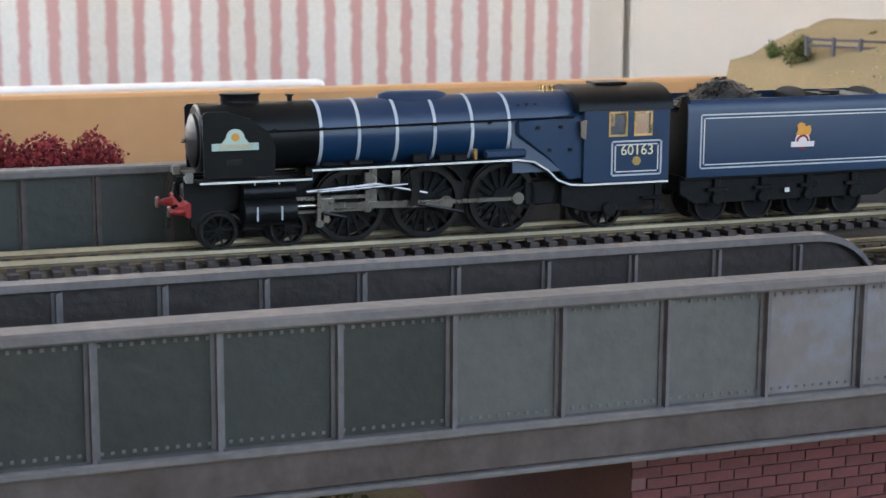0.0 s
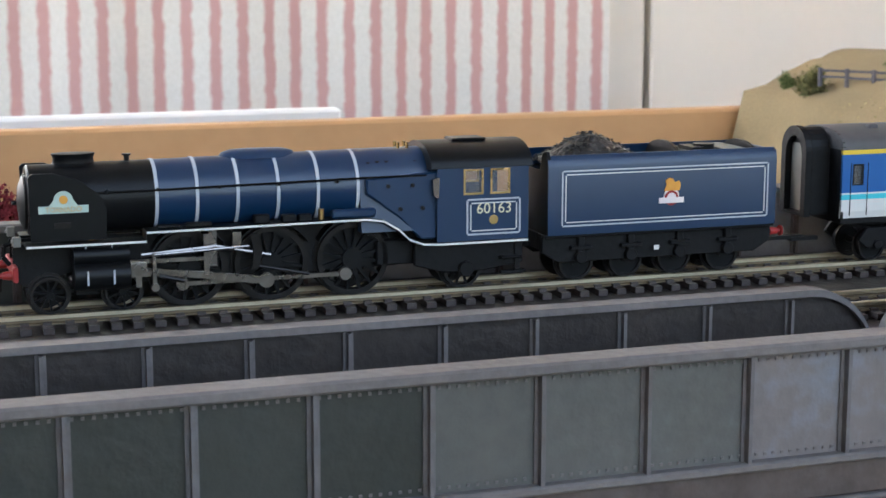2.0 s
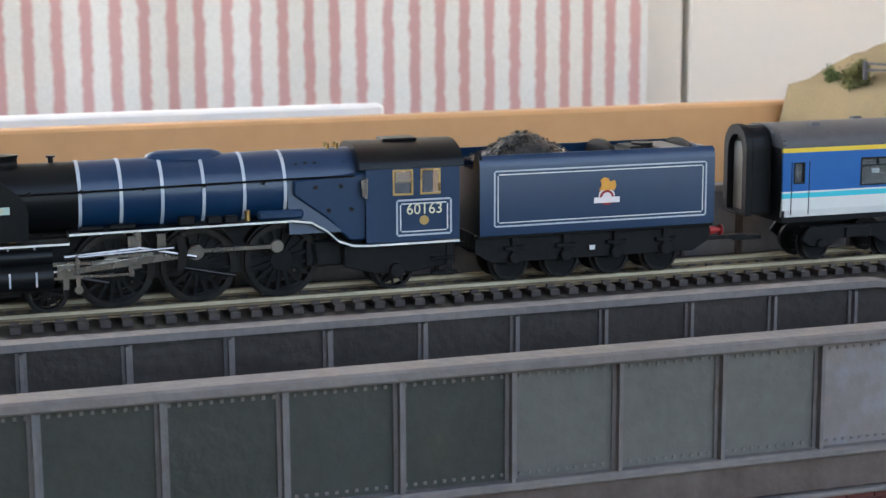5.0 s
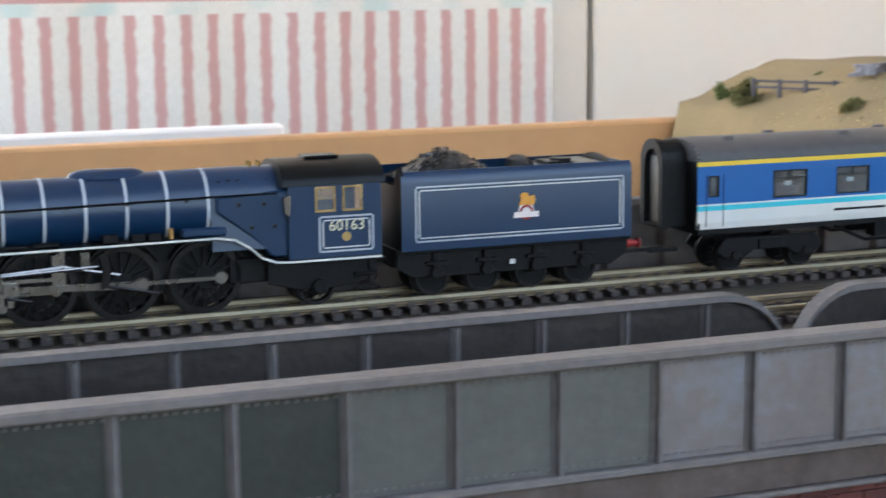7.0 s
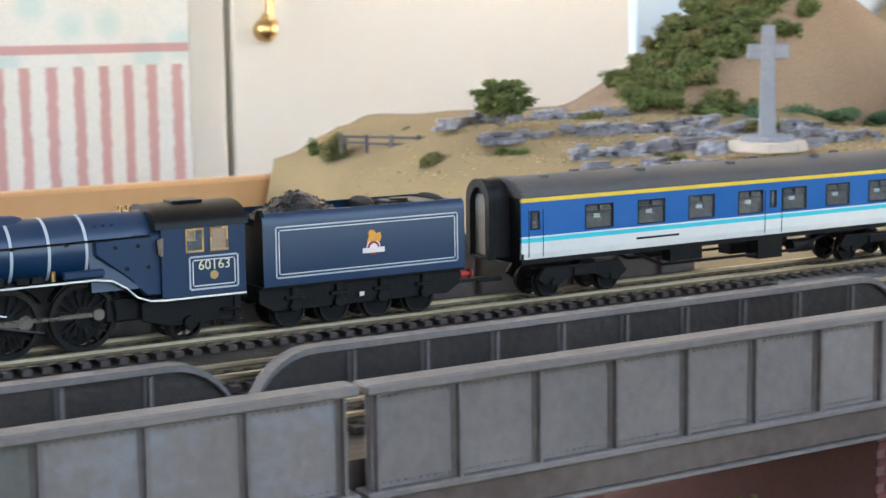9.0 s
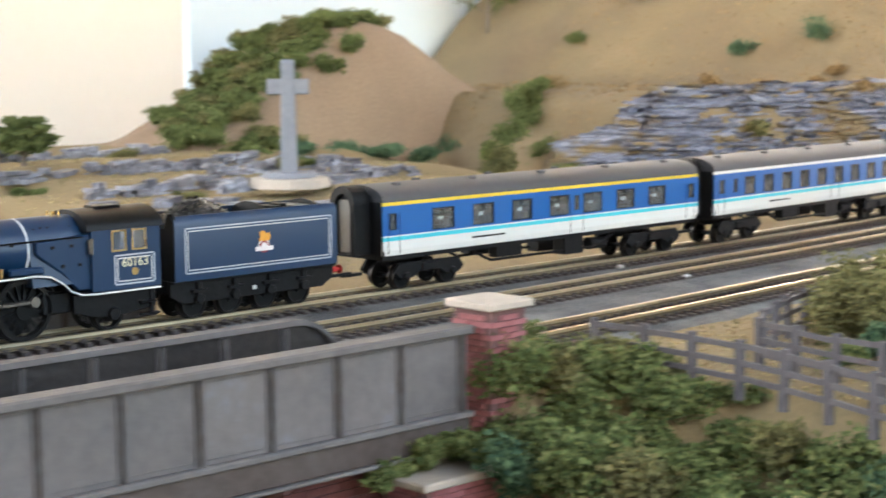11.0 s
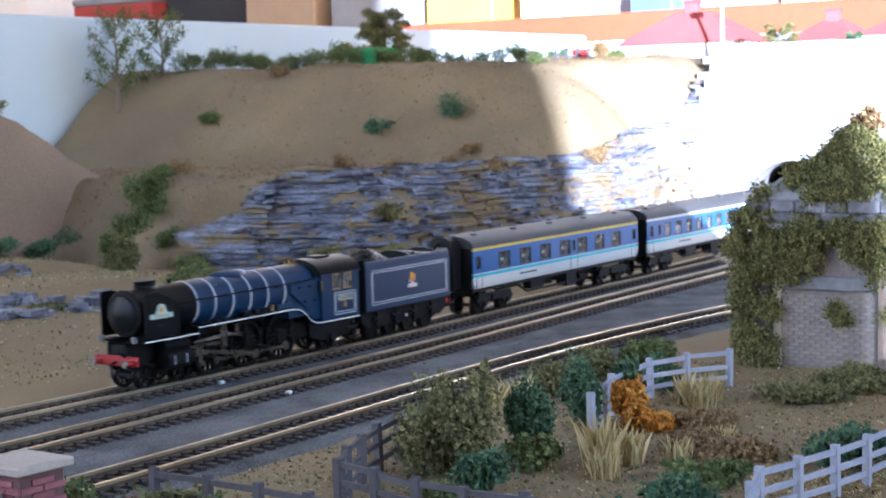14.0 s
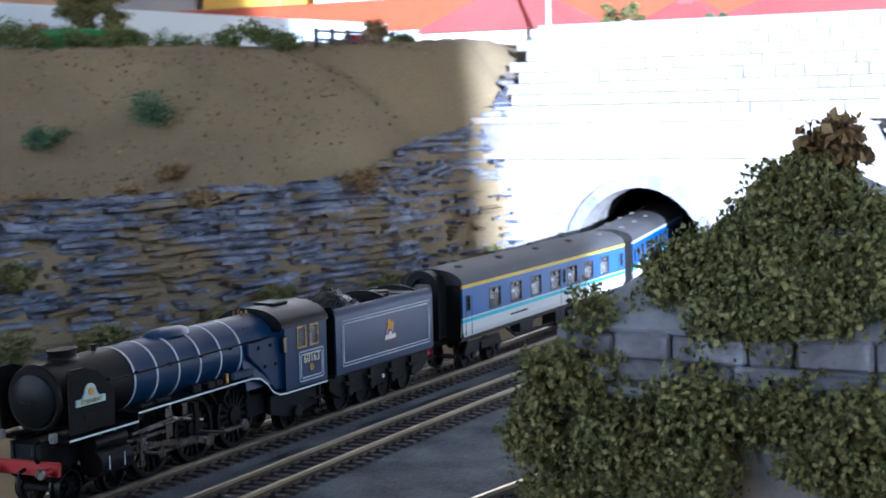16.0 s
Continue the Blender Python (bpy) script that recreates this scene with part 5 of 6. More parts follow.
def big_hill(x, y):
    d = y - cliff_foot(x)
    left = smoothstep(572, 640, x)
    cap = 46 + 56 * smoothstep(748, 838, x + 0.10 * (y - 220))
    if d < -3:
        return -8.0
    rise = smoothstep(770, 850, x)
    rock = (45 + 12 * rise + 34 * smoothstep(884, 906, x)) * smoothstep(-2, 16, d) * (0.9 + 0.1 * noise.noise(Vector((x * 0.05, 1, 1))))
    upper = rock + 57 * (1 - math.exp(-max(0.0, d - 14) / (62 - 24 * rise)))
    z = min(upper, cap + 2.5 * noise.noise(Vector((x * 0.02, y * 0.02, 2)))) * left - 4
    z += 3.2 * noise.noise(Vector((x * 0.03, y * 0.03, 5))) + 1.2 * noise.noise(Vector((x * 0.1, y * 0.1, 6))) + 0.5 * noise.noise(Vector((x * 0.2, y * 0.2, 5)))
    return z


patch("hill", np.arange(560, 1400, 6), np.arange(205, 560, 6), big_hill, "sandy", "large sandy hill above a slate cutting")


def first_hill(x, y):
    top = 19 + 58 * math.exp(-((x - 566) / (58 if x < 566 else 88)) ** 2)
    e = 402 + 10 * noise.noise(Vector((x * 0.02, 0, 9))) + 0.0012 * (x - 566) ** 2 * 0.4
    f = smoothstep(e - 10, e + 22, y) * smoothstep(440, 470, x)
    back = 1 - 0.35 * smoothstep(470, 540, y)
    return -4 + (top + 4) * f * back + 1.8 * noise.noise(Vector((x * 0.05, y * 0.05, 3))) + 0.7 * noise.noise(Vector((x * 0.16, y * 0.16, 3)))


patch("hill", np.arange(436, 720, 4), np.arange(380, 530, 4), first_hill, "bark_hill", "rounded brown hill with a steep cut face")
patch("mound", np.arange(-170, -46, 4), np.arange(260, 360, 5),
      lambda x, y: -52 + 70 * math.exp(-((x + 112) / 44) ** 2 - ((y - 305) / 40) ** 2) + 1.2 * noise.noise(Vector((x * 0.06, y * 0.06, 8))), "grass_mat", "grassy green-brown mound behind the bridge")


def slab(m, c, ang, length, depth, height, rng):
    dip = rng.uniform(-0.1, 0.16)
    ca, sa = math.cos(ang), math.sin(ang)
    k = len(m.v)
    for z in (-0.5, 0.5):
        for a, b in ((-0.5, -0.5), (0.5, -0.5), (0.5, 0.5), (-0.5, 0.5)):
            lx, ly = a * length * rng.uniform(0.82, 1.1), b * depth * rng.uniform(0.8, 1.15)
            m.v.append((c[0] + lx * ca - ly * sa, c[1] + lx * sa + ly * ca, c[2] + z * height * rng.uniform(0.75, 1.2) + lx * dip))
    m.f += [tuple(k + i for i in q) for q in ((3, 2, 1, 0), (4, 5, 6, 7), (0, 1, 5, 4), (1, 2, 6, 5), (2, 3, 7, 6), (3, 0, 4, 7))]


def rock_surface():
    """Bedded slate: long horizontal beds of blue-grey, dark seams between, ochre turf on the ledges."""
    m, nt, b = principled("bedded_slate")
    n, l = nt.nodes, nt.links
    tc, mp = n.new("ShaderNodeTexCoord"), n.new("ShaderNodeMapping")
    mp.inputs["Scale"].default_value = (1.0, 1.0, 2.9)
    l.new(tc.outputs["Object"], mp.inputs["Vector"])
    def tex(scale, detail, source):
        q = n.new("ShaderNodeTexNoise")
        q.inputs["Scale"].default_value, q.inputs["Detail"].default_value, q.inputs["Roughness"].default_value = scale, detail, 0.62
        l.new(source, q.inputs["Vector"])
        return q.outputs["Fac"]
    beds, fine, turf = tex(75, 8, mp.outputs[0]), tex(420, 5, mp.outputs[0]), tex(26, 6, mp.outputs[0])
    ramp = n.new("ShaderNodeValToRGB")
    ramp.color_ramp.elements[0].position, ramp.color_ramp.elements[0].color = 0.36, (0.025, 0.024, 0.03, 1)
    ramp.color_ramp.elements[1].position, ramp.color_ramp.elements[1].color = 0.7, (0.40, 0.42, 0.50, 1)
    for p, c in ((0.45, (0.085, 0.09, 0.125, 1)), (0.56, (0.2, 0.215, 0.28, 1))):
        e = ramp.color_ramp.elements.new(p)
        e.color = c
    mixed = n.new("ShaderNodeMath")
    mixed.operation, mixed.inputs[1].default_value = "MULTIPLY_ADD", 0.35
    part_ = n.new("ShaderNodeMath")
    part_.operation, part_.inputs[1].default_value = "MULTIPLY", 0.65
    l.new(beds, part_.inputs[0])
    l.new(fine, mixed.inputs[0])
    l.new(part_.outputs[0], mixed.inputs[2])
    l.new(mixed.outputs[0], ramp.inputs["Fac"])
    mask = n.new("ShaderNodeMapRange")
    mask.inputs["From Min"].default_value, mask.inputs["From Max"].default_value = 0.52, 0.6
    l.new(turf, mask.inputs["Value"])
    tint = n.new("ShaderNodeValToRGB")
    tint.color_ramp.elements[0].color, tint.color_ramp.elements[1].color = (0.11, 0.078, 0.045, 1), (0.28, 0.21, 0.11, 1)
    l.new(fine, tint.inputs["Fac"])
    mix = n.new("ShaderNodeMixRGB")
    l.new(mask.outputs[0], mix.inputs[0])
    l.new(ramp.outputs[0], mix.inputs[1])
    l.new(tint.outputs[0], mix.inputs[2])
    l.new(mix.outputs[0], b.inputs["Base Color"])
    rough = n.new("ShaderNodeMapRange")
    rough.inputs["To Min"].default_value, rough.inputs["To Max"].default_value = 0.42, 0.95
    l.new(mask.outputs[0], rough.inputs["Value"])
    l.new(rough.outputs[0], b.inputs["Roughness"])
    bp = n.new("ShaderNodeBump")
    bp.inputs["Strength"].default_value, bp.inputs["Distance"].default_value = 0.9, 0.0012
    l.new(mixed.outputs[0], bp.inputs["Height"])
    l.new(bp.outputs[0], b.inputs["Normal"])
    return m


MAT["bedded_slate"] = rock_surface()


def cliff_top(x):
    return 46 + 16 * smoothstep(790, 900, x) + 22 * smoothstep(886, 906, x) + 2.5 * noise.noise(Vector((x * 0.06, 4, 4)))


def face_y(x, z):
    """How far back the bare rock lies: battered below, then with the hill's slope."""
    rise = smoothstep(770, 850, x)
    top = 44 + 11 * rise + 34 * smoothstep(884, 906, x)
    d = 2 + 15 * (max(0.0, min(z, top)) / (top + 2)) ** 1.3
    if z > top:
        d = max(d, 10.5 - (62 - 24 * rise) * math.log(max(0.2, 1 - (z - top) / 57)))
    return cliff_foot(x) + d


def cutting():
    rng = random.Random(21)
    cut = thing("rock_cutting", "blue-grey slate rock cutting with mossy ledges", "rock face")
    face = Mesh()
    xs, zs = np.arange(584, 1018, 1.5), np.arange(-5, 88, 0.62)
    for x in xs:
        for z in zs:
            zz = z + 3.0 * noise.noise(Vector((x * 0.018, z * 0.03, 7))) + 0.05 * (x - 700) * 0.2
            bed = math.floor(zz / 2.3)
            f = zz / 2.3 - bed
            y = face_y(x, z) + 4.2 * noise.noise(Vector((x * 0.035, bed * 3.7, 2))) + 3.6 * noise.noise(Vector((math.floor((x + bed * 13.7) / 7.0) * 1.71, bed * 5.3, 5)))
            y += 1.6 * max(0.0, abs(f - 0.5) - 0.28) / 0.22 + 0.9 * noise.noise(Vector((x * 0.3, 1, z * 0.5)))
            y += 4.0 * noise.noise(Vector((x * 0.012, 9, z * 0.05)))
            for cx, lean, wide in ((705, -0.35, 1.5), (640, 0.5, 2.2), (668, -0.2, 1.2), (612, 0.4, 2.0)):
                gap = abs(x - cx - lean * (z - 24) - 4 * noise.noise(Vector((z * 0.2, cx, 0))))
                if gap < wide:
                    y += 6 * (1 - gap / wide)
            face.v.append((x, y, z))
    nz = len(zs)
    for i in range(len(xs) - 1):
        x = xs[i]
        for k in range(nz - 1):
            z = zs[k]
            if z > cliff_top(x) or x < 588 + max(0, z - 18) * 1.15 + 8 * noise.noise(Vector((z * 0.1, 2, 2))):
                continue
            face.f.append((i * nz + k, (i + 1) * nz + k, (i + 1) * nz + k + 1, i * nz + k + 1))
    part("rock_face", face.data("rock_face", "raw"), "bedded_slate", cut)
    rock, moss = Mesh(), Mesh()
    z = -2.0
    while z < 50:
        h = rng.uniform(0.7, 1.7)
        x = 592 + rng.uniform(0, 10) + max(0, z - 18) * 1.15
        while x < 1012:
            ln = rng.choice((3, 4, 5, 7, 10, 14)) * rng.uniform(0.7, 1.3)
            if rng.random() < 0.3 and z < cliff_top(x) - 3:
                ang = math.atan2(cliff_foot(x + 8) - cliff_foot(x - 8), 16) + rng.uniform(-0.15, 0.15)
                slab(rock if rng.random() < 0.7 else moss, (x, face_y(x, z) + 2.6 + rng.uniform(-2.0, 2.0), z + h / 2), ang, ln, rng.uniform(6, 10), h, rng)
            x += ln * 0.85
        z += h * 1.1
    for _ in range(60):
        x = rng.uniform(600, 760)
        slab(rock, (x, cliff_foot(x) - rng.uniform(0, 9), rng.uniform(-3, 3)), rng.uniform(0, 3), rng.uniform(2, 7), rng.uniform(2, 6), rng.uniform(1.5, 4), rng)
    part("rock_slab", rock, "bedded_slate", cut)["kind"] = "stuff"
    part("mossy_slab", moss, "moss", cut)["kind"] = "stuff"


cutting()


def terrace_walls():
    rng = random.Random(4)
    for y0, x0, x1, zb in ((262, 322, 470, 1.0), (330, 350, 520, 6.0), (385, 338, 470, 10.5), (296, 392, 452, 9.0), (240, 300, 400, -1.0), (430, 345, 450, 14.0), (280, 318, 380, 3.5), (352, 420, 500, 9.5), (246, 428, 494, 0.0), (236, 436, 486, -2.0)):
        t = thing("stone_ledge", "low broken slate ledge in dry grass", "rock ledge", group="slate ledges on the terraces")
        x = x0
        while x < x1:
            ln = rng.uniform(4, 13)
            y = y0 + 10 * noise.noise(Vector((x * 0.02, y0, 1)))
            for lay in range(rng.choice((2, 3, 3, 4))):
                m = Mesh()
                slab(m, (x + rng.uniform(-2, 2), y + lay * 0.8 + rng.uniform(-1.5, 1.5), zb + 0.8 + lay * 1.7), rng.uniform(-0.25, 0.25), ln * rng.uniform(0.6, 1.2), rng.uniform(4, 8), rng.uniform(1.1, 2.6), rng)
                part("slab", m, "slate", t)
            x += ln * rng.uniform(0.7, 1.0)


terrace_walls()


def plant(name, label, x, y, z, rx, ry, rz, count, size, mat, seed, group="bushes on the layout", lumps=5):
    rng = random.Random(seed)
    m = Mesh()
    for i in range(lumps):
        a = rng.uniform(0, 6.28)
        q = rng.random() ** 0.5 * 0.55
        c = (x + rx * q * math.cos(a), y + ry * q * math.sin(a), z + rz * (0.35 + 0.5 * rng.random()))
        f = rng.uniform(0.45, 0.75)
        leaves(m, c, (rx * f, ry * f, rz * f), int(count * 3.0) // lumps, size * 0.53, rng, 0.35)
    me = m.data(name, "raw")
    me.materials.append(MAT[mat])
    return tagged(new(name, me), label, "bush", group)


def hill_plants():
    def on(x, y):
        return big_hill(x, y)
    spots = [(764, 449, 9, "leaf_mid"), (815, 394, 12, "leaf_mid"), (784, 293, 13, "leaf_dark"), (770, 331, 9, "leaf_dark"), (734, 236, 8, "leaf_brown"), (761, 267, 6, "leaf_brown"), (813, 224, 9, "leaf_brown"),
             (700, 300, 8, "leaf_brown"), (690, 262, 7, "leaf_brown"), (722, 250, 6, "leaf_brown"), (800, 430, 8, "leaf_brown"), (849, 300, 12, "leaf_mid"), (850, 385, 10, "leaf_mid"), (882, 306, 10, "leaf_mid"), (905, 268, 10, "leaf_brown"), (955, 292, 9, "leaf_mid"), (830, 352, 11, "leaf_mid"), (640, 360, 9, "leaf_brown")]
    for i, (x, y, r, mat) in enumerate(spots):
        plant("bush", {"leaf_mid": "small green bush on the sandy hill", "leaf_dark": "small dark green bush on the hill", "leaf_brown": "small brown scrub on the hill"}[mat],
              x, y, on(x, y) - 1.5, r * 1.5, r * 1.2, r * 0.95, 700, 1.9, mat, 100 + i)
    # hedge along the crest
    for i, x in enumerate(np.arange(806, 956, 9)):
        y = float(np.interp(x, (806, 873, 916, 955), (504, 470, 420, 385)))
        plant("hedge", "green hedge along the hill's crest", x, y, on(x, y) - 2, 14, 11, 12, 560, 1.9, "leaf_mid", 200 + i, "hedge on the crest")
    # shrubs at the foot of the cutting and in the gully between the hills
    for i, (x, y, z, r, h, mat) in enumerate([(640, 228, 2, 15, 9, "leaf_olive"), (668, 218, 2, 12, 8, "leaf_olive"), (612, 246, 4, 11, 8, "leaf_olive"), (720, 214, 2, 9, 7, "leaf_olive"), (655, 240, 22, 9, 7, "leaf_olive"), (745, 212, 8, 8, 7, "leaf_olive"), (800, 206, 4, 10, 8, "leaf_olive"),
                                              (605, 330, 6, 15, 13, "leaf_mid"), (610, 345, 22, 14, 12, "leaf_mid"), (600, 310, 4, 13, 10, "leaf_mid"), (590, 300, 2, 12, 8, "leaf_mid"), (618, 352, 36, 12, 9, "leaf_mid"), (576, 328, 18, 12, 12, "leaf_mid"), (584, 326, 32, 13, 12, "leaf_mid"), (572, 322, 6, 12, 12, "leaf_olive"), (592, 322, 42, 12, 8, "leaf_mid"), (566, 330, 10, 10, 10, "leaf_mid"), (575, 285, 0, 12, 8, "leaf_olive"),
                                              (500, 395, 12, 16, 8, "leaf_dark"), (525, 390, 11, 16, 8, "leaf_dark"), (550, 386, 10, 16, 8, "leaf_dark"), (575, 382, 8, 15, 7, "leaf_dark"), (480, 400, 13, 12, 6, "leaf_mid"), (470, 350, 14, 8, 4, "leaf_mid"), (452, 340, 14, 7, 4, "leaf_olive"),
                                              (318, 478, -2, 12, 13, "leaf_olive"), (322, 400, -2, 11, 8, "leaf_olive"), (345, 372, 4, 10, 6, "leaf_mid"), (322, 505, -4, 8, 9, "leaf_mid"), (338, 480, 0, 9, 7, "leaf_olive"), (352, 470, 8, 9, 5, "leaf_mid"), (380, 440, 10, 9, 4, "leaf_olive"), (420, 420, 14, 10, 5, "leaf_olive"), (440, 300, 7, 8, 4, "leaf_olive"), (372, 300, 6, 8, 4, "leaf_olive"), (330, 300, -1, 8, 4, "leaf_mid"),
                                              (478, 215, 0, 16, 6, "leaf_olive"), (505, 230, 0, 15, 8, "leaf_mid"), (530, 240, 0, 14, 8, "leaf_olive"), (545, 262, 0, 14, 9, "leaf_mid"), (460, 250, 0, 12, 5, "leaf_olive"), (560, 200, -2, 9, 6, "leaf_brown"), (602, 392, 4, 16, 13, "leaf_dark"), (625, 380, 4, 15, 12, "leaf_dark"), (588, 348, 0, 13, 8, "leaf_olive"), (568, 326, 0, 14, 7, "leaf_olive"), (884, 208, -2, 7, 16, "leaf_mid")]):
        plant("shrub", {"leaf_olive": "olive shrub of foam scatter by the rocks", "leaf_mid": "green shrub of foam scatter by the rocks", "leaf_dark": "dark green shrub below the brown hill", "leaf_brown": "brown scrub near the rocks"}[mat],
              x, y, z - 1, r, r * 0.8, h, 900, 2.2, mat, 300 + i, "shrubs by the rocks")
    # green growth on the left slope and top of the first hill
    rng = random.Random(4)
    growth = [(x + rng.uniform(-3, 3), y + rng.uniform(-3, 3), rng.uniform(9, 13)) for x in range(446, 598, 9) for y in (414, 427, 440, 452, 465, 478, 492) if not (y < 420 and 500 < x) and not (x > 575 and y < 430) and not (y > 460 and x > 545) and not (y > 455 and x < 486) and not (y > 445 and x < 466)]
    for i, (x, y, r) in enumerate(growth + [(500, 410, 9), (512, 408, 8), (540, 416, 9), (553, 417, 8)]):
        plant("creeper", "green creeper over the brown hill", x, y, first_hill(x, y) - 3, r * 1.15, r * 1.15, 9, 700, 2.5, "leaf_olive" if i % 3 == 0 else "leaf_mid", 400 + i, "creeper on the hill")
    for i, (x, y) in enumerate([(-66, 160), (-58, 163), (-52, 165), (-76, 164), (-86, 168)]):
        plant("red_bush", "crimson leaved bush behind the far girder", x, y, 4, 9, 7, 9.5, 520, 1.7, "leaf_red", 500 + i, "crimson bushes")
    patch("bank", np.arange(-140, -30, 5), np.arange(138, 200, 5), lambda x, y: 6 - 0.35 * abs(y - 164) + noise.noise(Vector((x * 0.1, y * 0.1, 0))) - 50 * smoothstep(182, 199, y), "grass_mat", "grass bank carrying the crimson bushes", "bank")


hill_plants()


def tree(x, y, z, h, spread, mat, seed, label, dense=1.0, trunk_h=0.35):
    rng = random.Random(seed)
    t = thing("tree", label, "tree", (x, y, z), "trees on the layout")
    wood, crown = Mesh(), Mesh()
    wood.cyl((0, 0, -3), (0.5, 0, h * 0.6), 1.3, 8, 0.7)
    wood.cyl((0.5, 0, h * 0.6), (0, 0.4, h * 0.95), 0.7, 6, 0.25)
    for i in range(16):
        f = trunk_h + (1 - trunk_h) * (i / 16)
        a = i * 2.4
        r = spread * (1.05 - 0.65 * abs(f - 0.5) * 1.6) * rng.uniform(0.7, 1.1)
        tip = (r * math.cos(a), r * math.sin(a), h * min(1.02, f + 0.12))
        wood.cyl((0.3, 0, h * f * 0.92), tip, 0.45, 5, 0.12)
        for q in (1.0, 0.65):
            c = (tip[0] * q, tip[1] * q, h * f * 0.92 + (tip[2] - h * f * 0.92) * q)
            leaves(crown, c, (spread * 0.4, spread * 0.4, h * 0.12), int(190 * dense), 1.25, rng, 0.2)
    if dense > 1.5:
        for _ in range(22):
            d = Vector((rng.gauss(0, 1), rng.gauss(0, 1), rng.gauss(0, 1))).normalized() * rng.uniform(0.3, 0.95)
            leaves(crown, (d.x * spread, d.y * spread, h * (0.62 + 0.34 * d.z)), (spread * 0.36, spread * 0.36, h * 0.15), 260, 1.3, rng, 0.2)
    part("trunk", wood, "trunk", t, smooth=True)
    part("crown", crown.data("crown", "raw"), mat, t)
    return t


tree(767, 530, 58, 74, 17, "leaf_mid", 1, "tall sparse tree with a pale trunk", 0.6)
tree(800, 524, 58, 74, 16, "leaf_mid", 2, "tall sparse tree with grey-green leaves", 0.6)
tree(918, 440, 100, 34, 19, "leaf_olive", 3, "round leafy tree beside the green hut", 1.6, 0.15)
tree(362, 406, 15, 20, 13, "leaf_mid", 4, "small round tree on the terrace", 1.6, 0.3)
tree(1140, 262, 92, 30, 14, "leaf_olive", 5, "pale leafy tree before the houses", 1.3, 0.15)
tree(1120, 432, 90, 20, 8, "leaf_dark", 6, "small green tree beside the hill fence", 1.3, 0.15)
tree(1130, 205, 94, 20, 8, "leaf_dark", 7, "small green tree in the sunlit garden", 1.3, 0.15)


def stone_cross():
    c = thing("stone_cross", "tall grey stone memorial cross on a stepped base", "cross", (410, 286, 13.0), turn=-40)
    k = 1.0
    part("shaft", Mesh().loft([[(a * w, b * w, z) for a, b in ((-1, -1), (1, -1), (1, 1), (-1, 1))] for z, w in ((3, 3.4), (34, 2.7), (47, 2.6))]), "cross", c, bevel=0.4)
    part("arms", Mesh().box(-8.2, 8.2, -2.4, 2.4, 33.5, 39.5), "cross", c, bevel=0.4)
    part("plinth", Mesh().cyl((0, 0, 1), (0, 0, 3.2), 11, 8, 10.4), "cross", c, bevel=0.3)
    part("step", Mesh().cyl((0, 0, -3), (0, 0, 1.0), 16.5, 8, 15.5), "capstone", c, bevel=0.4)


stone_cross()


def fence(pts, mat, label, h=11.0, rails=(0.3, 0.58, 0.88), pitch=12.5, z=-4.0):
    f = thing("fence", label, "fence", group="post and rail fences")
    c = np.array(pts, float)
    u = np.r_[0, np.cumsum(np.hypot(*np.diff(c[:, :2], axis=0).T))]
    n = max(1, round(u[-1] / pitch))
    spots = [(float(np.interp(w, u, c[:, 0])), float(np.interp(w, u, c[:, 1]))) for w in np.linspace(0, u[-1], n + 1)]
    rng = random.Random(int(u[-1]))
    for x, y in spots:
        part("post", Mesh().box(-0.75, 0.75, -0.75, 0.75, -1, h), mat, f, at=(x, y, z), turn=(rng.uniform(-2, 2), rng.uniform(-2, 2), rng.uniform(-8, 8)))
    for (xa, ya), (xb, yb) in zip(spots, spots[1:]):
        ang = math.degrees(math.atan2(yb - ya, xb - xa))
        ln = math.hypot(xb - xa, yb - ya)
        for r in rails:
            part("rail", Mesh().box(0, ln, -0.35, 0.35, -0.55, 0.55), mat, f, at=(xa, ya, z + h * r + rng.uniform(-0.2, 0.2)), turn=(0, rng.uniform(-0.8, 0.8), ang))
    return f


fence([(263, -1), (264, -20), (262, -40), (257, -60), (250, -80), (243, -100)], "fence_dark", "weathered dark post and rail fence")
fence([(287, -26), (279, -55), (281, -75), (276, -100), (272, -118)], "fence_dark", "dark post and rail fence of the inner paddock")
fence([(287, -26), (300, -18), (316, -12), (330, -8)], "fence_dark", "dark post and rail fence beside the branch track")
fence([(262, -126), (290, -110), (316, -98), (348, -104), (372, -105), (397, -106), (430, -98)], "fence_pale", "pale grey-lilac post and rail fence")
fence([(372, -32), (400, -22), (428, -19), (448, -30)], "fence_pale", "pale post and rail fence behind the orange bush")
fence([(430, -98), (448, -92), (462, -88)], "fence_dark", "dark post and rail fence end in the sun")
fence([(902, 300), (932, 300), (965, 300)], "fence_dark", "dark fence on the hill's shoulder", h=9, z=big_hill(930, 300) - 2, rails=(0.45, 0.85))
fence([(315, 470), (330, 448), (352, 428), (372, 410), (392, 396), (405, 372), (412, 345), (424, 318)], "fence_dark", "dark field fence on the terrace", h=7.5, z=4, rails=(0.45, 0.85))


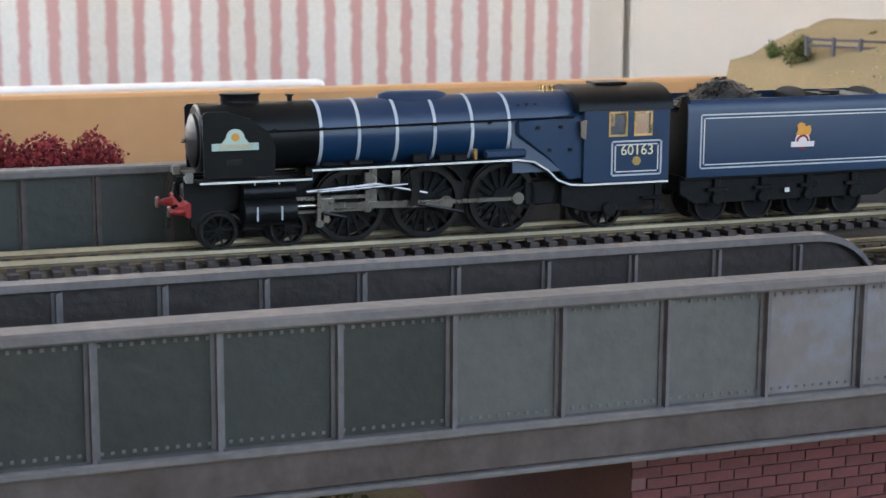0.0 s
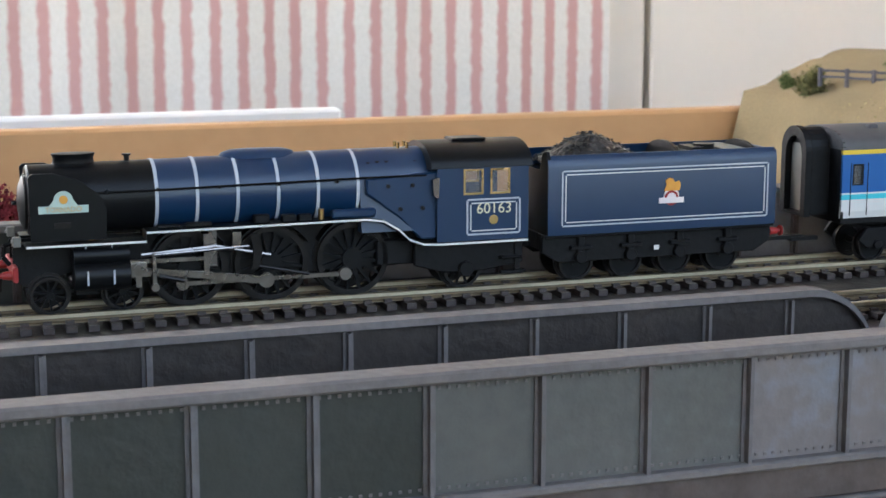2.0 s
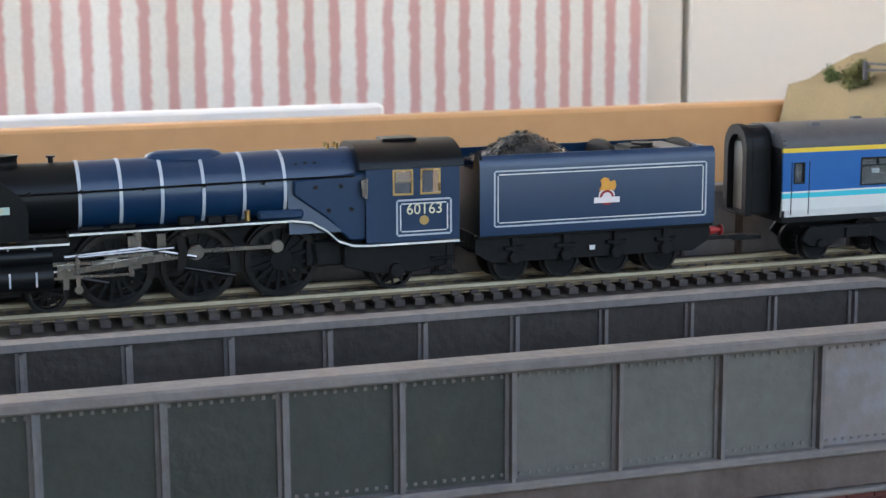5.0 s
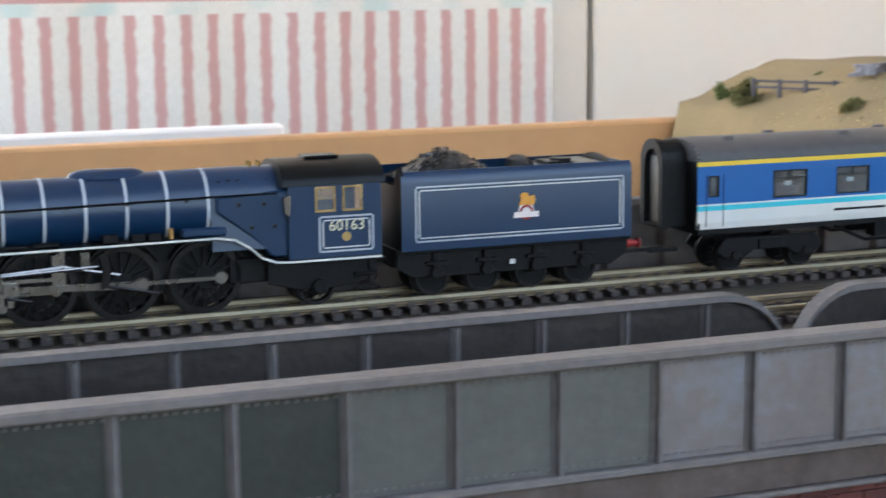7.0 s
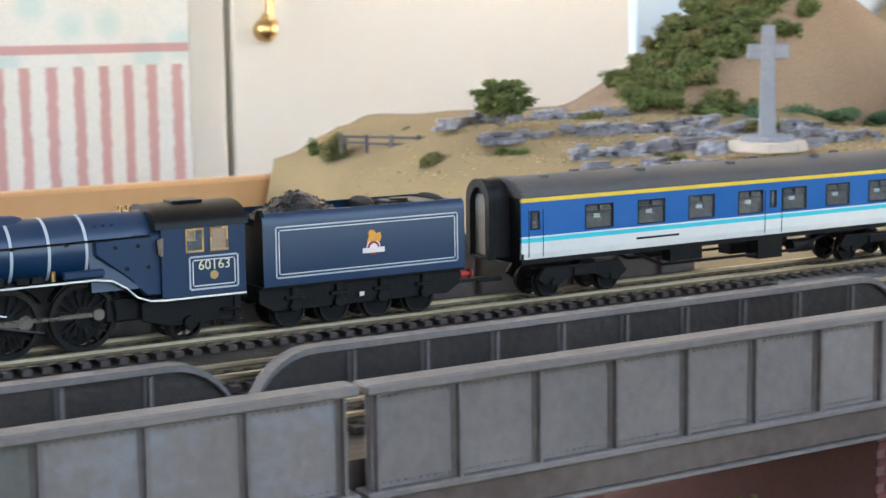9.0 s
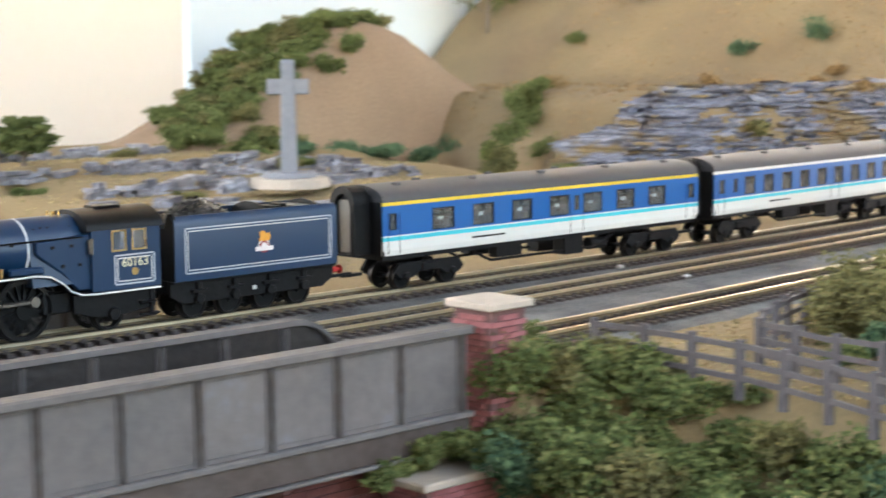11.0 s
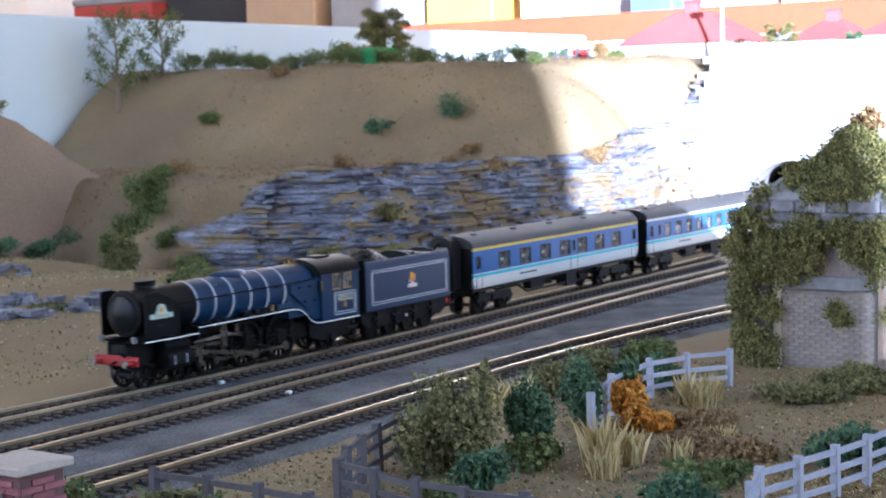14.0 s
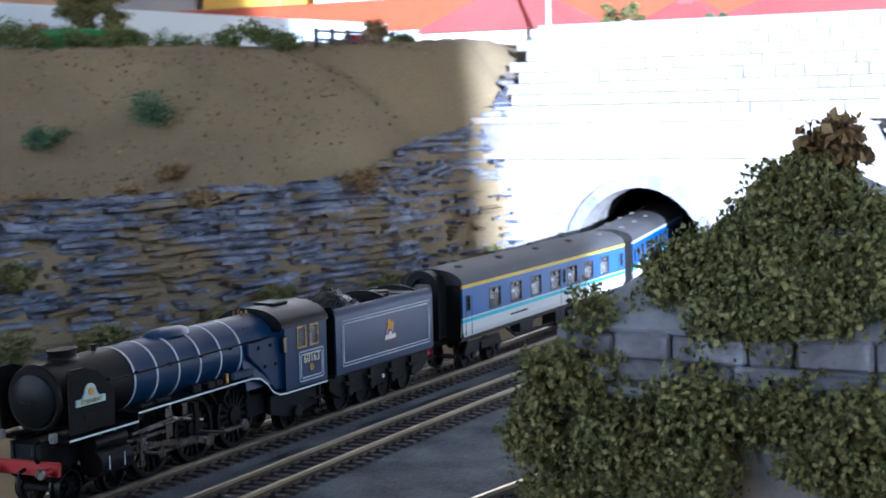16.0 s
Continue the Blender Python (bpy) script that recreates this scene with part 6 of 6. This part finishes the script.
def paddock():
    rows = [(322, -24, 13, 15, "leaf_olive", "olive willow-like bush in the paddock"), (332, -22, 12, 20, "leaf_olive", "tall olive bush in the paddock"), (312, -42, 9, 8, "leaf_dark", "dark green bush behind the paddock fence"),
            (350, -29, 8, 14, "leaf_dark", "dark green rounded shrub in the paddock"), (376, -26, 8, 15, "leaf_dark", "dark green upright shrub in the paddock"), (338, -38, 7, 6, "leaf_mid", "low green shrub in the paddock"), (406, -22, 6, 11, "leaf_dark", "small dark green shrub by the pale fence"), (436, -16, 7, 8, "leaf_dark", "dark green shrub by the pale fence"),
            (386, -34, 6, 10, "leaf_orange", "bright orange flowering bush"), (386, -41, 7, 5, "leaf_orange", "low orange flowering bush"),
            (372, -58, 10, 4, "leaf_brown", "low brown scrub in the paddock"), (396, -52, 14, 4, "leaf_brown", "low brown scrub in the paddock"), (366, -70, 13, 4, "leaf_brown", "low brown scrub in the paddock"), (440, -56, 18, 4, "leaf_olive", "low dry olive scrub"), (455, -62, 16, 5, "leaf_olive", "low dry olive scrub"), (470, -58, 12, 5, "leaf_olive", "dry olive scrub by the ruin"),
            (308, -86, 15, 8, "leaf_dark", "dark green bush at the pale fence"), (296, -80, 10, 6, "leaf_dark", "dark green bush at the pale fence"), (372, -94, 13, 8, "leaf_dark", "dark green bush growing through the pale fence"), (340, -76, 13, 4, "leaf_mid", "low green scrub in the paddock"),
            (418, 4, 15, 7, "leaf_olive", "olive bush beside the branch track"), (442, 6, 14, 8, "leaf_olive", "olive bush beside the branch track"), (460, 0, 12, 8, "leaf_mid", "green bush beside the branch track"), (300, -38, 6, 4, "leaf_mid", "green bush at the dark fence")]
    for i, (x, y, r, h, mat, lab) in enumerate(rows):
        plant("shrub", lab, x, y, -4, r, r * 0.85, h, 1100, 2.1, mat, 600 + i, "paddock shrubs", lumps=7)
    # foreground hedge
    rng = random.Random(77)
    spots = [(x + rng.uniform(-3, 3), y + rng.uniform(-4, 4), x) for y in range(-150, -2, 11) for x in (222, 230, 238, 247, 256, 265) if x < 260 or y > -75]
    for i, (x, y, row) in enumerate(spots):
        z = max(-34, ground_height(x, y))
        h = (10 if row < 240 else 9 if row < 250 else 7 if row < 260 else 2.5) + 2.5 * rng.random() + (8 * smoothstep(-40, -72, y) if row < 260 else 0)
        plant("hedge_clump", "dense green hedge on the bank below the fence", x, y, z - 1.5, 11, 11, h, 700, 2.3, "leaf_mid" if rng.random() > 0.35 else ("leaf_olive" if rng.random() > 0.3 else "leaf_dark"), 700 + i, "foreground hedge", lumps=7)
    for i, (x, y, z, r, h) in enumerate([(212, -2, -18, 9, 7), (222, -4, -17, 9, 7), (230, -8, -16, 9, 7), (204, 0, -19, 7, 5), (242, 0, -6, 8, 13), (248, -4, -6, 8, 9)]):
        plant("ivy_clump", "bright green ivy over the abutment coping", x, y, z, r, r * 0.8, h, 900, 2.0, "leaf_mid", 760 + i, "ivy on the abutment")
    for i, (x, y, r) in enumerate([(-80, 40, 26), (-40, 60, 24), (-14, 30, 16), (-110, 20, 24), (150, 40, 20), (172, 30, 20)]):
        plant("shrub", "olive undergrowth in the valley under the bridge", x, y, -50, r, r, 12, 900, 2.6, "leaf_olive", 780 + i, "valley undergrowth")
    # straw tufts
    for i, (x, y, h, n) in enumerate([(344, -50, 14, 90), (350, -54, 10, 70), (336, -56, 8, 70), (420, -32, 10, 80), (426, -35, 9, 90), (416, -38, 8, 60), (402, 8, 9, 80), (392, 10, 8, 70), (378, -62, 6, 70), (356, -62, 7, 70)]):
        r2, m = random.Random(900 + i), Mesh()
        for _ in range(n):
            a, lean = r2.uniform(0, 6.28), r2.uniform(0.05, 0.55)
            bx, by = x + r2.uniform(-2.5, 2.5), y + r2.uniform(-2.5, 2.5)
            hh = h * r2.uniform(0.6, 1.05)
            px, py = -math.sin(a) * 0.25, math.cos(a) * 0.25
            m.face([(bx - px, by - py, -4), (bx + px, by + py, -4), (bx + math.cos(a) * hh * lean * 0.5 + px, by + math.sin(a) * hh * lean * 0.5 + py, -4 + hh * 0.6), (bx + math.cos(a) * hh * lean, by + math.sin(a) * hh * lean, -4 + hh * (1 - 0.3 * lean))])
        me = m.data("grass_tuft", "raw")
        me.materials.append(MAT["straw"])
        tagged(new("grass_tuft", me), "tall tuft of straw-coloured grass", "grass tuft", "straw tufts")


paddock()


# ------------------------------------------------------------------ ruined building under ivy
def ivy_building():
    B_ = thing("ruined_building", "old brick building smothered in ivy with a stone cornice", "building")
    x0, x1, y0, y1 = 488, 540, -76, -18
    part("wall", Mesh().box(x0, x1, y0, y1, -6, 40), "old_brick", B_, "weathered pale brick walls")
    # single bricks on the open part of the face
    me = Mesh().box(-0.3, 0.3, -1.55, 1.55, -0.42, 0.42).data("brick")
    me.materials.append(MAT["old_brick"])
    for r in range(21):
        for i in range(9):
            y = -56 + i * 3.3 + (1.65 if r % 2 else 0)
            if y < -27:
                ob = new("brick", me)
                ob.parent = B_
                ob.matrix_basis = pose((x0 - 0.1) * 0.001, y * 0.001, (-4.5 + r * 1.08) * 0.001)
    part("lintel", Mesh().box(x0 - 2.2, x0 + 1, -60, -26, 19, 23), "stone", B_, "grey stone lintel", bevel=0.4)
    part("quoin", Mesh().box(x0 - 0.9, x0 + 1, -27.5, -25, -6, 19), "capstone", B_, bevel=0.2)
    part("cornice", Mesh().box(x0 - 2.2, x1 + 2, y0 - 2, y1 + 2, 36, 38).box(x0 - 1.2, x1 + 1.5, y0 - 1.5, y1 + 1, 38, 44), "stone", B_, "grey stone cornice", bevel=0.6)
    rng = random.Random(77)
    for rr, (za, zb) in enumerate(((38.2, 40.6), (40.8, 44.2))):
        y = y0 - 1
        while y < y1:
            w = rng.uniform(5, 11)
            part("coping_stone", Mesh().box(x0 - 2.6 + rng.uniform(-0.7, 0.7), x0 + 2, y, min(y + w - 0.4, y1 + 1), za, zb + rng.uniform(-0.4, 0.3)), "slate", B_, bevel=0.4)
            y += w
    part("roof", Mesh().loft([[(x0 - 2, y1 + 1, 44), (x1 + 2, y1 + 1, 44), (x1 + 2, y0 - 1, 44), (x0 - 2, y0 - 1, 44)], [(505, -40, 62), (514, -40, 62), (514, -48, 62), (505, -48, 62)]]), "stone", B_, "low stone roof", bevel=0.8)
    part("drainpipe", Mesh().box(x0 - 2.6, x0 - 0.8, -58.6, -56.8, -6, 26), "trunk", B_, "dark brown post", bevel=0.2)
    part("side_post", Mesh().box(x0 - 3, x0, -25, -20, -6, 20), "girder_dark", B_)
    rng = random.Random(31)
    ivy = Mesh()
    clumps = []
    for _ in range(46):
        clumps.append((x0 - rng.uniform(0, 5), rng.uniform(-26, -14), rng.uniform(-4, 40), 6))
    for _ in range(40):
        clumps.append((x0 - rng.uniform(0, 4), rng.uniform(-74, -20), rng.uniform(23, 38), 6.5))
    for _ in range(14):
        clumps.append((x0 - rng.uniform(0, 3), rng.choice((-44, -62, -66, -70, -72)) + rng.uniform(-3, 3), rng.uniform(8, 24), 5))
    for _ in range(95):
        f = rng.random() ** 1.2
        clumps.append((x0 - 1 + 18 * f, -45 + (1 - f) * rng.uniform(-27, 25), 45 + 19 * f * rng.uniform(0.85, 1.1), 6.0 - 2 * f))
    for _ in range(40):
        clumps.append((rng.uniform(x0, x1), y1 + rng.uniform(0, 3), rng.uniform(-4, 42), 7))
    for _ in range(26):
        clumps.append((rng.uniform(x0, x0 + 10), y0 - rng.uniform(0, 2), rng.uniform(20, 42), 5))
    for x, y, z, r in clumps:
        leaves(ivy, (x, y, z), (r * 0.7, r, r), 900, 0.8, rng, 0.3)
    part("ivy", ivy.data("ivy", "raw"), "ivy", B_, "thick olive ivy")["kind"] = "stuff"
    top = Mesh()
    leaves(top, (505, -47, 66), (6, 6, 5), 900, 1.5, rng, 0.3)
    part("dry_growth", top.data("dry", "raw"), "leaf_brown", B_, "brown dry growth on the roof")


ivy_building()


# ------------------------------------------------------------------ tunnel, houses, backdrop
def tunnel():
    T = thing("tunnel_portal", "stone tunnel portal with a dark rounded arch", "tunnel portal")
    cx, xw, r = 147.0, 893.0, 28.0
    # wall with a horseshoe opening, as a fan of blocks
    ring = [(cx + r, -4), (cx + r, 8)] + [(cx + r * math.cos(a), 8 + 31 * math.sin(a)) for a in np.linspace(0, math.pi, 21)[1:-1]] + [(cx - r, 8), (cx - r, -4)]
    outer = []
    for y, z in ring:
        dy, dz = y - cx, max(0.001, z + 4)
        k = 1e9
        if dy:
            k = min(k, 95 / abs(dy))
        k = min(k, 70 / dz)
        outer.append((cx + dy * k, -4 + dz * k))
    m = Mesh()
    for (a, b), (c, d) in zip(zip(ring, outer), list(zip(ring, outer))[1:]):
        k = len(m.v)
        for x in (xw, xw + 10):
            m.v += [(x, *a), (x, *b), (x, *d), (x, *c)]
        m.f += [(k, k + 1, k + 2, k + 3), (k + 7, k + 6, k + 5, k + 4), (k, k + 3, k + 7, k + 4), (k + 1, k + 5, k + 6, k + 2)]
    wall = part("wall", m, "portal", T, "pale stone portal wall")
    bm = bmesh.new()
    bm.from_mesh(wall.data)
    bmesh.ops.remove_doubles(bm, verts=bm.verts, dist=1e-5)
    bm.to_mesh(wall.data)
    bm.free()
    for (y, z), (y2, z2) in zip(ring[1:-1], ring[2:-1]):
        f = lambda p, s: (cx + (p[0] - cx) * s, 8 + (p[1] - 8) * s)
        a, b, c, d = (y, z), (y2, z2), f((y2, z2), 1.16), f((y, z), 1.16)
        vr, k = Mesh(), 0
        for x in (xw - 1.6, xw):
            vr.v += [(x, *q) for q in (a, b, c, d)]
        vr.f += [(k, k + 1, k + 2, k + 3), (k, k + 4, k + 5, k + 1), (k + 3, k + 2, k + 6, k + 7), (k + 1, k + 5, k + 6, k + 2), (k, k + 3, k + 7, k + 4)]
        part("arch_stone", vr, "stone", T)
    part("string_course", Mesh().box(xw - 2, xw + 1, 54, 224, 50, 52).box(xw - 1.5, xw + 1, -76, 224, 64, 66.5), "capstone", T, bevel=0.3)
    # sunlit first length in pale stone; beyond it the shade is painted near-black
    part("mouth_lining", Mesh().loft([[(xw + 4 + 19 * i, y + 0.3 * 19 * i, z) for y, z in ring] for i in range(5)], close=False), "portal", T, "pale stone lining inside the tunnel mouth")
    lining = Mesh().loft([[(xw + 80 + 28 * i, y + 22.8 + 0.38 * 28 * i, z) for y, z in ring] for i in range(9)], close=False)
    part("lining", lining, "tunnel_shade", T, "near-black tunnel lining, the inner darkness in its colour")
    part("end_wall", Mesh().box(xw + 306, xw + 310, 150, 380, -6, 60), "tunnel_shade", T)
    part("wing_wall", Mesh().box(xw, xw + 10, -90, 51.5, -6, 66), "portal", T, "pale stone wing wall")
    # retaining wall courses above and beside the portal
    w = thing("retaining_wall", "stepped pale stone retaining wall above the tunnel", "wall")
    rng = random.Random(8)
    me = Mesh().box(-1, 1, -5.85, 5.85, -2.18, 2.18).data("stone_block", bevel=0.3)
    me.materials.append(MAT["portal"])
    for rr in range(9):
        for i in range(-12, 12):
            ob = new("stone_block", me)
            ob.parent = w
            ob.matrix_basis = pose((xw + 6 + rr * 3.4 + rng.uniform(-0.5, 0.5)) * 0.001, (70 + i * 12 + (6 if rr % 2 else 0)) * 0.001, (64 + rr * 4.5) * 0.001)
    part("backing", Mesh().prism([(xw + 6, 60), (xw + 60, 60), (xw + 60, 104), (xw + 38, 104)], "y", -86, 208), "portal", w)


tunnel()
patch("hill", np.arange(930, 1420, 10), np.arange(-90, 252, 6), lambda x, y: 101 - 90 * smoothstep(206, 236, y) + 3 * noise.noise(Vector((x * 0.03, y * 0.03, 1))), "grass_mat", "grassed plateau carrying the houses")


def house(y0, y1, ridge, label, x=1180.0, base=98.0):
    hgt = 17.0
    H_ = thing("house", label, "house", group="model houses on the plateau")
    yc = (y0 + y1) / 2
    part("wall", Mesh().box(x, x + 50, y0 + 4, y1 - 4, base, base + hgt), "house_wall", H_, "pale rendered walls")
    part("roof", Mesh().loft([[(x - 4, y0, base + hgt), (x + 54, y0, base + hgt), (x + 54, y1, base + hgt), (x - 4, y1, base + hgt)],
                              [(x + 20, yc - (y1 - y0) * 0.13, ridge), (x + 30, yc - (y1 - y0) * 0.13, ridge), (x + 30, yc + (y1 - y0) * 0.13, ridge), (x + 20, yc + (y1 - y0) * 0.13, ridge)]]), "roof_red", H_, "hipped red tiled roof", bevel=0.5)
    part("chimney", Mesh().box(x + 18, x + 26, yc - 5, yc + 5, ridge - 6, ridge + 7).box(x + 17, x + 27, yc - 6, yc + 6, ridge + 7, ridge + 8.5), "roof_red", H_, bevel=0.4)
    for yy in (yc - (y1 - y0) * 0.25, yc + (y1 - y0) * 0.2):
        wdw = part("window", Mesh().box(x - 0.8, x + 0.2, yy - 7, yy + 7, base + 4, base + 13), "white_board", H_)
        part("pane", Mesh().box(x - 1.0, x - 0.7, yy - 6, yy - 0.5, base + 5, base + 12).box(x - 1.0, x - 0.7, yy + 0.5, yy + 6, base + 5, base + 12), "glass", wdw)


house(308, 416, 139, "pale house with a hipped red roof and chimney")
house(242, 298, 130, "small house with a red roof behind the tree", x=1230)
house(120, 226, 133, "pale house with a red roof in the sun")
solid("lamp_post", Mesh().cyl((1150, 312, 96), (1150, 312, 142), 1.6, 10, 1.1).box(1147, 1153, 309, 315, 142, 147), "coach_white", "white post in front of the houses", "post", smooth=True)
hut = thing("hut", "small bright green hut on the crest with a brown roof heap", "hut", (903, 440, 98))
part("wall", Mesh().box(-10, 22, -10, 10, 0, 10), "green_paint", hut, bevel=0.6)
part("roof", Mesh().prism([(-12, 10), (24, 10), (20, 13), (-8, 13)], "y", -11, 11), "green_paint", hut, bevel=0.6)
plant("bush", "brown heaped scrub behind the green hut", 905, 462, 106, 10, 9, 8, 500, 2.0, "leaf_brown", 950)
solid("backscene_board", Mesh().box(567, 1400, 572, 580, -75, 134), "backboard", "pale blue backscene board behind the hills", "board", bevel=1)
solid("backscene_board", Mesh().box(1392, 1400, 330, 572, 60, 128), "backboard", "pale blue backscene board at the layout's end", "board", bevel=1)


def shelf_and_clutter():
    sh = thing("shelf", "long red-brown wooden shelf behind the layout", "shelf")
    part("plank", Mesh().box(1440, 1700, -300, 1400, 128, 156), "red_wood", sh, bevel=1.5)
    part("support", Mesh().box(1500, 1540, -290, -250, -840, 128).box(1500, 1540, 1350, 1390, -840, 128), "red_wood", sh, bevel=1)
    rng = random.Random(15)
    tint = {"blue": (0.12, 0.2, 0.45), "grey": (0.35, 0.36, 0.38), "tan": (0.55, 0.4, 0.26), "white": (0.75, 0.75, 0.73), "black": (0.03, 0.03, 0.035), "yellow": (0.65, 0.45, 0.06), "red": (0.45, 0.06, 0.05)}
    for k, c in tint.items():
        MAT["box_" + k] = surface("box_" + k, c, tuple(v * 0.8 for v in c), 0.6, grain=80, patch=15, bump=0.02)
    y, keys = 1330.0, ["red", "black", "tan", "grey", "yellow", "white", "blue", "grey", "tan", "black", "white", "blue", "red", "grey"]
    i = 0
    while y > -200:
        w = rng.uniform(45, 130)
        k = keys[i % len(keys)]
        b = thing("box", {"red": "red cardboard box on the shelf", "black": "black case on the shelf", "tan": "tan cardboard box on the shelf", "grey": "grey plastic box on the shelf", "yellow": "yellow box on the shelf", "white": "white carton on the shelf", "blue": "blue box on the shelf"}[k], "box", (1470 + rng.uniform(0, 40), y - w / 2, 156), "boxes on the shelf", rng.uniform(-6, 6))
        h = rng.uniform(35, 110)
        part("body", Mesh().box(0, rng.uniform(90, 150), -w / 2, w / 2, 0, h), "box_" + k, b, bevel=1.5)
        part("lid", Mesh().box(-1.5, 100, -w / 2 - 1, w / 2 + 1, h, h + 8), "box_" + keys[(i + 3) % len(keys)], b, bevel=1.5)
        y -= w + rng.uniform(4, 30)
        i += 1


shelf_and_clutter()
solid("plastic_litter", Mesh().box(-1, 1, -0.8, 0.8, 0, 1.0), "white_board", "tiny white pebble beside the track", "pebble", bevel=0.3).matrix_basis = pose(0.383, 0.0935, -0.0024)
solid("plastic_litter", Mesh().box(-1, 1, -0.8, 0.8, 0, 1.0), "white_board", "tiny white pebble beside the second track", "pebble", bevel=0.3).matrix_basis = pose(0.379, 0.0655, -0.0024)
solid("path_stone", Mesh().prism([(258, -124), (272, -112), (278, -118), (268, -132)], "z", -9, -2), "capstone", "pale stone at the fence corner", "stone", bevel=0.8)


cart = thing("cart", "tiny red cart beside the hill fence", "cart", (962, 318, big_hill(962, 318)))
part("body", Mesh().prism([(-6, 2), (6, 2), (7, 7), (-7, 7)], "y", -3, 3), "red", cart, bevel=0.4)
for wy in (-3.4, 3.4):
    part("wheel", Mesh().ring((0, wy, 2.2), "y", 2.4, 1.7, 0.6, 20), "dark_steel", cart, smooth=True)


# fine loose scatter over the ground
def scatter(name, label, mat, count, size, seed, area):
    rng, m = random.Random(seed), Mesh()
    for _ in range(count):
        x, y, z = area(rng)
        leaves(m, (x, y, z), (0.8, 0.8, 0.5), 2, size, rng, 0.2)
    me = m.data(name, "raw")
    me.materials.append(MAT[mat])
    tagged(new(name, me), label, kind="stuff")


def paddock_area(rng):
    x, y = rng.uniform(264, 486), rng.uniform(-114, 14)
    return x, y, (-3.3 if y > -60 else ground_height(x, y) + 0.2)


def bank_area(rng):
    x = rng.uniform(270, 520)
    y = rng.uniform(-118, -96) + (x - 300) * 0.06
    return x, y, ground_height(x, y) + 0.3


def hill_area(rng):
    while True:
        x, y = rng.uniform(600, 1000), rng.uniform(235, 470)
        if y - cliff_foot(x) > 18:
            return x, y, big_hill(x, y) + 0.2


def terrace_area(rng):
    x, y = rng.uniform(305, 560), rng.uniform(145, 440)
    return x, y, ground_height(x, y) + 0.3


scatter("grass_scatter", "fine dry grass scatter over the paddock", "straw", 2600, 0.6, 1, paddock_area)
scatter("weed_scatter", "fine brown and green weed scatter over the paddock", "leaf_brown", 6000, 0.55, 2, paddock_area)
scatter("weed_scatter", "fine green weed scatter over the paddock", "leaf_olive", 2800, 0.8, 3, paddock_area)
scatter("grass_scatter", "fine dry grass scatter on the track bank", "straw", 3000, 0.55, 4, bank_area)
scatter("weed_scatter", "brown weed scatter on the track bank", "leaf_brown", 3000, 0.6, 5, bank_area)
scatter("weed_scatter", "fine brown scatter over the sandy hill", "leaf_brown", 7000, 1.3, 6, hill_area)
scatter("weed_scatter", "fine olive scatter over the grass terraces", "leaf_olive", 2500, 0.8, 7, terrace_area)
scatter("grass_scatter", "fine dry grass scatter over the terraces", "straw", 1600, 0.8, 8, terrace_area)


motions()
